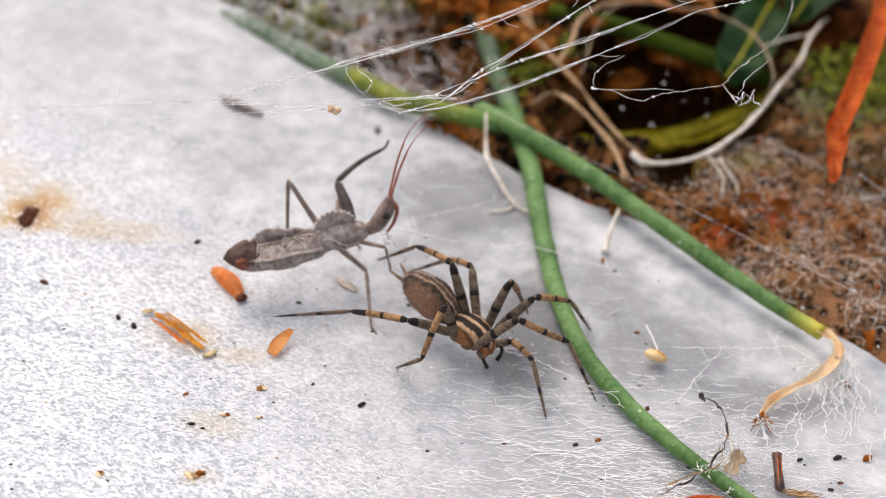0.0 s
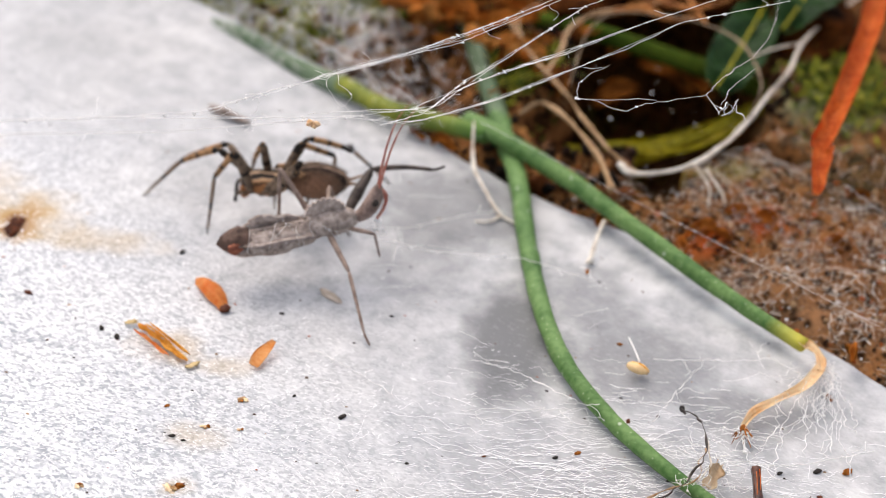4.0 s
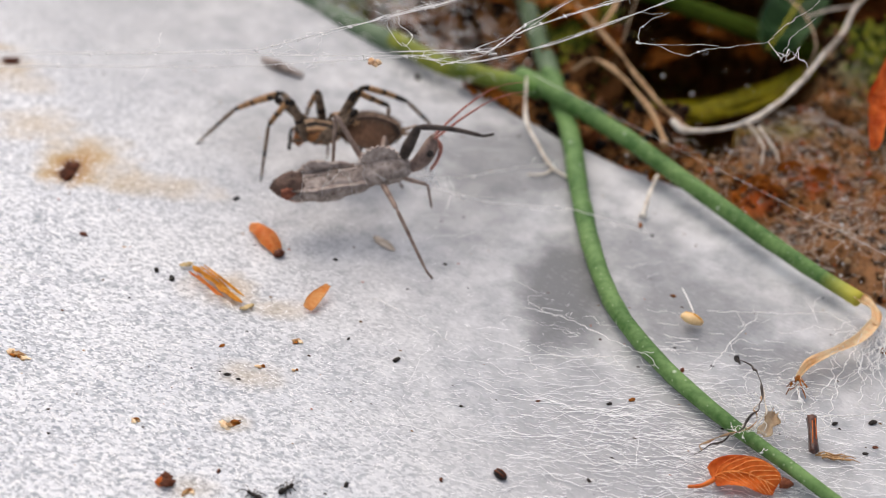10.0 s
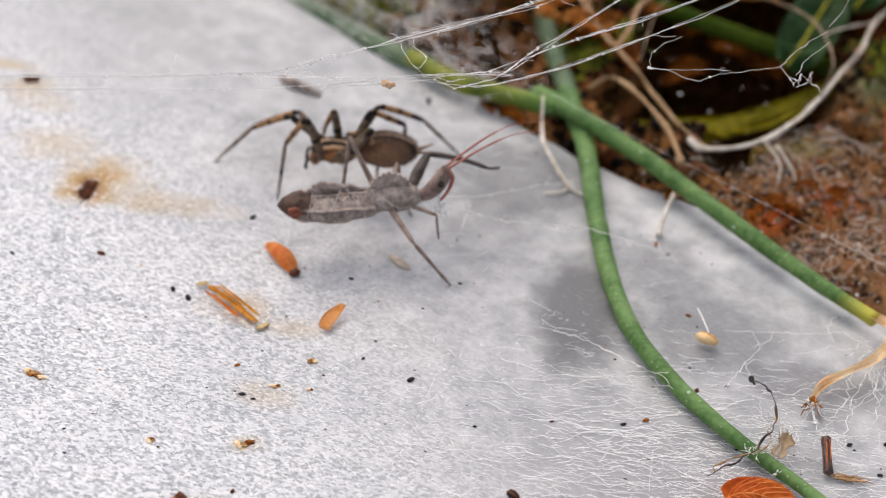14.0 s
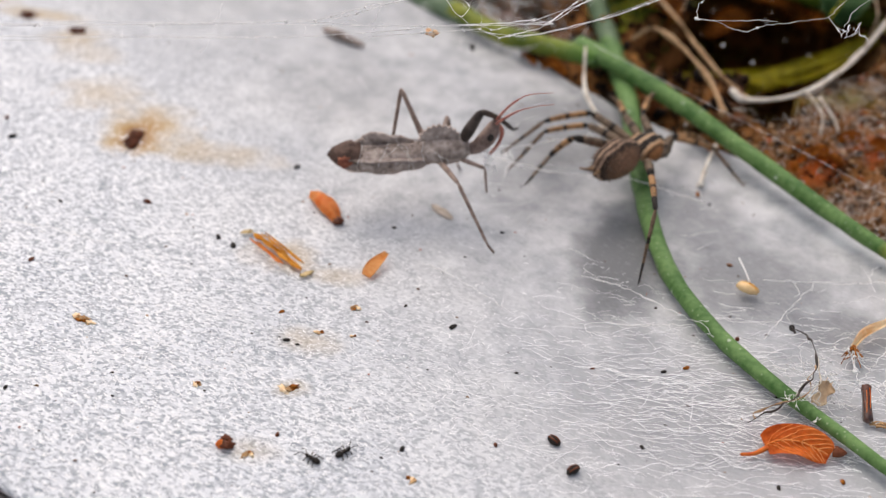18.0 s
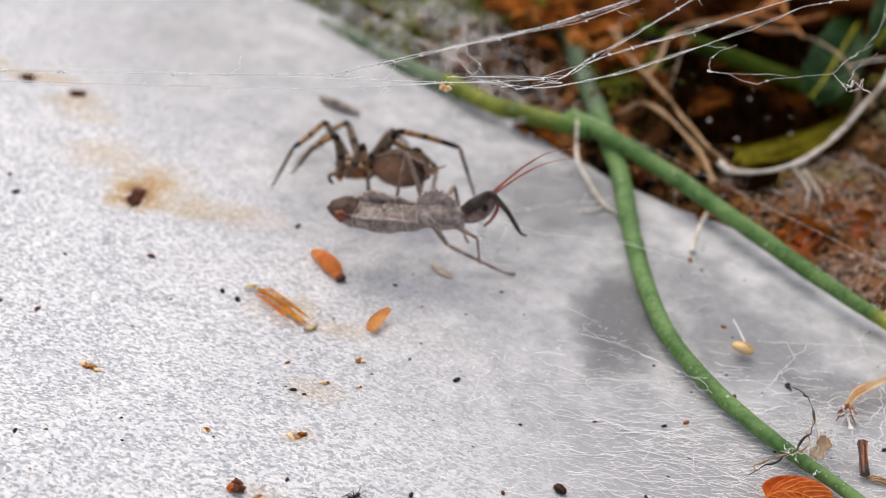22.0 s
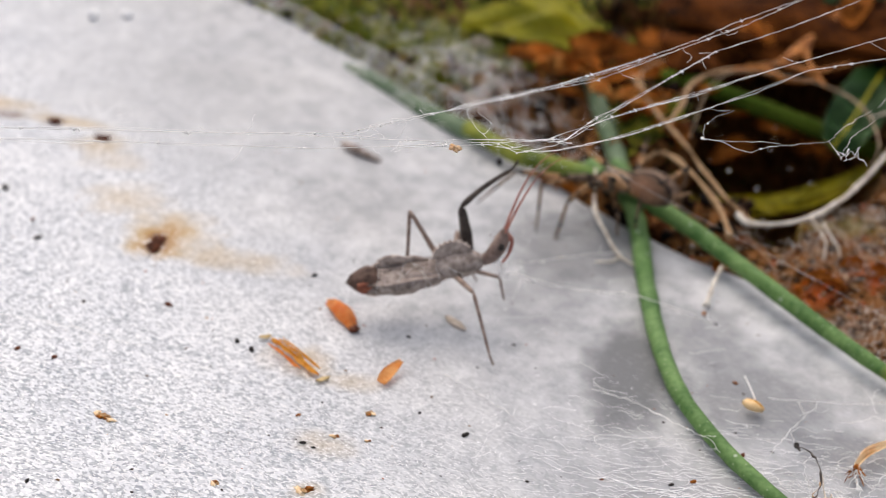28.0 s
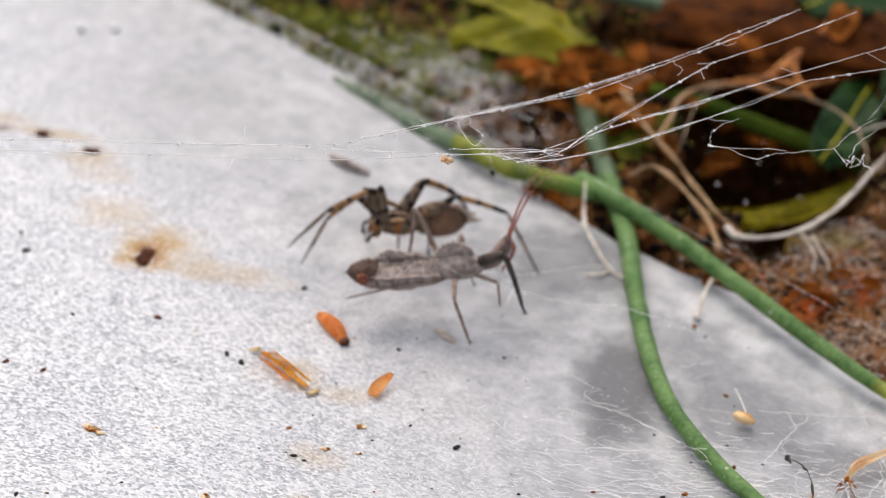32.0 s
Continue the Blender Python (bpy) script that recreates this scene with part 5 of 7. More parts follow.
def hairs(bm, points, length, r, seed):
    rnd = random.Random(seed)
    for p, d in points:
        d = (d + V(rnd.uniform(-0.4, 0.4), rnd.uniform(-0.4, 0.4), rnd.uniform(-0.4, 0.4))).normalized()
        a, b = p, p + d * length * rnd.uniform(0.6, 1.2)
        s = d.cross(V(0.3, 0.5, 0.8)).normalized()
        t = d.cross(s)
        q = [bm.verts.new(a + s * r), bm.verts.new(a - s * r * 0.5 + t * r), bm.verts.new(a - s * r * 0.5 - t * r), bm.verts.new(b)]
        for i, j in ((0, 1), (1, 2), (2, 0)):
            bm.faces.new((q[i], q[j], q[3]))


def build_spider():
    ob = thing("spider", "brown grass spider with banded legs and a striped carapace", "spider")
    bm = bmesh.new()
    blob(bm, (0, 0, 0), (0.38, 0.30, 0.20), 0.06, 4, 1.0, 28, 20,
         shape=lambda q: V(q.x, q.y * (1 - 0.32 * max(0, q.x)), q.z * (1 + 0.15 * max(0, q.x)) if q.z > 0 else q.z * 0.7))
    part("carapace", bm, M_CARAPACE, ob, "dark carapace with pale stripes")
    bm = bmesh.new()
    blob(bm, (-0.80, 0, 0.08), (0.52, 0.265, 0.30), 0.07, 3, 2.0, 32, 24,
         shape=lambda q: V(q.x, q.y * (1 - 0.25 * max(0, -q.x) ** 2 + 0.05 * q.x), q.z))
    rnd = random.Random(4)
    pts = []
    for k in range(420):
        d = V(rnd.gauss(0, 1), rnd.gauss(0, 1), rnd.gauss(0.4, 1)).normalized()
        pts.append((V(-0.80 + d.x * 0.50, d.y * 0.245, 0.08 + d.z * 0.29), (d + V(-0.8, 0, 0)).normalized()))
    abd = part("abdomen", bm, M_ABDOMEN, ob, "grey-brown hairy abdomen with pale dotted rows")
    bm = bmesh.new()
    hairs(bm, pts, 0.085, 0.005, 5)
    tagged(part("hair", bm, M_SP_AB, abd), kind="stuff")
    bm = bmesh.new()
    tube(bm, spline([(-0.36, 0, -0.02), (-0.42, 0, 0.0), (-0.5, 0, 0.03)], 4), 0.07, 10)
    part("waist", bm, M_SP_DARK, ob)
    for s in SIDES:
        bm = bmesh.new()
        tube(bm, spline([(-1.28, 0.05 * s, 0.08), (-1.40, 0.08 * s, 0.10), (-1.54, 0.12 * s, 0.15)], 4), lambda t: 0.035 - 0.024 * t, 8)
        part("spinneret", bm, M_SP, ob)
        bm = bmesh.new()
        blob(bm, (0.31, 0.075 * s, -0.10), (0.085, 0.07, 0.13), 0.08, 4, s, 12, 10)
        part("jaw", bm, M_SP_FACE, ob, "orange-brown jaw")
        bm = bmesh.new()
        tube(bm, spline([(0.28, 0.14 * s, -0.10), (0.39, 0.19 * s, -0.07), (0.45, 0.18 * s, -0.15), (0.45, 0.11 * s, -0.27)], 6), lambda t: 0.032 - 0.012 * t + (0.010 if t > 0.8 else 0), 8)
        part("palp", bm, M_FEMUR, ob)
        for x, y, z, r in ((0.35, 0.045, 0.08, 0.026), (0.325, 0.11, 0.085, 0.022), (0.285, 0.06, 0.135, 0.022), (0.25, 0.13, 0.125, 0.022)):
            bm = bmesh.new()
            blob(bm, (x, y * s, z), (r, r, r), u=10, v=8)
            part("eye", bm, M_SP_DARK, ob)
    legs = {}
    for n, lengths in enumerate(LEG_LENGTHS):
        a, b, c = lengths
        shapes = (("femur", M_FEMUR, limb_mesh(a, 0.06, 0.072, 0.052, 0.02)), ("tibia", M_TIBIA, limb_mesh(b, 0.05, 0.047, 0.036, 0.02)), ("tarsus", M_TARSUS, limb_mesh(c, 0.034, 0.026, 0.011)))
        meshes = []
        for name, m, bm in shapes:
            rnd = random.Random(n)
            hb = bmesh.new()
            hairs(hb, [(V(rnd.uniform(0.1, lengths[len(meshes)] * 0.95), 0, 0), V(0.5, rnd.uniform(-1, 1), rnd.uniform(-1, 1))) for k in range(26)], 0.13, 0.0035, n)
            me, hair = mesh_of(bm, name), mesh_of(hb, "hair")
            me.materials.append(m)
            hair.materials.append(M_SP_AB)
            meshes.append((me, hair))
        for s in SIDES:
            bones = []
            for (name, m, _), (me, hair) in zip(shapes, meshes):
                o = new(name, me)
                o.parent = ob
                fur = tagged(new("hair", hair), kind="stuff")
                fur.parent = o
                bones.append(o)
            legs[s, n] = (lengths, bones)
    return ob, legs


def chain(hip, foot, lengths, up):
    """Joint poses of a limb that arches from hip to foot with equal bends, in the plane of up."""
    way = foot - hip
    far = min(way.length, sum(lengths) * 0.995)
    ex = way.normalized()
    ez = (up - ex * up.dot(ex)).normalized()

    turns = (1.3, 0.7, 0) if len(lengths) == 3 else (1, 0)

    def ends(bend):
        a, p, heads = 0.0, V(0, 0, 0), []
        for k, length in enumerate(lengths):
            heads.append((p.copy(), -a))
            p = p + V(math.cos(a), math.sin(a), 0) * length
            a -= bend * turns[k]
        return p, heads

    lo, hi = 0.0, 2.6 if len(lengths) == 2 else 1.75
    for _ in range(40):
        mid = (lo + hi) / 2
        lo, hi = (mid, hi) if ends(mid)[0].length > far else (lo, mid)
    p, heads = ends(lo)
    tilt = -math.atan2(p.y, p.x)
    out = []
    ct, st = math.cos(tilt), math.sin(tilt)
    for q, a in heads:
        at = hip + ex * (q.x * ct - q.y * st) + ez * (q.x * st + q.y * ct)
        d = ex * math.cos(tilt - a) + ez * math.sin(tilt - a)
        n = ez * math.cos(tilt - a) - ex * math.sin(tilt - a)
        m = Matrix((d, n.cross(d), n)).transposed().to_4x4()
        out.append(Matrix.Translation(at * S) @ m)
    return out


def body_pose(front, back, roll=0.0):
    """The pose of a body whose axis runs from back to front, belly down."""
    d = (Vector(front) - Vector(back)).normalized()
    side = V(0, 0, 1).cross(d).normalized()
    m = Matrix((d, side, d.cross(side))).transposed().to_4x4()
    return Matrix.Translation(Vector(front)) @ m @ Matrix.Rotation(radians(roll), 4, "X")


LEGS = [(s, n) for s in SIDES for n in range(4)]


def hip_of(key):
    s, n = key
    return V(HIPS[n][0], HIPS[n][1] * s, -0.07)


def posture(front, back, joints):
    """A body pose and, for each leg, the ways of its three bones in the body's space. joints: knee, ankle and foot of each leg, left first to fourth, then right."""
    m = body_pose(front, back)
    inv = m.inverted()
    ways = {}
    for key, pts in zip(LEGS, joints):
        line = [hip_of(key)] + [inv @ Vector(p) for p in pts]
        ways[key] = [(b - a).normalized() for a, b in zip(line, line[1:])]
    return m, ways


def between(a, b, k, at=None):
    """A posture on the way from a to b, the body at a place of its own."""
    q = a[0].to_quaternion().slerp(b[0].to_quaternion(), k)
    p = Vector(at) if at else a[0].translation.lerp(b[0].translation, k)
    return Matrix.Translation(p) @ q.to_matrix().to_4x4(), {f: [u.lerp(v, k).normalized() for u, v in zip(a[1][f], b[1][f])] for f in a[1]}


def reaching(a, key, pts):
    """The same posture with one leg moved."""
    inv = a[0].inverted()
    line = [hip_of(key)] + [inv @ Vector(p) for p in pts]
    return a[0], {**a[1], key: [(q - p).normalized() for p, q in zip(line, line[1:])]}


def spider_plan():
    a0 = posture((0.54, 1.98, 0.50), (-0.49, 2.81, 0.64), (
        ((1.35, 2.11, 1.11), (1.91, 2.64, 0.72), (2.30, 2.97, -0.02)),
        ((0.99, 2.11, 1.33), (1.16, 2.66, 0.75), (1.37, 3.13, 0.05)),
        ((0.46, 2.80, 1.03), (0.13, 3.42, 0.69), (-0.44, 3.75, 0.16)),
        ((0.17, 2.35, 1.37), (-0.36, 3.18, 1.02), (-0.94, 3.80, 0.26)),
        ((1.14, 1.59, 1.10), (1.88, 1.74, 0.69), (2.33, 1.23, 0.10)),
        ((1.13, 2.32, 0.15), (1.41, 1.60, 0.41), (1.65, 0.87, 0.01)),
        ((0.13, 1.58, 1.21), (-0.10, 1.14, 0.61), (-0.45, 1.62, 0.02)),
        ((-0.34, 1.42, 1.02), (-1.16, 1.95, 0.67), (-2.25, 2.08, 0.34))))
    b2 = posture((1.28, 6.16, 0.66), (1.02, 4.86, 0.85), (
        ((0.34, 6.05, 0.81), (-0.38, 6.34, 0.44), (-0.74, 5.62, 0.03)),
        ((0.45, 5.74, 1.07), (-0.25, 5.60, 0.66), (-0.51, 5.09, 0.02)),
        ((0.42, 6.64, 0.36), (0.22, 5.90, 0.50), (-0.11, 5.33, -0.02)),
        ((0.69, 6.76, 0.16), (0.53, 5.77, 0.44), (0.50, 4.65, 0.61)),
        ((1.42, 7.19, 0.42), (1.70, 8.00, 0.41), (1.97, 8.81, 0.12)),
        ((1.91, 6.97, 0.30), (2.40, 7.60, 0.08), (2.68, 6.83, 0.36)),
        ((1.90, 5.48, 1.12), (2.40, 6.01, 0.83), (2.74, 6.59, 0.32)),
        ((1.88, 6.67, 0.21), (2.17, 5.74, 0.58), (2.36, 4.75, 0.04))))
    c6 = posture((-2.65, 5.27, 0.70), (-1.26, 5.43, 0.71), (
        ((-3.05, 4.84, 1.47), (-3.43, 5.17, 0.77), (-3.45, 4.66, 0.03)),
        ((-2.04, 5.01, 1.31), (-2.51, 5.52, 0.88), (-2.53, 5.54, 0.02)),
        ((-2.11, 4.75, 1.29), (-1.99, 5.39, 0.86), (-1.98, 5.40, 0.02)),
        ((-2.10, 5.17, 1.56), (-1.63, 5.88, 0.96), (-1.66, 6.32, -0.09)),
        ((-3.39, 6.14, 0.82), (-4.16, 6.12, 0.43), (-4.70, 5.56, -0.02)),
        ((-3.36, 5.20, 1.27), (-4.01, 5.43, 0.83), (-4.55, 5.55, 0.17)),
        ((-2.68, 5.26, 1.42), (-2.89, 5.74, 0.84), (-3.03, 6.29, 0.22)),
        ((-2.01, 5.43, 1.50), (-1.36, 6.05, 0.98), (-0.72, 6.46, 0.13))))
    a16 = posture((0.29, 1.62, 0.50), (-0.96, 2.07, 0.51), (
        ((0.89, 1.79, 1.26), (1.43, 2.35, 0.90), (1.79, 2.43, 0.08)),
        ((0.61, 2.28, 1.23), (0.71, 2.88, 0.68), (0.72, 3.31, -0.06)),
        ((-0.06, 2.30, 1.06), (-0.32, 2.86, 0.58), (-0.62, 3.36, -0.03)),
        ((-0.36, 1.94, 1.26), (-0.98, 2.67, 0.86), (-1.76, 3.25, 0.26)),
        ((0.82, 1.20, 1.21), (1.52, 1.51, 0.84), (2.09, 1.41, 0.14)),
        ((0.70, 2.16, 0.14), (0.84, 1.45, 0.53), (0.63, 0.73, 0.11)),
        ((0.05, 1.08, 1.19), (-0.12, 0.54, 0.66), (-0.51, 0.92, 0.02)),
        ((-0.46, 0.89, 1.01), (-1.22, 1.42, 0.54), (-2.28, 1.50, 0.14))))
    b18 = posture((1.59, 4.83, 0.71), (0.84, 3.74, 0.80), (
        ((1.25, 5.93, 0.58), (1.15, 6.76, 0.34), (1.03, 7.55, -0.06)),
        ((0.71, 5.61, 0.74), (0.00, 5.21, 0.73), (-0.62, 4.91, 0.22)),
        ((0.68, 5.41, 0.63), (0.02, 5.01, 0.67), (-0.47, 4.70, 0.07)),
        ((0.47, 4.40, 1.00), (0.15, 5.02, 0.23), (-0.17, 3.93, 0.34)),
        ((1.51, 5.70, 0.79), (1.64, 6.53, 0.63), (1.81, 7.34, 0.26)),
        ((2.04, 5.64, 0.48), (2.47, 6.27, 0.16), (2.77, 5.50, 0.40)),
        ((2.00, 5.42, 0.60), (2.70, 5.64, 0.35), (3.28, 5.16, -0.03)),
        ((1.67, 3.63, 1.01), (1.74, 2.60, 1.10), (1.65, 2.22, 0.03))))
    c20 = posture((-2.29, 5.39, 0.65), (-1.02, 5.03, 0.79), (
        ((-2.68, 4.77, 1.29), (-3.10, 5.34, 0.81), (-3.43, 4.89, 0.10)),
        ((-2.01, 4.73, 1.29), (-1.94, 5.43, 0.88), (-1.94, 5.46, 0.02)),
        ((-2.35, 5.56, 1.31), (-1.72, 5.46, 0.86), (-1.77, 5.47, 0.02)),
        ((-1.62, 5.11, 1.44), (-1.17, 5.91, 0.94), (-1.01, 6.47, -0.04)),
        ((-2.99, 5.30, 1.18), (-3.64, 5.62, 0.71), (-4.27, 5.26, 0.19)),
        ((-2.61, 6.52, 0.54), (-2.81, 7.18, 0.10), (-3.00, 6.35, 0.22)),
        ((-2.02, 5.39, 1.39), (-2.17, 5.98, 0.91), (-2.31, 6.57, 0.33)),
        ((-1.24, 5.95, 1.00), (-0.50, 6.64, 0.75), (0.36, 7.00, 0.09))))
    c21 = posture((-2.97, 5.14, 0.65), (-1.75, 4.71, 0.93), (
        ((-3.30, 4.78, 1.40), (-3.75, 5.22, 0.81), (-4.13, 5.60, 0.09)),
        ((-2.84, 4.58, 1.40), (-2.78, 4.96, 0.67), (-2.76, 5.36, -0.09)),
        ((-2.54, 5.15, 1.28), (-1.94, 5.41, 0.86), (-1.92, 5.42, 0.02)),
        ((-2.07, 5.37, 1.02), (-1.76, 6.07, 0.32), (-1.71, 4.93, 0.30)),
        ((-3.65, 5.89, 1.01), (-4.03, 5.14, 0.86), (-4.37, 5.20, 0.02)),
        ((-3.31, 6.19, 0.88), (-3.70, 6.69, 0.36), (-4.16, 6.04, 0.04)),
        ((-2.58, 6.09, 0.90), (-2.44, 6.70, 0.43), (-2.34, 7.38, -0.06)),
        ((-2.36, 4.99, 1.50), (-1.37, 5.18, 1.24), (-1.02, 5.40, 0.18))))
    a24 = posture((-0.59, 1.83, 0.50), (-1.75, 2.46, 0.60), (
        ((-0.14, 2.73, 0.68), (0.29, 3.28, 0.18), (0.08, 2.42, 0.02)),
        ((-0.11, 2.49, 1.17), (0.01, 3.15, 0.71), (0.03, 3.58, -0.04)),
        ((-1.03, 2.44, 1.02), (-1.47, 3.00, 0.70), (-1.65, 3.45, 0.01)),
        ((-1.04, 1.93, 1.34), (-1.55, 2.73, 0.91), (-1.87, 3.42, 0.06)),
        ((-0.16, 1.40, 1.23), (0.59, 1.56, 0.85), (0.63, 1.20, 0.02)),
        ((-0.06, 1.08, 0.97), (0.50, 1.51, 0.56), (1.17, 1.41, 0.03)),
        ((-0.86, 1.21, 1.15), (-0.97, 0.61, 0.67), (-1.23, 1.07, 0.02)),
        ((-1.52, 1.16, 0.86), (-2.28, 1.73, 0.43), (-3.37, 1.69, 0.09))))
    d29 = posture((0.89, 7.28, 0.80), (1.65, 6.65, 1.00), (
        ((0.47, 6.49, 1.13), (0.09, 6.89, 0.47), (-0.05, 6.23, -0.13)),
        ((0.83, 7.95, 0.27), (0.98, 7.14, 0.27), (1.00, 6.28, 0.30)),
        ((0.73, 6.43, 1.32), (1.30, 6.70, 0.86), (1.27, 6.69, 0.02)),
        ((1.62, 6.53, 1.30), (2.04, 7.48, 1.16), (2.04, 7.49, 0.02)),
        ((-0.03, 7.53, 0.59), (-0.88, 7.40, 0.64), (-1.49, 7.06, 0.06)),
        ((0.09, 7.65, 0.52), (-0.40, 7.01, 0.69), (-0.37, 6.42, 0.07)),
        ((0.69, 8.12, 0.62), (0.29, 8.79, 0.50), (-0.13, 9.50, 0.37)),
        ((1.26, 8.25, 0.60), (1.34, 9.27, 0.41), (1.43, 10.39, 0.21))))
    e31 = posture((-2.54, 5.51, 0.65), (-1.39, 6.16, 0.47), (
        ((-2.76, 5.16, 1.49), (-2.91, 5.53, 0.73), (-3.05, 5.94, -0.05)),
        ((-3.05, 5.29, 1.34), (-2.46, 5.62, 0.88), (-2.45, 5.63, 0.02)),
        ((-2.14, 4.97, 1.29), (-1.94, 5.59, 0.86), (-1.94, 5.59, 0.02)),
        ((-1.60, 5.67, 1.23), (-0.73, 6.08, 0.83), (-0.07, 5.60, 0.04)),
        ((-2.87, 5.17, 1.42), (-3.59, 4.95, 1.00), (-4.16, 4.78, 0.33)),
        ((-3.13, 5.15, 1.26), (-3.63, 5.35, 0.64), (-3.93, 4.83, 0.02)),
        ((-2.26, 6.37, 1.02), (-1.84, 6.89, 0.62), (-1.57, 7.49, 0.10)),
        ((-2.12, 5.64, 1.46), (-1.65, 6.37, 0.89), (-1.29, 7.01, 0.03))))
    a25 = reaching(a24, (1, 1), ((-0.11, 2.64, 1.06), (0.05, 3.41, 0.86), (0.30, 4.15, 0.49)))
    rows = [(0.0, a0), (1.8, a0)]
    rows += [(1.9, between(a0, b2, 0.28, (1.23, 2.45, 0.6))), (2.0, between(a0, b2, 0.48, (1.69, 3.27, 0.65))), (2.1, between(a0, b2, 0.75, (1.89, 4.05, 0.7))), (2.2, between(a0, b2, 0.95, (1.45, 5.55, 0.75)))]
    rows += [(2.3, b2), (3.3, b2), (3.4, between(b2, c6, 0.2, (0.5, 6.0, 0.85))), (3.5, between(b2, c6, 0.5, (-0.8, 6.0, 0.85))), (3.6, between(b2, c6, 0.8, (-2.0, 5.6, 0.8))), (3.7, c6)]
    rows += [(14.1, c6), (14.2, between(c6, a16, 0.2, (-3.4, 4.7, 1.0))), (14.3, between(c6, a16, 0.5, (-3.2, 3.2, 1.2))), (14.4, between(c6, a16, 0.8, (-1.5, 2.0, 0.8))), (14.5, a16), (17.3, a16)]
    rows += [(17.4, between(a16, b18, 0.2, (0.06, 2.13, 0.65))), (17.5, between(a16, b18, 0.5, (0.96, 3.0, 0.7))), (17.6, between(a16, b18, 0.85, (1.60, 4.43, 0.72))), (17.7, b18), (19.6, b18)]
    rows += [(19.7, between(b18, c20, 0.2, (0.75, 4.88, 0.8))), (19.8, between(b18, c20, 0.5, (-0.66, 5.1, 0.9))), (19.9, between(b18, c20, 0.8, (-2.1, 5.1, 0.8))), (20.0, c20), (20.7, c20), (20.95, c21), (22.1, c21)]
    rows += [(22.5, between(c21, a24, 0.05, (-3.2, 5.1, 0.7))), (22.7, between(c21, a24, 0.2, (-3.96, 5.4, 0.9))), (22.8, between(c21, a24, 0.5, (-3.45, 3.4, 1.1))),
             (22.9, between(c21, a24, 0.8, (-1.8, 2.4, 0.9))), (23.0, a24), (24.4, a24), (24.8, a25)]
    rows += [(26.2, a25), (26.3, between(a25, d29, 0.2, (0.2, 2.6, 0.7))), (26.4, between(a25, d29, 0.45, (0.9, 4.2, 0.85))), (26.5, between(a25, d29, 0.7, (0.9, 6.0, 0.85))), (26.6, d29), (30.2, d29)]
    rows += [(30.3, between(d29, e31, 0.2, (0.4, 7.0, 0.85))), (30.4, between(d29, e31, 0.5, (-0.92, 6.6, 0.85))), (30.5, between(d29, e31, 0.85, (-2.32, 5.6, 0.75))), (30.7, e31), (32.0, e31)]
    return rows


def bones_of(key, ways, lengths):
    """Poses of a leg's bones in the body's space, each turned about its own length by the leg's own plane."""
    p = hip_of(key)
    out = []
    flank = V(-p.y, p.x, 0).normalized()
    for d, length in zip(ways, lengths):
        y = (flank - d * d.dot(flank)).normalized()
        out.append(Matrix.Translation(p * S) @ Matrix((d, y, d.cross(y))).transposed().to_4x4())
        p = p + d * length
    return out


def walk_spider(ob, legs):
    rows = spider_plan()
    walk(ob, [(t, Matrix.Translation(m.translation * S) @ m.to_3x3().to_4x4()) for t, (m, _) in rows])
    for key, (lengths, bones) in legs.items():
        made = [(t, bones_of(key, ways[key], lengths)) for t, (_, ways) in rows]
        for k, bone in enumerate(bones):
            walk(bone, [(t, c[k]) for t, c in made])


# ---- the bug ----
BUG_HIPS = {"front": (-0.22, 0.12, -0.02), "mid": (-0.50, 0.16, -0.05), "hind": (-0.64, 0.18, -0.06)}
BUG_LENGTHS = {"front": (0.92, 0.94), "mid": (0.74, 0.98), "hind": (1.0, 1.2)}


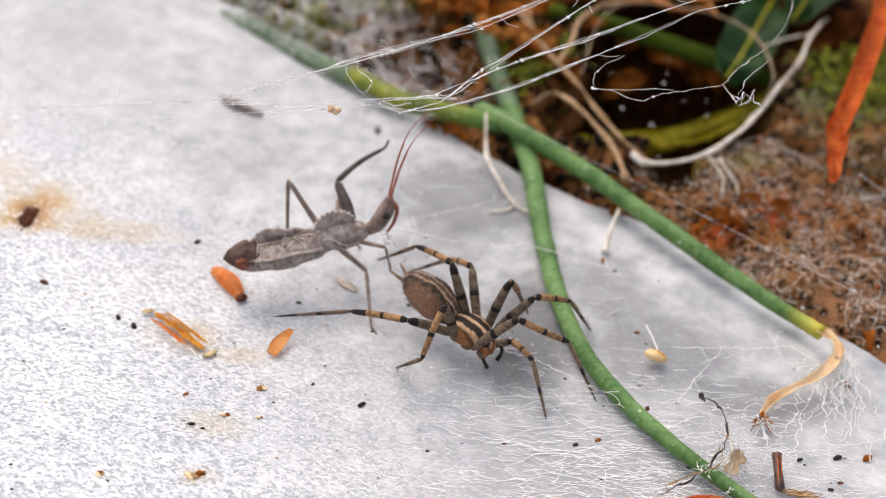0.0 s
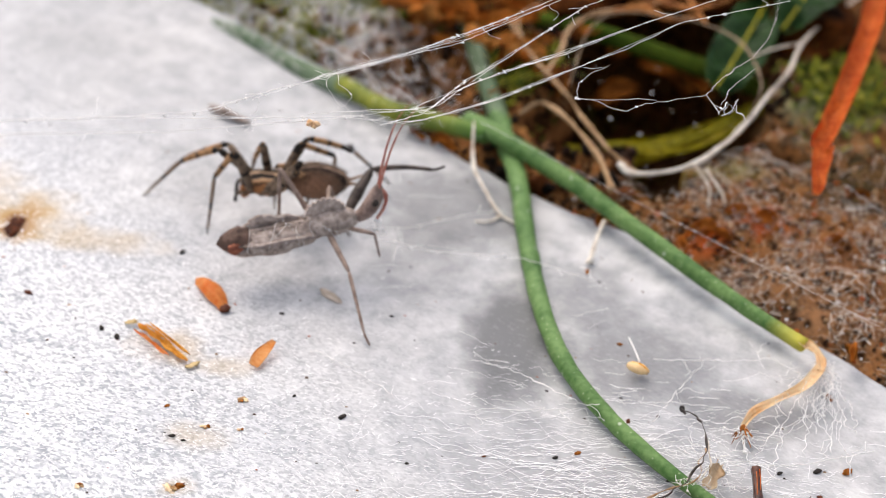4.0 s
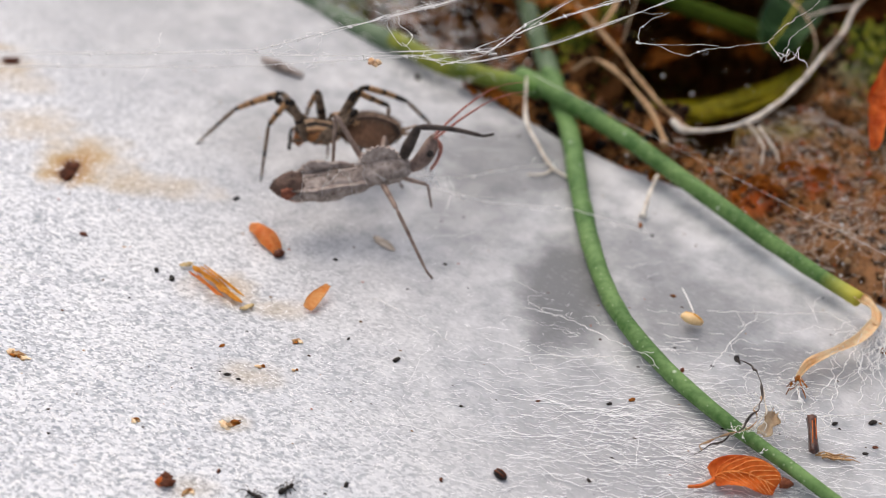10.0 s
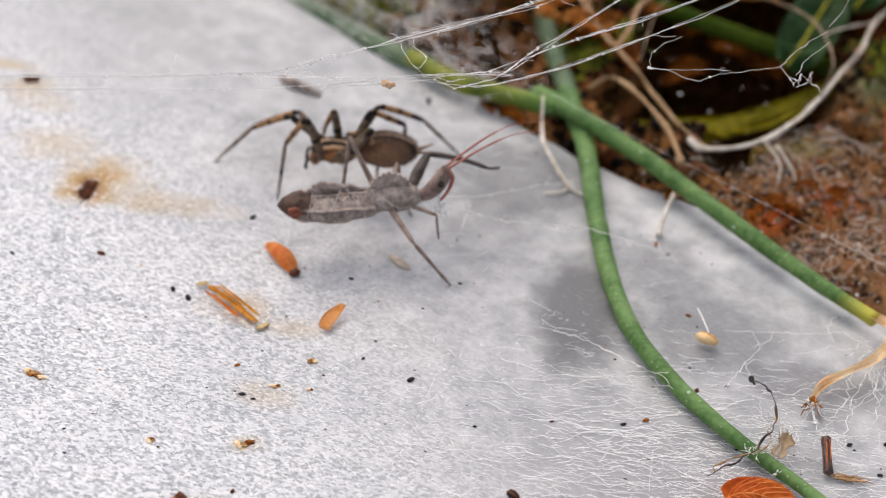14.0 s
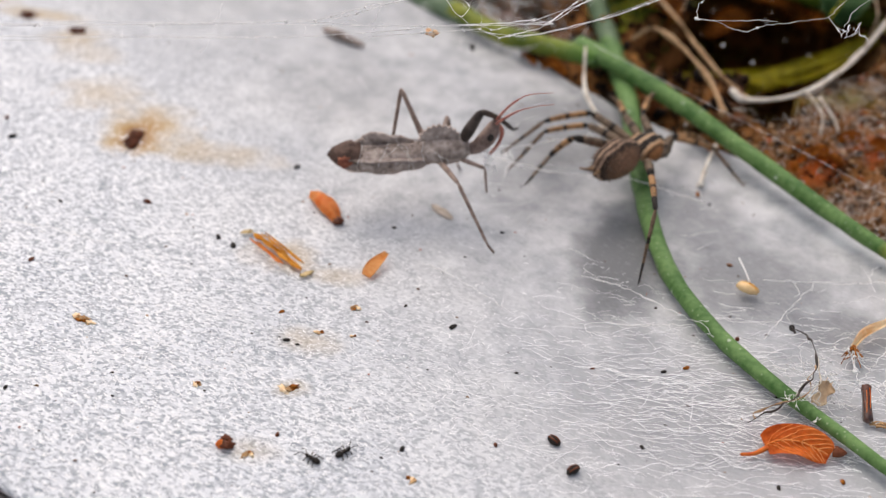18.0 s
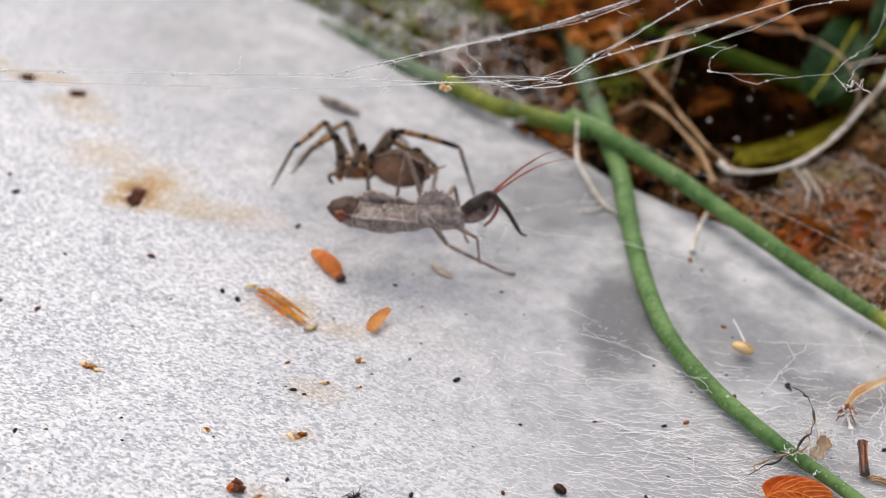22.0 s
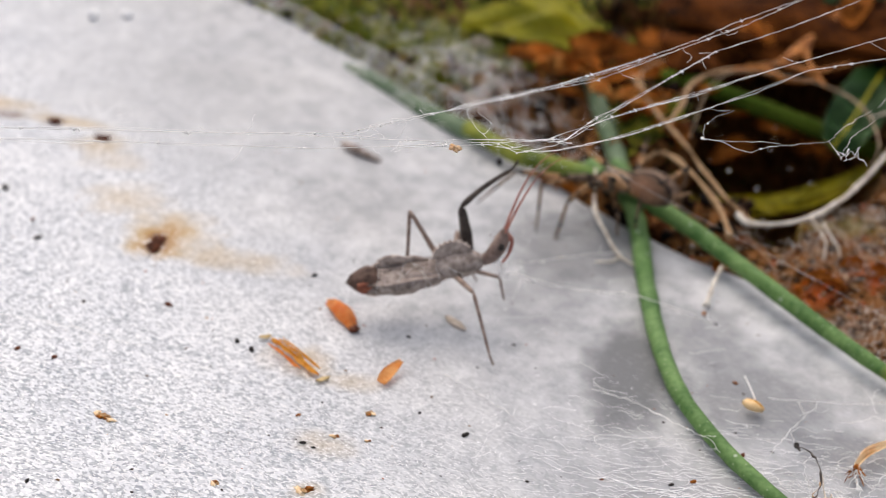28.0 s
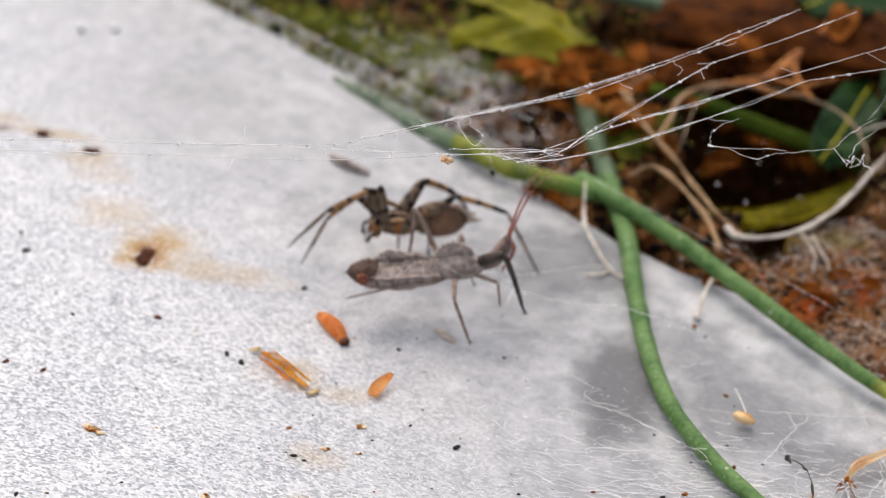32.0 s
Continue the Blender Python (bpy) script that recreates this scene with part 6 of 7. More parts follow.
def build_bug():
    ob = thing("wheel_bug", "grey-brown wheel bug standing over the web with a toothed crest", "insect")
    bm = bmesh.new()
    blob(bm, (-1.28, 0, -0.04), (0.76, 0.27, 0.26), 0.14, 4, 3.0, 36, 24,
         shape=lambda q: V(q.x, q.y * (1 - 0.15 * q.x), q.z * (1.0 if q.z < 0 else 0.6) * (1 - 0.2 * q.x)))
    body = part("abdomen", bm, M_BUG, ob, "grey-brown abdomen")
    for s in SIDES:
        bm = bmesh.new()
        line = spline([(-0.72, 0.20 * s, 0.02), (-1.1, 0.27 * s, 0.05), (-1.5, 0.27 * s, 0.04), (-1.80, 0.20 * s, 0.03), (-2.0, 0.08 * s, 0.02)], 8)
        tube(bm, line, lambda t: 0.05 - 0.02 * t, 8, flat=0.4, rough=1.3)
        part("flank_edge", bm, M_BUG_WING, body)
    for s in SIDES:
        bm = bmesh.new()
        rows = []
        for i in range(22):
            t = i / 21
            x = -0.52 - 1.48 * t
            half = (0.29 + 0.03 * math.sin(t * 31)) * (1 - 0.25 * t) * min(1, 0.35 + 2 * t) * (1 if t < 0.9 else 1 - (t - 0.9) * 5)
            row = []
            for j in range(9):
                u = j / 8
                y = (-0.03 * s + half * u) * s
                z = 0.155 - 0.16 * u * u + 0.03 * math.sin(t * 16 + u * 3) * u + 0.03 * noise.noise(V(t * 14, u * 3, s)) + 0.012 * noise.noise(V(t * 31, u * 8, s)) - 0.05 * t
                row.append(bm.verts.new((x, y, z + (0.012 if s > 0 else 0))))
            rows.append(row)
        for r1, r2 in zip(rows, rows[1:]):
            for j in range(8):
                bm.faces.new((r1[j], r1[j + 1], r2[j + 1], r2[j]))
        geo = bmesh.ops.extrude_face_region(bm, geom=bm.faces[:])
        for v in (g for g in geo["geom"] if isinstance(g, bmesh.types.BMVert)):
            v.co.z -= 0.015
        bmesh.ops.recalc_face_normals(bm, faces=bm.faces)
        wing = part("wing", bm, M_BUG_WING, ob, "folded grey-brown veined wing")
        for k in range(3):
            bm = bmesh.new()
            y0, y1 = 0.05 + 0.07 * k, 0.02 + 0.06 * k
            tube(bm, spline([(-0.6, y0 * s, 0.17 - 0.02 * k), (-1.1, (y0 + 0.02) * s, 0.16 - 0.03 * k), (-1.75, y1 * s, 0.11 - 0.03 * k)], 8), 0.0045, 6)
            part("vein", bm, M_BUG_WING, wing)
    for x, y, z, size, tilt in ((-1.42, 0.16, 0.14, (0.24, 0.06, 0.19), 0.45), (-1.12, 0.18, 0.10, (0.26, 0.06, 0.14), 0.5), (-1.62, 0.13, 0.08, (0.16, 0.06, 0.12), 0.4)):
        bm = bmesh.new()
        blob(bm, (x, y, z), size, 0.22, 3, x, 20, 14, turn=Euler((tilt, 0.15, 0)).to_matrix())
        part("flank_lobe", bm, M_BUG, ob, "upturned grey-brown flank lobe")
    bm = bmesh.new()
    blob(bm, (-1.86, 0, -0.01), (0.28, 0.23, 0.19), 0.2, 5, 1.3, 20, 14, shape=lambda q: V(q.x, q.y * (1 + 0.3 * q.x), q.z * (1 + 0.3 * q.x)))
    tail = part("tail_tip", bm, M_TAIL, ob, "dark brown tail tip with a rusty spot")
    for s in SIDES:
        bm = bmesh.new()
        blob(bm, (-1.88, 0.185 * s, -0.02), (0.13, 0.07, 0.10), 0.3, 4, s, 12, 10)
        part("spot", bm, M_RUSTY, tail, "rusty-red spot")
    bm = bmesh.new()
    blob(bm, (-0.40, 0, 0.06), (0.40, 0.25, 0.21), 0.08, 4, 6.0, 24, 18, shape=lambda q: V(q.x, q.y * (1 - 0.35 * max(0, q.x)), q.z))
    thorax = part("thorax", bm, M_BUG, ob)
    bm = bmesh.new()
    n = 44
    rim = []
    for k in range(n + 1):
        a = math.pi * k / n
        r = 0.25 * (1 + 0.11 * (1 if (k // 2) % 2 else 0))
        rim.append((-0.50 + 1.15 * r * math.cos(a), 0.22 + r * math.sin(a)))
    for s in SIDES:
        pts = [bm.verts.new((x, 0.022 * s, z)) for x, z in rim]
        bm.faces.new(pts if s < 0 else pts[::-1])
    vs = list(bm.verts)
    for k in range(n):
        bm.faces.new((vs[k], vs[k + 1], vs[n + 1 + k + 1], vs[n + 1 + k]))
    part("crest", bm, M_BUG, thorax, "toothed semicircular grey crest", smooth=False)
    bm = bmesh.new()
    tube(bm, spline([(-0.05, 0, 0.05), (0.10, 0, 0.12), (0.22, 0, 0.26), (0.30, 0, 0.44), (0.33, 0, 0.56)], 6), lambda t: 0.085 + 0.05 * math.sin(t * 3.4) - 0.03 * t, 12, rough=0.3)
    head = part("head", bm, M_BUG_HEAD, ob, "narrow dark head")
    feelers = {}
    for s in SIDES:
        bm = bmesh.new()
        blob(bm, (0.24, 0.11 * s, 0.32), (0.055, 0.05, 0.06), u=12, v=10)
        part("eye", bm, M_BUG_DARK, head)
        bm = bmesh.new()
        tube(bm, spline([(0, 0, 0), (0.3, 0.01 * s, 0.015), (0.62, 0.015 * s, 0.02), (0.92, 0.01 * s, 0)], 6), lambda t: 0.021 - 0.008 * t, 8)
        ant = part("antenna", bm, M_FEELER, ob, "thin reddish antenna")
        bm = bmesh.new()
        tube(bm, spline([(0.92, 0.01 * s, 0), (1.12, 0.01 * s, -0.04), (1.35, -0.01 * s, -0.14), (1.55, -0.03 * s, -0.28)], 8), lambda t: 0.009 - 0.006 * t, 6)
        part("antenna_tip", bm, M_FEELER, ant)
        feelers[s] = ant
    bm = bmesh.new()
    tube(bm, spline([(0.34, 0, 0.50), (0.42, 0, 0.34), (0.36, 0, 0.12), (0.24, 0, -0.05)], 6), lambda t: 0.04 - 0.02 * t, 8)
    part("beak", bm, M_FEELER, head)
    bm = bmesh.new()
    rn = random.Random(3)
    for k in range(14):
        p = V(0.22 + rn.gauss(0, 0.04), -0.14 + rn.gauss(0, 0.03), rn.uniform(-0.30, 0.12))
        q = p + V(rn.gauss(0, 0.06), rn.gauss(0, 0.04), rn.uniform(-0.16, 0.02))
        tube(bm, spline([p, (p + q) / 2 + V(rn.gauss(0, 0.03), rn.gauss(0, 0.03), 0), q], 4), lambda t: 0.012 * (1 - 0.6 * t), 5)
    part("silk_wad", bm, M_SILK, ob, "white wad of silk stuck to the bug")
    rn = random.Random(8)
    bm = bmesh.new()
    for k in range(8):
        x, a0, a1 = rn.uniform(-1.8, -0.3), rn.uniform(-1.6, 0), rn.uniform(1.2, 3.0)
        dx = rn.uniform(-0.9, 0.9)
        pts = [V(max(-1.95, min(0.0, x + dx * j / 6)), -0.285 * math.cos(a0 + (a1 - a0) * j / 6), 0.03 + (0.15 if math.sin(a0 + (a1 - a0) * j / 6) > 0 else 0.29) * math.sin(a0 + (a1 - a0) * j / 6)) for j in range(7)]
        tube(bm, spline([p + V(rn.gauss(0, 0.02), rn.gauss(0, 0.01), rn.uniform(0, 0.012)) for p in pts], 4), 0.0024, 5)
    part("silk_wrap", bm, M_SILK, ob, "fine white silk wound round the bug")
    legs = {}
    for name, (x, y, z) in BUG_HIPS.items():
        a, b = BUG_LENGTHS[name]
        if name == "front":
            f, t = limb_mesh(a, 0.065, 0.095, 0.06, 0.02), limb_mesh(b, 0.05, 0.04, 0.03, 0.05)
            mats = (M_BUG_DARK, M_BUG_DARK)
        else:
            f, t = limb_mesh(a, 0.05, 0.04, 0.032), limb_mesh(b, 0.032, 0.026, 0.022)
            mats = (M_BUG_LEG, M_BUG_LEG)
        tube(t, spline([(b - 0.01, 0, 0), (b + 0.06, 0, 0.02), (b + 0.16, 0, 0.07)], 4), 0.02, 6)
        ms = []
        for bm, m, nm in ((f, mats[0], "femur"), (t, mats[1], "tibia")):
            me = mesh_of(bm, nm)
            me.materials.append(m)
            ms.append(me)
        for s in SIDES:
            bones, size = [], (a, b)
            use = ms
            if s < 0 and name != "mid":
                size = (0.62, 0.94) if name == "hind" else (0.42, 0.5)
                use = []
                for nm, length, r in (("femur", size[0], 0.034), ("tibia", size[1], 0.02)):
                    me = mesh_of(limb_mesh(length, r, r, r * 0.7), nm)
                    me.materials.append(M_BUG_LEG)
                    use.append(me)
            for me, nm in zip(use, ("femur", "tibia")):
                o = new(nm, me)
                o.parent = ob
                bones.append(o)
            legs[name, s] = (V(x, y * s, z), size, bones)
    return ob, legs, feelers


def bug_plan():
    """Seconds, tail, neck, knee and tip of the raised left foreleg, knee and foot of the right middle leg, the way of the antennae."""
    return [
        (0.0, (-2.95, 2.87, 0.73), (-1.05, 3.44, 1.00), (-1.65, 4.27, 1.29), (-1.02, 4.92, 1.55), (-1.07, 3.42, 0.32), (-0.89, 2.50, 0.02), (0.27, -0.04, 0.96)),
        (0.7, (-2.95, 2.87, 0.73), (-1.05, 3.44, 1.00), (-1.65, 4.27, 1.29), (-1.02, 4.92, 1.55), (-1.07, 3.42, 0.32), (-0.89, 2.50, 0.02), (0.27, -0.04, 0.96)),
        (1.6, (-3.07, 3.06, 0.88), (-0.97, 3.58, 1.00), (-0.69, 3.42, 1.69), (0.17, 3.64, 1.37), (-1.31, 3.64, 0.27), (-0.81, 2.83, 0.03), (-0.24, 0.02, 0.97)),
        (2.4, (-3.04, 3.39, 0.78), (-0.97, 3.99, 1.00), (-0.93, 4.21, 1.82), (-0.06, 4.40, 2.10), (-1.14, 3.04, 1.09), (-0.82, 2.55, 0.31), (-0.12, 0.52, 0.84)),
        (4.5, (-3.07, 3.49, 0.71), (-1.05, 4.12, 1.00), (-1.00, 5.00, 1.23), (-0.06, 5.00, 1.25), (-1.08, 3.28, 0.56), (-0.75, 2.46, 0.14), (0.41, -0.04, 0.91)),
        (6.0, (-3.07, 3.49, 0.71), (-1.05, 4.12, 1.00), (-1.00, 5.00, 1.23), (-0.06, 5.00, 1.25), (-1.08, 3.28, 0.56), (-0.75, 2.46, 0.14), (0.41, -0.04, 0.91)),
        (9.5, (-3.12, 3.47, 0.73), (-1.03, 4.06, 1.00), (-1.03, 3.83, 1.79), (-0.09, 3.88, 1.75), (-1.18, 3.09, 0.93), (-0.69, 2.67, 0.20), (0.76, -0.04, 0.65)),
        (13.0, (-3.09, 3.27, 0.91), (-1.09, 3.74, 1.00), (-1.14, 4.67, 1.21), (-0.21, 4.62, 1.11), (-1.11, 2.88, 0.78), (-0.54, 3.04, -0.00), (0.84, 0.14, 0.52)),
        (14.2, (-3.09, 3.27, 0.91), (-1.09, 3.74, 1.00), (-1.14, 4.67, 1.21), (-0.21, 4.62, 1.11), (-1.11, 2.88, 0.78), (-0.54, 3.04, -0.00), (0.84, 0.14, 0.52)),
        (14.6, (-2.94, 2.66, 0.85), (-1.01, 3.16, 1.00), (-1.36, 4.06, 1.34), (-0.71, 3.58, 1.82), (-1.01, 2.31, 1.06), (-0.67, 2.69, 0.23), (0.16, -0.16, 0.96)),
        (16.3, (-2.94, 2.66, 0.85), (-1.01, 3.16, 1.00), (-1.36, 4.06, 1.34), (-0.71, 3.58, 1.82), (-1.01, 2.31, 1.06), (-0.67, 2.69, 0.23), (0.16, -0.16, 0.96)),
        (17.0, (-2.94, 2.66, 0.85), (-1.01, 3.16, 1.00), (-1.09, 4.03, 1.36), (-0.46, 3.39, 1.64), (-1.01, 2.31, 1.06), (-0.67, 2.69, 0.23), (0.24, -0.22, 0.93)),
        (17.3, (-2.94, 2.66, 0.85), (-1.01, 3.16, 1.00), (-1.05, 4.08, 1.22), (-0.44, 3.43, 1.54), (-1.01, 2.31, 1.06), (-0.67, 2.69, 0.23), (0.22, -0.3, 0.90)),
        (17.7, (-3.01, 3.22, 0.95), (-0.98, 3.66, 1.00), (-0.89, 3.51, 1.81), (-0.44, 4.08, 1.22), (-1.09, 2.75, 1.04), (-0.57, 2.39, 0.29), (0.19, -0.66, 0.72)),
        (19.6, (-3.01, 3.22, 0.95), (-0.98, 3.66, 1.00), (-0.89, 3.51, 1.81), (-0.44, 4.08, 1.22), (-1.09, 2.75, 1.04), (-0.57, 2.39, 0.29), (0.19, -0.66, 0.72)),
        (20.2, (-2.94, 2.73, 1.15), (-1.05, 3.30, 1.00), (-0.89, 4.04, 1.46), (-0.45, 3.23, 1.64), (-1.07, 2.40, 0.93), (-0.53, 2.80, 0.21), (0.23, -0.27, 0.93)),
        (21.2, (-2.94, 2.73, 1.15), (-1.05, 3.30, 1.00), (-0.89, 4.04, 1.46), (-0.45, 3.23, 1.64), (-1.07, 2.40, 0.93), (-0.53, 2.80, 0.21), (0.23, -0.27, 0.93)),
        (21.5, (-3.01, 3.39, 0.92), (-1.03, 3.39, 1.00), (-0.75, 3.17, 1.67), (-0.24, 3.41, 0.91), (-1.32, 3.66, 0.36), (-0.40, 3.57, 0.06), (0.62, -0.18, 0.76)),
        (22.6, (-3.01, 3.39, 0.92), (-1.03, 3.39, 1.00), (-0.75, 3.17, 1.67), (-0.24, 3.41, 0.91), (-1.32, 3.66, 0.36), (-0.40, 3.57, 0.06), (0.62, -0.18, 0.76)),
        (23.1, (-2.86, 2.14, 0.96), (-1.16, 3.16, 1.00), (-1.47, 3.83, 1.59), (-0.68, 4.34, 1.53), (-1.35, 2.06, 1.10), (-1.13, 2.54, 0.27), (-0.07, -0.02, 1.00)),
        (24.0, (-2.86, 2.63, 0.71), (-1.10, 3.50, 1.00), (-1.77, 4.25, 1.28), (-1.30, 5.04, 1.45), (-1.27, 2.44, 1.01), (-1.01, 2.78, 0.13), (-0.12, -0.21, 0.97)),
        (24.5, (-2.85, 2.73, 0.77), (-1.01, 3.44, 1.00), (-1.85, 3.99, 1.42), (-1.61, 4.90, 1.41), (-1.20, 2.42, 1.00), (-0.93, 2.78, 0.14), (-0.06, -0.18, 0.98)),
        (25.0, (-2.84, 2.83, 0.83), (-0.91, 3.39, 1.00), (-1.65, 4.18, 1.23), (-1.26, 5.00, 1.01), (-1.14, 2.40, 1.00), (-0.84, 2.78, 0.15), (0.0, -0.14, 0.99)),
        (25.5, (-2.83, 2.93, 0.90), (-0.82, 3.33, 1.00), (-0.98, 2.89, 1.73), (-0.65, 3.17, 0.89), (-1.08, 2.37, 0.99), (-0.76, 2.78, 0.16), (0.06, -0.11, 0.99)),
        (26.6, (-2.83, 2.93, 0.90), (-0.82, 3.33, 1.00), (-0.98, 2.89, 1.73), (-0.65, 3.17, 0.89), (-1.08, 2.37, 0.99), (-0.76, 2.78, 0.16), (0.06, -0.11, 0.99)),
        (28.0, (-2.94, 3.18, 0.67), (-1.01, 3.73, 1.00), (-1.49, 3.91, 1.82), (-0.82, 4.25, 2.39), (-1.09, 2.81, 1.04), (-0.72, 2.47, 0.20), (0.43, 0.04, 0.90)),
        (29.0, (-2.99, 3.52, 0.96), (-0.95, 3.90, 1.00), (-0.91, 4.79, 1.31), (-0.40, 4.00, 1.35), (-1.06, 3.65, 0.29), (-0.42, 2.93, 0.11), (0.32, -0.09, 0.94)),
        (30.0, (-2.98, 3.71, 0.82), (-0.99, 4.15, 1.00), (-1.08, 5.09, 1.22), (-0.45, 4.40, 1.21), (-1.24, 3.98, 0.20), (-0.85, 3.11, -0.01), (0.36, -0.12, 0.92)),
        (31.0, (-3.01, 3.60, 0.51), (-1.06, 4.26, 1.00), (-0.73, 4.21, 1.65), (0.16, 4.32, 1.38), (-1.36, 3.79, 0.12), (-0.91, 2.93, 0.04), (-0.07, -0.21, 0.97)),
        (32.0, (-2.97, 3.55, 0.83), (-0.89, 4.00, 1.00), (-0.62, 3.57, 1.54), (-0.24, 3.53, 0.68), (-1.26, 3.01, 0.98), (-0.98, 3.31, 0.09), (0.27, -0.06, 0.96)),
    ]


def pointed(at, way, up):
    """A pose whose x axis runs along way."""
    d = Vector(way).normalized()
    y = Vector(up).cross(d).normalized()
    return Matrix.Translation(Vector(at) * S) @ Matrix((d, y, d.cross(y))).transposed().to_4x4()


def walk_bug(ob, legs, feelers):
    body, made, felt = [], {k: [] for k in legs}, {s: [] for s in SIDES}
    plan, fine = bug_plan(), []
    for a, b in zip(plan, plan[1:]):
        for k in (0.0, 0.25, 0.5, 0.75) if a[1:] != b[1:] else (0.0,):
            fine.append((a[0] + (b[0] - a[0]) * k,) + tuple(Vector(p).lerp(Vector(q), k) for p, q in zip(a[1:], b[1:])))
    for t, tail, neck, knee, tip, mid_knee, foot, way in fine + [plan[-1]]:
        m = body_pose(neck, tail)
        inv = m.inverted()
        body.append((t, Matrix.Translation(m.translation * S) @ m.to_3x3().to_4x4()))
        low = t >= 28.5
        aims = {("front", -1): (V(0.22, -0.20, -0.60), V(1, -0.5, 0.3)), ("mid", 1): (V(-0.1, 0.95, -0.85), V(0, 0.6, 1)),
                ("hind", 1): (V(-1.22, 0.36, -0.40), V(0.0, 0.25, 1)), ("hind", -1): (V(-2.28, -0.34, -0.28) if low else V(-2.05, -0.10, -0.02), V(0, -0.3, 0.6) if low else V(0, 1, 0.1))}
        seen = {("front", 1): (knee, tip), ("mid", -1): (mid_knee, foot)}
        for key, (hip, lengths, bones) in legs.items():
            if key in seen:
                a, b = (inv @ Vector(p) for p in seen[key])
                joint = hip + (a - hip).normalized() * lengths[0]
                made[key].append((t, [pointed(hip, a - hip, (0.2, 1, 0.3)), pointed(joint, b - a, (0.2, 1, 0.3))]))
            else:
                aim, bend = aims[key]
                made[key].append((t, chain(hip, aim, lengths, bend)))
        for s in SIDES:
            felt[s].append((t, pointed(V(0.32, 0.04 * s, 0.52), Vector(way) + V(0.05, 0.06 * s, 0.02 * s), (-1, 0.1, 0.3))))
    walk(ob, body)
    for key, (hip, lengths, bones) in legs.items():
        for k, bone in enumerate(bones):
            walk(bone, [(t, c[k]) for t, c in made[key]])
    for s in SIDES:
        walk(feelers[s], felt[s])


SPIDER, SPIDER_LEGS = build_spider()
BUG, BUG_LEGS, BUG_FEELERS = build_bug()


# ---- silk ----
def thread(bm, pts, r, rnd, amp=0.02, n=10, beads=0.0):
    """A silk thread through the points, a little crooked, with beads of dust on it."""
    line = spline(pts, n)
    ph = rnd.uniform(0, 90)
    line = [p + V(noise.noise(p * 3 + V(ph, 0, 0)), noise.noise(p * 3 + V(0, ph, 0)), noise.noise(p * 3 + V(0, 0, ph))) * amp for p in line]
    fat = (lambda t: r * (0.55 + 1.1 * abs(noise.noise(V(t * len(line) * 0.35, ph, 2)))))
    tube(bm, line, fat, 5)
    length = sum((b - a).length for a, b in zip(line, line[1:]))
    for _ in range(int(length * beads)):
        p = rnd.choice(line)
        s = max(r, 0.004) * rnd.choice((1.0, 1.2, 1.6, 2.2))
        for j in range(2):
            q = p + V(rnd.gauss(0, s), rnd.gauss(0, s), rnd.gauss(0, s)) * (0.9 * j)
            blob(bm, q, (s * rnd.uniform(0.8, 2.2), s * rnd.uniform(0.5, 1.0), s * rnd.uniform(0.5, 1.0)), 1.0, 2.2, rnd.random() * 9, 6, 5, turn=Euler((0, rnd.uniform(-0.6, 0.6), rnd.uniform(0, 3))).to_matrix())


def chip(bm, p, s, rnd):
    """A star-like fleck of silk and dust: a few short spikes about one place."""
    for _ in range(3):
        d = V(rnd.gauss(0, 1), rnd.gauss(0, 1), rnd.gauss(0, 0.6)).normalized() * s
        q = p + V(rnd.gauss(0, s), rnd.gauss(0, s), 0) * 0.3
        tube(bm, [q - d * rnd.uniform(0.5, 1.4), q, q + d * rnd.uniform(0.4, 1.5)], lambda t: s * 0.5 * (1 - abs(2 * t - 1)) + 0.0015, 5)


def strand(bm, pts, r, rnd, flecks=2.4, kink=0.006):
    """A taut thread: straight from point to point, with small kinks, thicker stretches and flecks."""
    pts = [Vector(p) for p in pts]
    line = []
    for a, b in zip(pts, pts[1:]):
        m = max(3, int((b - a).length / 0.07))
        line += [a.lerp(b, k / m) for k in range(m)]
    line.append(pts[-1])
    line = [p + V(rnd.gauss(0, kink), rnd.gauss(0, kink), 0) if 0 < k < len(line) - 1 else p for k, p in enumerate(line)]
    ph = rnd.uniform(0, 90)
    tube(bm, line, lambda t: r * (0.6 + 1.3 * max(0.0, noise.noise(V(t * len(line) * 0.22, ph, 2)))), 5)
    for _ in range(max(1, int(len(line) * 0.07 * flecks))):
        chip(bm, rnd.choice(line), r * rnd.choice((1.8, 2.4, 3.2, 4.6)), rnd)
    return line


def curl(bm, p, way, length, r, rnd):
    """A short crinkled thread end that hangs off a strand."""
    pts, d = [Vector(p)], Vector(way).normalized()
    m = max(4, int(length / 0.05))
    for _ in range(m):
        d = (d + V(rnd.gauss(0, 0.45), rnd.gauss(0, 0.45), rnd.gauss(0, 0.1))).normalized()
        pts.append(pts[-1] + d * length / m)
    tube(bm, pts, r, 5)
    chip(bm, pts[-1], r * 2.2, rnd)


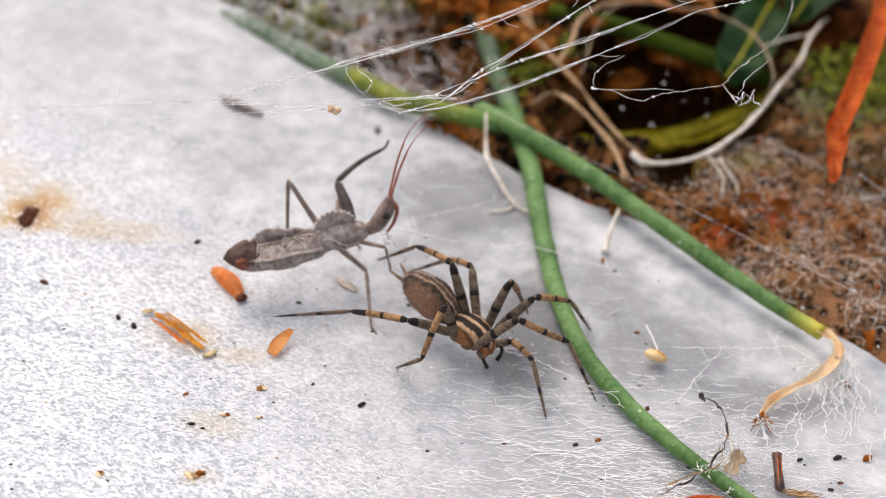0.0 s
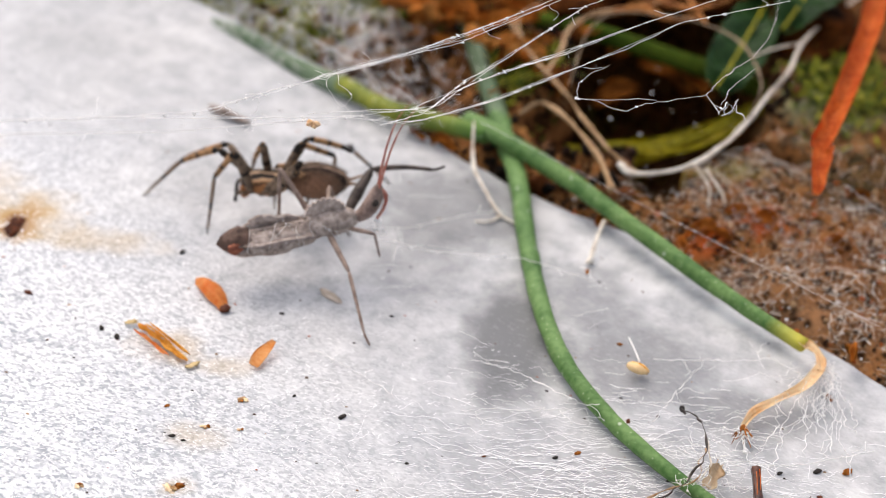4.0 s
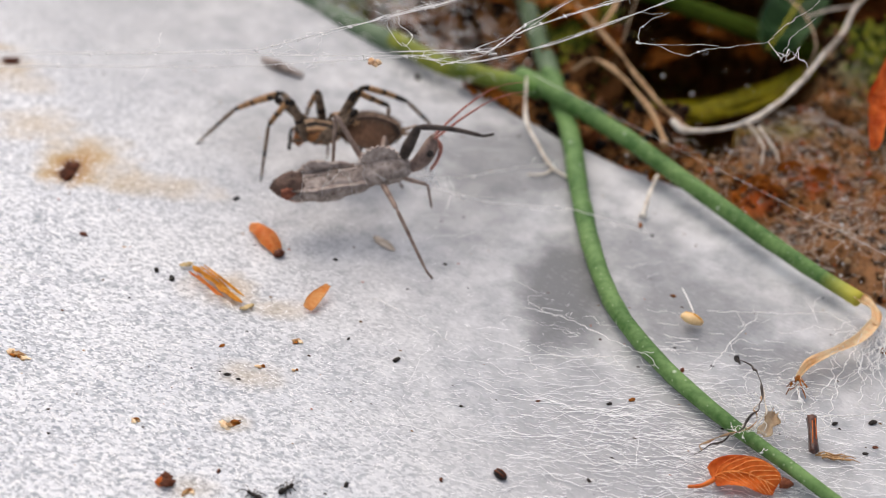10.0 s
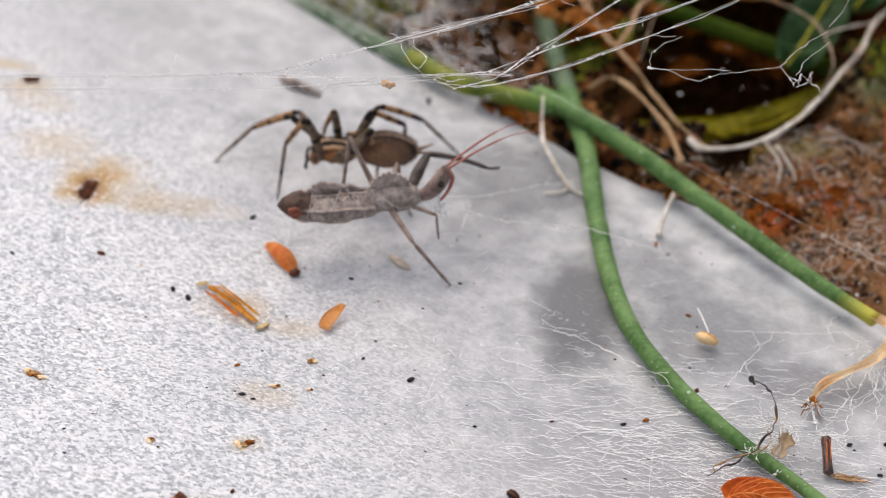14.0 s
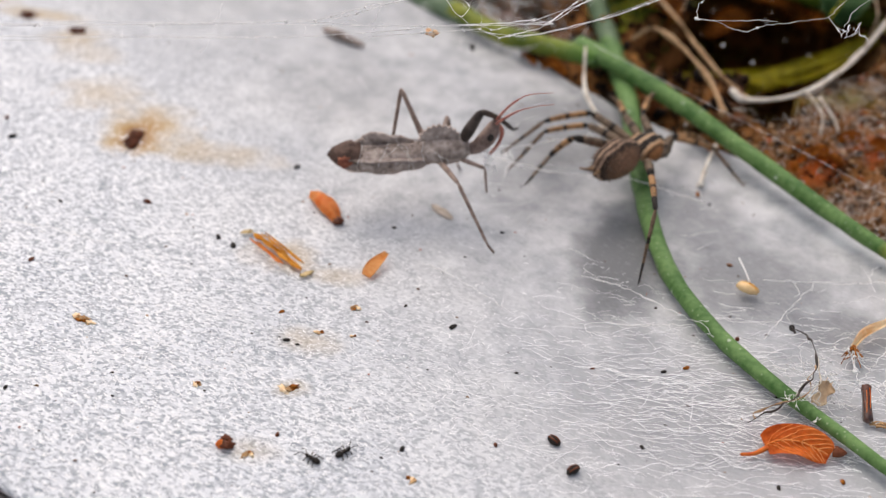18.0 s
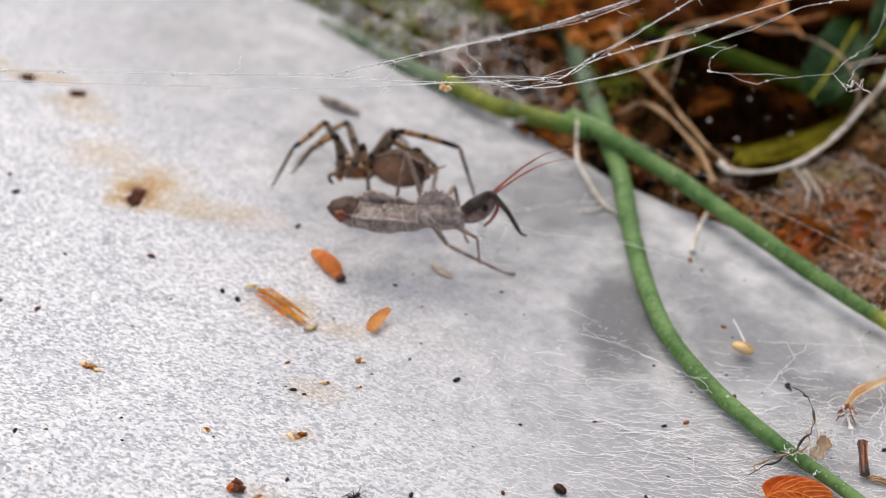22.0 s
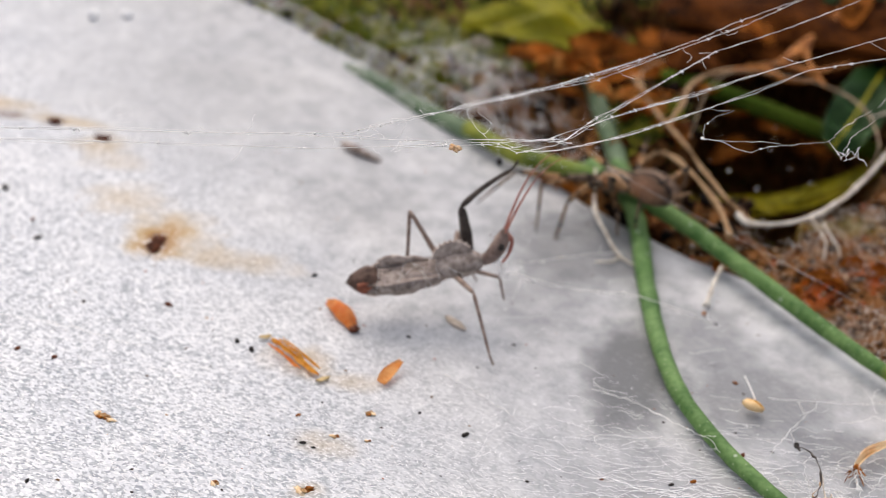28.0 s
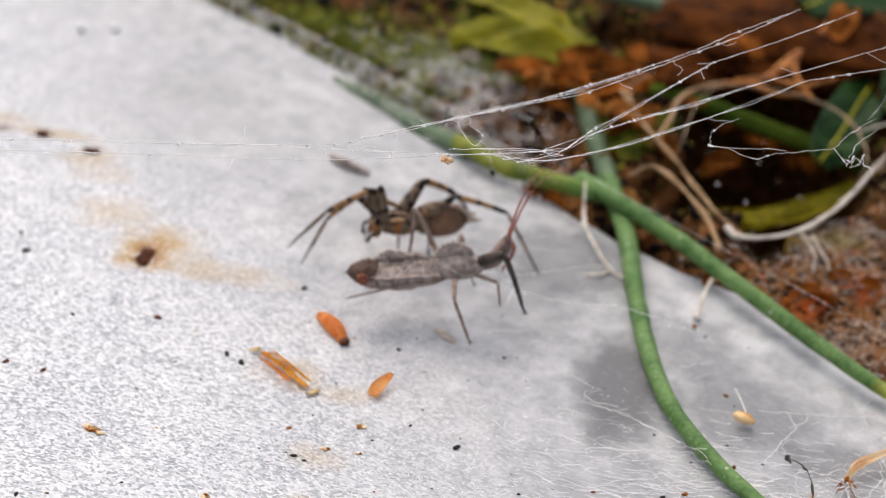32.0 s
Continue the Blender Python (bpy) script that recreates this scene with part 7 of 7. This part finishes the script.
rnd = random.Random(5)
T = 4.1
STRANDS = (
    [(-2.62, 1.75, 4.10), (-1.89, 2.44, 4.10), (-1.64, 2.59, 4.10), (-0.46, 3.31, 4.27), (0.71, 3.75, 4.65), (1.57, 4.09, 4.98), (2.02, 4.32, 5.19), (2.96, 4.69, 5.57)],
    [(-1.54, 1.75, 4.10), (-0.76, 2.03, 4.10), (-0.06, 2.17, 4.10), (0.37, 3.07, 4.10), (0.81, 3.33, 4.29), (1.25, 3.61, 4.55), (1.85, 3.97, 4.90), (2.40, 4.17, 5.10), (2.86, 4.33, 5.28), (3.73, 4.68, 5.65)],
    [(-2.18, 1.33, 4.10), (-0.89, 1.84, 4.10), (-0.63, 1.69, 4.10), (-0.14, 1.89, 4.10), (0.85, 2.68, 4.10), (1.76, 3.29, 4.31), (2.46, 3.52, 4.57), (3.11, 3.80, 4.88), (3.75, 3.90, 5.05), (4.51, 4.00, 5.26)],
    [(-0.63, 1.66, 4.10), (-0.15, 2.04, 4.10), (0.18, 2.65, 4.10), (0.77, 3.20, 4.17), (1.45, 3.40, 4.38), (2.49, 3.76, 4.77), (3.46, 4.03, 5.11), (4.43, 4.31, 5.47)],
    [(-2.21, 2.05, 4.10), (-1.17, 3.06, 4.10), (0.17, 3.46, 4.39), (1.16, 3.89, 4.78), (2.13, 4.29, 5.17), (2.96, 4.68, 5.56)],
    [(-7.36, 0.22, 4.10), (-5.77, 0.65, 4.10), (-4.27, 1.05, 4.10), (-2.88, 1.50, 4.10), (-2.62, 1.75, 4.10), (-2.29, 2.06, 4.10)],
    [(-4.95, 0.85, 4.10), (-4.20, 1.08, 4.10), (-3.08, 1.40, 4.10), (-2.28, 1.49, 4.10), (-1.48, 1.66, 4.10), (-0.89, 1.84, 4.10), (-0.25, 2.14, 4.10)],
    [(-7.26, -0.03, 4.10), (-4.87, 0.57, 4.10), (-3.28, 0.93, 4.10), (-2.18, 1.33, 4.10), (-1.52, 1.63, 4.10)],
)
SWAYING, KNOTTED = [], []
for k, pts in enumerate(STRANDS):
    ob = thing("silk_strand", "white silk strand stretched across the web with dust beads", "silk strand", "stretched silk strands")
    bm = bmesh.new()
    line = strand(bm, pts, 0.0068 if k < 4 else 0.0062, rnd)
    part("thread", bm, M_SILK, ob)
    for j in range(2):
        bm = bmesh.new()
        i, n = rnd.randrange(len(line) // 3), rnd.randrange(len(line) // 3, len(line) // 2)
        gap = V(rnd.uniform(-0.02, 0.02), rnd.choice((-1, 1)) * rnd.uniform(0.03, 0.07), 0)
        strand(bm, [line[i], line[i + n // 4] + gap, line[i + n // 2] + gap * 1.3, line[i + n]], 0.0040, rnd, 1.6, 0.004)
        part("side_thread", bm, M_SILK, ob)
    for j in range(3):
        bm = bmesh.new()
        p = rnd.choice(line)
        curl(bm, p, (rnd.uniform(-1, 1), rnd.choice((-1, -0.7, 0.8)), 0), rnd.uniform(0.12, 0.5), 0.0028, rnd)
        part("loose_end", bm, M_SILK, ob)
    if k < 4:
        SWAYING.append(ob)
ob = thing("silk_tangle", "knotted white silk tangle hanging on the strands", "silk tangle")
for cx, cy, cz in ((-2.25, 2.1, T), (-0.9, 3.2, T), (-0.75, 1.75, T), (-2.2, 1.45, T), (0.0, 2.1, T), (-2.65, 1.75, T)):
    bm = bmesh.new()
    for _ in range(3):
        curl(bm, V(cx, cy, cz), (rnd.uniform(-1, 1), rnd.uniform(-1, 1), 0), rnd.uniform(0.15, 0.35), 0.003, rnd)
    chip(bm, V(cx, cy, cz), 0.018, rnd)
    part("knot", bm, M_SILK, ob)
bm = bmesh.new()
thread(bm, [(-1.64, 2.59, T), (-1.47, 2.88, T), (-1.43, 2.45, T), (-1.28, 2.16, T), (-1.13, 2.04, T), (-1.11, 2.33, T), (-1.26, 2.56, T), (-1.31, 2.78, T), (-1.40, 2.94, T)], 0.0038, rnd, 0.05, 8, 0.8)
part("loop", bm, M_SILK, ob)
ob = thing("tan_crumb", "tan plant crumb hanging in the silk strands", "crumb")
for k in range(6):
    bm = bmesh.new()
    blob(bm, (-1.48 + 0.05 * math.cos(k * 2.3), 1.53 + 0.02 * math.sin(k), 4.08 + 0.022 * math.sin(k * 2.3)), (0.045 - 0.004 * k, 0.035, 0.026), 0.5, 2.6, k * 3.7, 12, 9)
    part("grain", bm, M_PUFF, ob)
ob = thing("dust_mote", "black mote hanging in the silk", "mote")
bm = bmesh.new()
blob(bm, (-0.74, -1.26, 5.5), (0.030, 0.030, 0.042), 0.4, 3, 1, 10, 8)
part("mote", bm, M_BLACK, ob)
bm = bmesh.new()
tube(bm, [V(-0.74, -1.26, 5.53), V(-0.77, -1.18, 5.58), V(-0.82, -1.0, 5.58), V(-0.8, 1.85, 4.1)], 0.0022, 5)
part("thread", bm, M_SILK, ob)

ob = thing("silk_line", "fine silk line with knots across the hole", "silk line", "silk lines")
K = 4.2
bm = bmesh.new()
for pts in ([(1.83, 2.71, K), (1.99, 2.71, K), (2.25, 2.75, K), (2.55, 2.84, K), (2.88, 2.88, K)], [(1.83, 2.71, K), (2.06, 2.71, K), (2.30, 2.54, K), (2.46, 2.50, K), (2.73, 2.76, K), (3.10, 2.93, K), (3.55, 3.17, K)],
            [(3.55, 3.17, K), (3.79, 3.66, K), (4.10, 4.14, K), (4.25, 4.34, K)], [(1.83, 2.71, K), (1.86, 3.13, K), (2.00, 3.40, K), (2.27, 3.71, K)], [(3.73, 2.94, K), (3.89, 3.44, K), (4.12, 3.78, K), (4.27, 4.04, K)]):
    strand(bm, pts, 0.0046, rnd, 1.2, 0.010)
part("thread", bm, M_SILK, ob)
bm = bmesh.new()
strand(bm, [(3.55, 3.17, K), (3.63, 2.91, K), (3.69, 2.67, K), (3.80, 3.01, K), (3.72, 2.63, K), (3.87, 2.81, K), (3.95, 3.12, K), (3.91, 2.79, K), (4.01, 2.74, K), (4.01, 2.58, K)], 0.0058, rnd, 1.0, 0.012)
strand(bm, [(3.63, 2.91, K), (3.76, 2.84, K), (3.84, 2.98, K), (3.90, 2.86, K), (3.80, 2.70, K)], 0.004, rnd, 1.0, 0.012)
part("knot", bm, M_SILK, ob, "crumpled silk knot")
bm = bmesh.new()
chip(bm, V(1.83, 2.71, K), 0.034, rnd)
chip(bm, V(1.86, 2.70, K), 0.026, rnd)
part("bead", bm, M_SILK, ob)
KNOTTED.append(ob)
for pts, r, label in (([(0.62, 7.0, 1.2), (2.69, 5.75, 1.0), (4.36, 4.46, 1.0), (6.6, 2.7, 1.0)], 0.0035, "long straight silk line over the green stalk"), ([(6.6, 6.5, 1.0), (7.4, 5.6, 0.9), (8.5, 4.4, 0.8)], 0.006, "beaded silk line over the soil"),
                      ([(4.25, 4.34, 4.2), (4.5, 4.9, 4.2), (4.7, 5.6, 4.15), (4.9, 6.6, 4.1)], 0.004, "beaded silk line rising from the knot")):
    ob = thing("silk_line", label, "silk line", "silk lines")
    bm = bmesh.new()
    strand(bm, pts, r, rnd, 0.8, 0.003)
    part("thread", bm, M_SILK, ob)

# threads laid on the sheet
for pts, r, label in (([(4.60, 1.13, 0.12), (4.62, 0.62, 0.12), (4.30, 0.55, 0.14), (3.89, 0.07, 0.2)], 0.016, "thick white silk thread from the straw's frayed end"), ([(4.62, 0.62, 0.12), (4.95, 0.60, 0.1), (5.30, 0.67, 0.1), (6.4, 1.12, 0.1)], 0.015, "white silk thread running along the sheet"),
                      ([(3.44, 2.63, 0.1), (4.35, 2.74, 0.1), (5.19, 2.91, 0.12), (5.55, 2.51, 0.2)], 0.012, "silk thread tied to the withered tip"), ([(3.38, 1.29, 0.06), (3.97, 2.38, 0.08)], 0.010, "short straight silk thread"),
                      ([(0.74, 1.10, 0.07), (1.59, 1.25, 0.08), (2.29, 1.23, 0.2)], 0.012, "silk thread running under the stalk"), ([(0.83, 2.20, 0.08), (1.40, 2.03, 0.12), (2.44, 1.2, 0.3)], 0.010, "silk thread crossing the stalk"),
                      ([(-0.79, 4.36, 0.5), (0.17, 4.38, 0.35), (1.41, 4.45, 0.36), (2.6, 4.3, 0.2)], 0.015, "silk thread between the bug and the stalk"), ([(-1.33, 2.03, 0.06), (-0.81, 1.74, 0.06), (-0.21, 1.28, 0.05)], 0.008, "faint silk thread on the sheet"),
                      ([(-8.2, 1.8, 0.06), (-6.88, 1.78, 0.05), (-6.0, 1.6, 0.05)], 0.008, "faint silk thread near the stain"),
                      ([(-1.0, 4.0, 0.9), (-0.3, 4.6, 0.6), (0.6, 5.6, 0.3), (1.0, 6.0, 0.15)], 0.008, "silk thread from the bug to the rootlet")):
    ob = thing("silk_thread", label, "silk thread", "loose silk threads")
    bm = bmesh.new()
    line = strand(bm, pts, r * 0.75, rnd, 0.6, 0.014)
    for _ in range(4):
        curl(bm, rnd.choice(line), (rnd.uniform(-1, 1), rnd.uniform(-1, 1), 0), rnd.uniform(0.15, 0.5), r * 0.4, rnd)
    part("thread", bm, M_SILK, ob)
ob = thing("silk_bush", "branching tuft of white silk beside the withered tip", "silk tuft")
for k in range(34):
    a = V(5.85 + rnd.uniform(-0.1, 0.2), 2.75 + rnd.uniform(-0.15, 0.1), 0.25)
    pts = [a]
    d = V(-0.10 + rnd.uniform(-0.12, 0.14), -0.24 + rnd.uniform(-0.08, 0.08), -0.02)
    for _ in range(rnd.randint(3, 7)):
        pts.append(pts[-1] + d + V(rnd.gauss(0, 0.09), rnd.gauss(0, 0.08), rnd.gauss(0, 0.03)))
    for p in pts:
        p.z = max(0.06, p.z)
    bm = bmesh.new()
    strand(bm, pts, rnd.uniform(0.005, 0.009), rnd, 0.8, 0.022)
    part("branch", bm, M_SILK, ob)
ob = thing("silk_bush", "frayed silk threads round the straw's end", "silk tuft")
for k in range(14):
    a = V(4.58 + rnd.uniform(-0.06, 0.08), 1.18 + rnd.uniform(-0.1, 0.1), 0.15)
    d = V(rnd.gauss(0, 0.22), -0.12 + rnd.gauss(0, 0.18), rnd.uniform(-0.05, 0.08))
    bm = bmesh.new()
    strand(bm, [a, a + d * 0.5 + V(rnd.gauss(0, 0.04), 0, 0.03), a + d], 0.006, rnd, 0.8, 0.02)
    part("branch", bm, M_SILK, ob)

ob = thing("silk_bush", "loose white silk threads round the dark rootlet", "silk tuft")
for k in range(30):
    a = V(3.85 + rnd.gauss(0, 0.22), 0.25 + rnd.gauss(0, 0.35), 0.14 + rnd.uniform(0, 0.2))
    d = V(rnd.gauss(0, 0.25), rnd.gauss(0, 0.22), rnd.uniform(-0.08, 0.05))
    bm = bmesh.new()
    strand(bm, [a, a + d * 0.5 + V(rnd.gauss(0, 0.08), rnd.gauss(0, 0.06), 0.03), a + d], rnd.uniform(0.004, 0.007), rnd, 0.8, 0.025)
    part("branch", bm, M_SILK, ob)


def many_threads(n, pick, seed, r=(0.004, 0.008), length=(0.3, 1.1), slope=0.25, base=None, amp=0.05):
    """Fine threads matted on a surface, in one mesh."""
    rn = random.Random(seed)
    verts, faces = [], []
    for _ in range(n):
        x, y = pick(rn)
        a, ln, rr = rn.gauss(0, slope), rn.uniform(*length), rn.uniform(*r)
        m = max(4, int(ln * 9))
        ph = rn.uniform(0, 99)
        last = None
        for k in range(m + 1):
            t = k / m - 0.5
            px = x + math.cos(a) * ln * t
            py = y + math.sin(a) * ln * t + amp * noise.noise(V(k * 0.45, ph, 0))
            pz = base(px, py) + 0.005
            s = (-math.sin(a) * rr, math.cos(a) * rr)
            i = len(verts)
            for ox, oy, oz in ((s[0], s[1], 0), (-s[0], -s[1], 0), (0, 0, rr * 0.45)):
                verts.append(((px + ox) * S, (py + oy) * S, (pz + oz) * S))
            if last is not None:
                for j in range(3):
                    faces.append((last + j, last + (j + 1) % 3, i + (j + 1) % 3, i + j))
            last = i
    me = bpy.data.meshes.new("threads")
    me.from_pydata(verts, [], faces)
    return me


def near_right(rn):
    while True:
        x, y = rn.gauss(3.2, 1.7), rn.gauss(-0.1, 1.0)
        if along(x, y)[1] < -0.1 and y < 2.4:
            return x, y


def whole_sheet(rn):
    while True:
        x, y = rn.uniform(-9, 6.5), rn.uniform(-4, 7)
        if along(x, y)[1] < -0.1 and (V(x, y, 0) - NEAR_AT).dot(NEAR_OUT) < -0.25:
            return x, y


def lower_left(rn):
    while True:
        x, y = rn.gauss(-3.6, 2.2), rn.gauss(-1.0, 1.6)
        if (V(x, y, 0) - NEAR_AT).dot(NEAR_OUT) < -0.25:
            return x, y


def far_rim(rn):
    u, s = rn.uniform(-13, -1.2), rn.gauss(-0.1, 0.35)
    p = EDGE_AT + EDGE_WAY * u + EDGE_OUT * (s + edge_line(u))
    return p.x, p.y


def rim_z(x, y):
    s = along(x, y)[1]
    return 0.12 + 0.32 * math.exp(-(s / 0.3) ** 2) + 0.08 * noise.noise(V(x * 2, y * 2, 8))


stuff("matted_silk", many_threads(1500, near_right, 41, (0.0020, 0.0058), (0.05, 0.40), 0.22, sheet_z, 0.08), M_MATTED, "matted white silk threads on the metal sheet", "silk")
stuff("matted_silk", many_threads(70, near_right, 48, (0.0028, 0.0055), (0.6, 1.7), 0.16, lambda x, y: sheet_z(x, y) + 0.02, 0.16), M_MATTED, "long loose silk threads drawn across the metal sheet", "silk")
stuff("matted_silk", many_threads(170, whole_sheet, 42, (0.0016, 0.003), (0.2, 0.8), 0.8, sheet_z, 0.22), M_MATTED, "faint white silk threads over the metal sheet", "silk")
stuff("matted_silk", many_threads(4800, lower_left, 43, (0.0024, 0.0055), (0.02, 0.085), 0.6, sheet_z, 0.02), M_MATTED, "short white silk flecks matted on the metal sheet", "silk")

stuff("silk_veil", many_threads(620, far_rim, 44, (0.0014, 0.005), (0.2, 0.9), 1.0, rim_z, 0.14), M_SILK, "hazy white silk veil along the far rim of the sheet", "silk")


def moss_veil(rn):
    u, s = rn.gauss(-5.9, 1.1), rn.gauss(1.5, 0.6)
    p = EDGE_AT + EDGE_WAY * u + EDGE_OUT * (max(0.1, s) + edge_line(u))
    return p.x, p.y


def right_veil(rn):
    return rn.gauss(7.2, 0.9), rn.gauss(8.9, 1.3)


stuff("silk_veil", many_threads(70, right_veil, 46, (0.002, 0.006), (0.12, 0.5), 1.2, lambda x, y: bank_z(x, y) + 0.14, 0.12), M_NET, "dusty silk veil over the mossy soil beside the hole", "silk")
def near_veil(rn):
    u, s = rn.uniform(-4.2, -0.8), rn.gauss(0.55, 0.5)
    p = EDGE_AT + EDGE_WAY * u + EDGE_OUT * (max(-0.2, s) + edge_line(u))
    return p.x, p.y


stuff("silk_veil", many_threads(90, near_veil, 47, (0.002, 0.005), (0.2, 0.8), 1.1, lambda x, y: max(bank_z(x, y), 0.0) + 0.45 + 0.1 * noise.noise(V(x, y, 4)), 0.16), M_SILK, "hazy pale silk over the soil behind the stalk", "silk")
stuff("silk_veil", many_threads(600, moss_veil, 45, (0.002, 0.008), (0.15, 0.7), 1.2, lambda x, y: bank_z(x, y) + 0.16, 0.15), M_SILK, "hazy pale silk veil over the moss", "silk")


# the netted web over the soil: cells of fine threads
def net(n_u, n_s, seed):
    rn = random.Random(seed)
    verts, faces = [], []
    pts = {}
    for i in range(n_u):
        for j in range(n_s):
            u, s = 2.0 + 0.12 * (i + 0.5 * (j % 2)) + rn.uniform(-0.045, 0.045), 0.15 + 0.105 * j + rn.uniform(-0.04, 0.04)
            p = EDGE_AT + EDGE_WAY * u + EDGE_OUT * (s + edge_line(u))
            pts[i, j] = V(p.x, p.y, max(bank_z(p.x, p.y), -0.2) + 0.16 + 0.05 * noise.noise(V(p.x, p.y, 3)))
    for (i, j), p in pts.items():
        odd = j % 2
        for q in ((i + 1, j), (i + odd, j + 1), (i - 1 + odd, j + 1)):
            if q in pts and rn.random() < 0.88 * min(1.0, max(0.08, 0.75 + 2.2 * noise.noise(V(p.x * 1.3, p.y * 1.3, 12)))) and bank_z(p.x, p.y) > -0.6:
                b = pts[q]
                r = (0.0013 + 0.0045 * rn.random() ** 3) * (1.0 if i < 24 else 1.6)
                d = (b - p).normalized()
                s1 = d.cross(V(0, 0, 1)).normalized() * r
                s2 = V(0, 0, r * 1.5)
                k = len(verts)
                for c in (p, (p + b) / 2 + V(rn.gauss(0, 0.012), rn.gauss(0, 0.012), rn.gauss(0, 0.012)), b):
                    for o in (s1, -s1, s2):
                        w = c + o
                        verts.append((w.x * S, w.y * S, w.z * S))
                for m in (0, 3):
                    for e in range(3):
                        faces.append((k + m + e, k + m + (e + 1) % 3, k + m + 3 + (e + 1) % 3, k + m + 3 + e))
    me = bpy.data.meshes.new("net")
    me.from_pydata(verts, [], faces)
    return me


stuff("netted_web", net(56, 36, 51), M_NET, "netted dusty web spread over the brown soil", "web")


# beads of dew and silk dust caught in the net
def dew(n, seed):
    rn = random.Random(seed)
    bm = bmesh.new()
    bmesh.ops.create_icosphere(bm, subdivisions=1, radius=1.0)
    bv, bf = [v.co.copy() for v in bm.verts], [[v.index for v in f.verts] for f in bm.faces]
    bm.free()
    verts, faces = [], []
    for _ in range(n):
        u, s = rn.uniform(1.5, 9), 0.1 + 3.4 * rn.random() ** 1.3
        p = EDGE_AT + EDGE_WAY * u + EDGE_OUT * (s + edge_line(u))
        r = 0.005 + 0.026 * rn.random() ** 6
        z = max(bank_z(p.x, p.y), -0.2) + 0.14 + rn.uniform(-0.04, 0.12)
        k = len(verts)
        verts += [((p.x + v.x * r) * S, (p.y + v.y * r) * S, (z + v.z * r) * S) for v in bv]
        faces += [[i + k for i in f] for f in bf]
    for _ in range(16):
        a, d = rn.uniform(0, 6.3), rn.random() ** 0.5
        x, y, z, r = 3.9 + 1.5 * d * math.cos(a), 9.8 + 2.0 * d * math.sin(a), rn.uniform(-0.3, 0.7), 0.010 + 0.028 * rn.random() ** 4
        k = len(verts)
        verts += [((x + v.x * r) * S, (y + v.y * r) * S, (z + v.z * r) * S) for v in bv]
        faces += [[i + k for i in f] for f in bf]
    me = bpy.data.meshes.new("beads")
    me.from_pydata(verts, [], faces)
    return me


M_DEW = mat("white_dew", (0.75, 0.75, 0.75), (0.95, 0.95, 0.95), 900, 0.12, 0.0, spec=0.6)
stuff("dew_beads", dew(380, 61), M_DEW, "tiny white beads caught in the web over soil and hole", "beads")


# how the draught and the spider's tread shift the silk over the hole: seconds, centimetres
SWAY = [(0, -0.08, -0.16), (1, -0.01, -0.15), (2, 0.03, -0.13), (2.5, -0.01, -0.11), (4.5, -0.03, -0.03), (6, 0.0, -0.02), (8, -0.04, -0.09), (9, -0.01, -0.02), (11, -0.04, -0.09), (13.5, -0.04, -0.13), (15.5, -0.14, -0.27), (17, -0.02, -0.30), (18, 0.0, -0.21),
        (20, 0.04, 0.01), (21, 0.14, 0.26), (22, 0.14, 0.14), (23, 0.06, 0.12), (24, -0.16, -0.09), (25, -0.07, -0.10), (25.5, 0.02, -0.09), (27.5, -0.18, -0.11), (28, -0.09, -0.12), (29, 0.13, 0.21), (30, 0.09, 0.18), (31, 0.18, 0.21), (32, 0.13, 0.11)]


def motions():
    for group, k in ((KNOTTED, 1.0), (SWAYING, 0.5)):
        for ob in group:
            walk(ob, [(t, Matrix.Translation(V(x * k, y * k, 0) * S)) for t, x, y in SWAY])
    walk_spider(SPIDER, SPIDER_LEGS)
    walk_bug(BUG, BUG_LEGS, BUG_FEELERS)


motions()
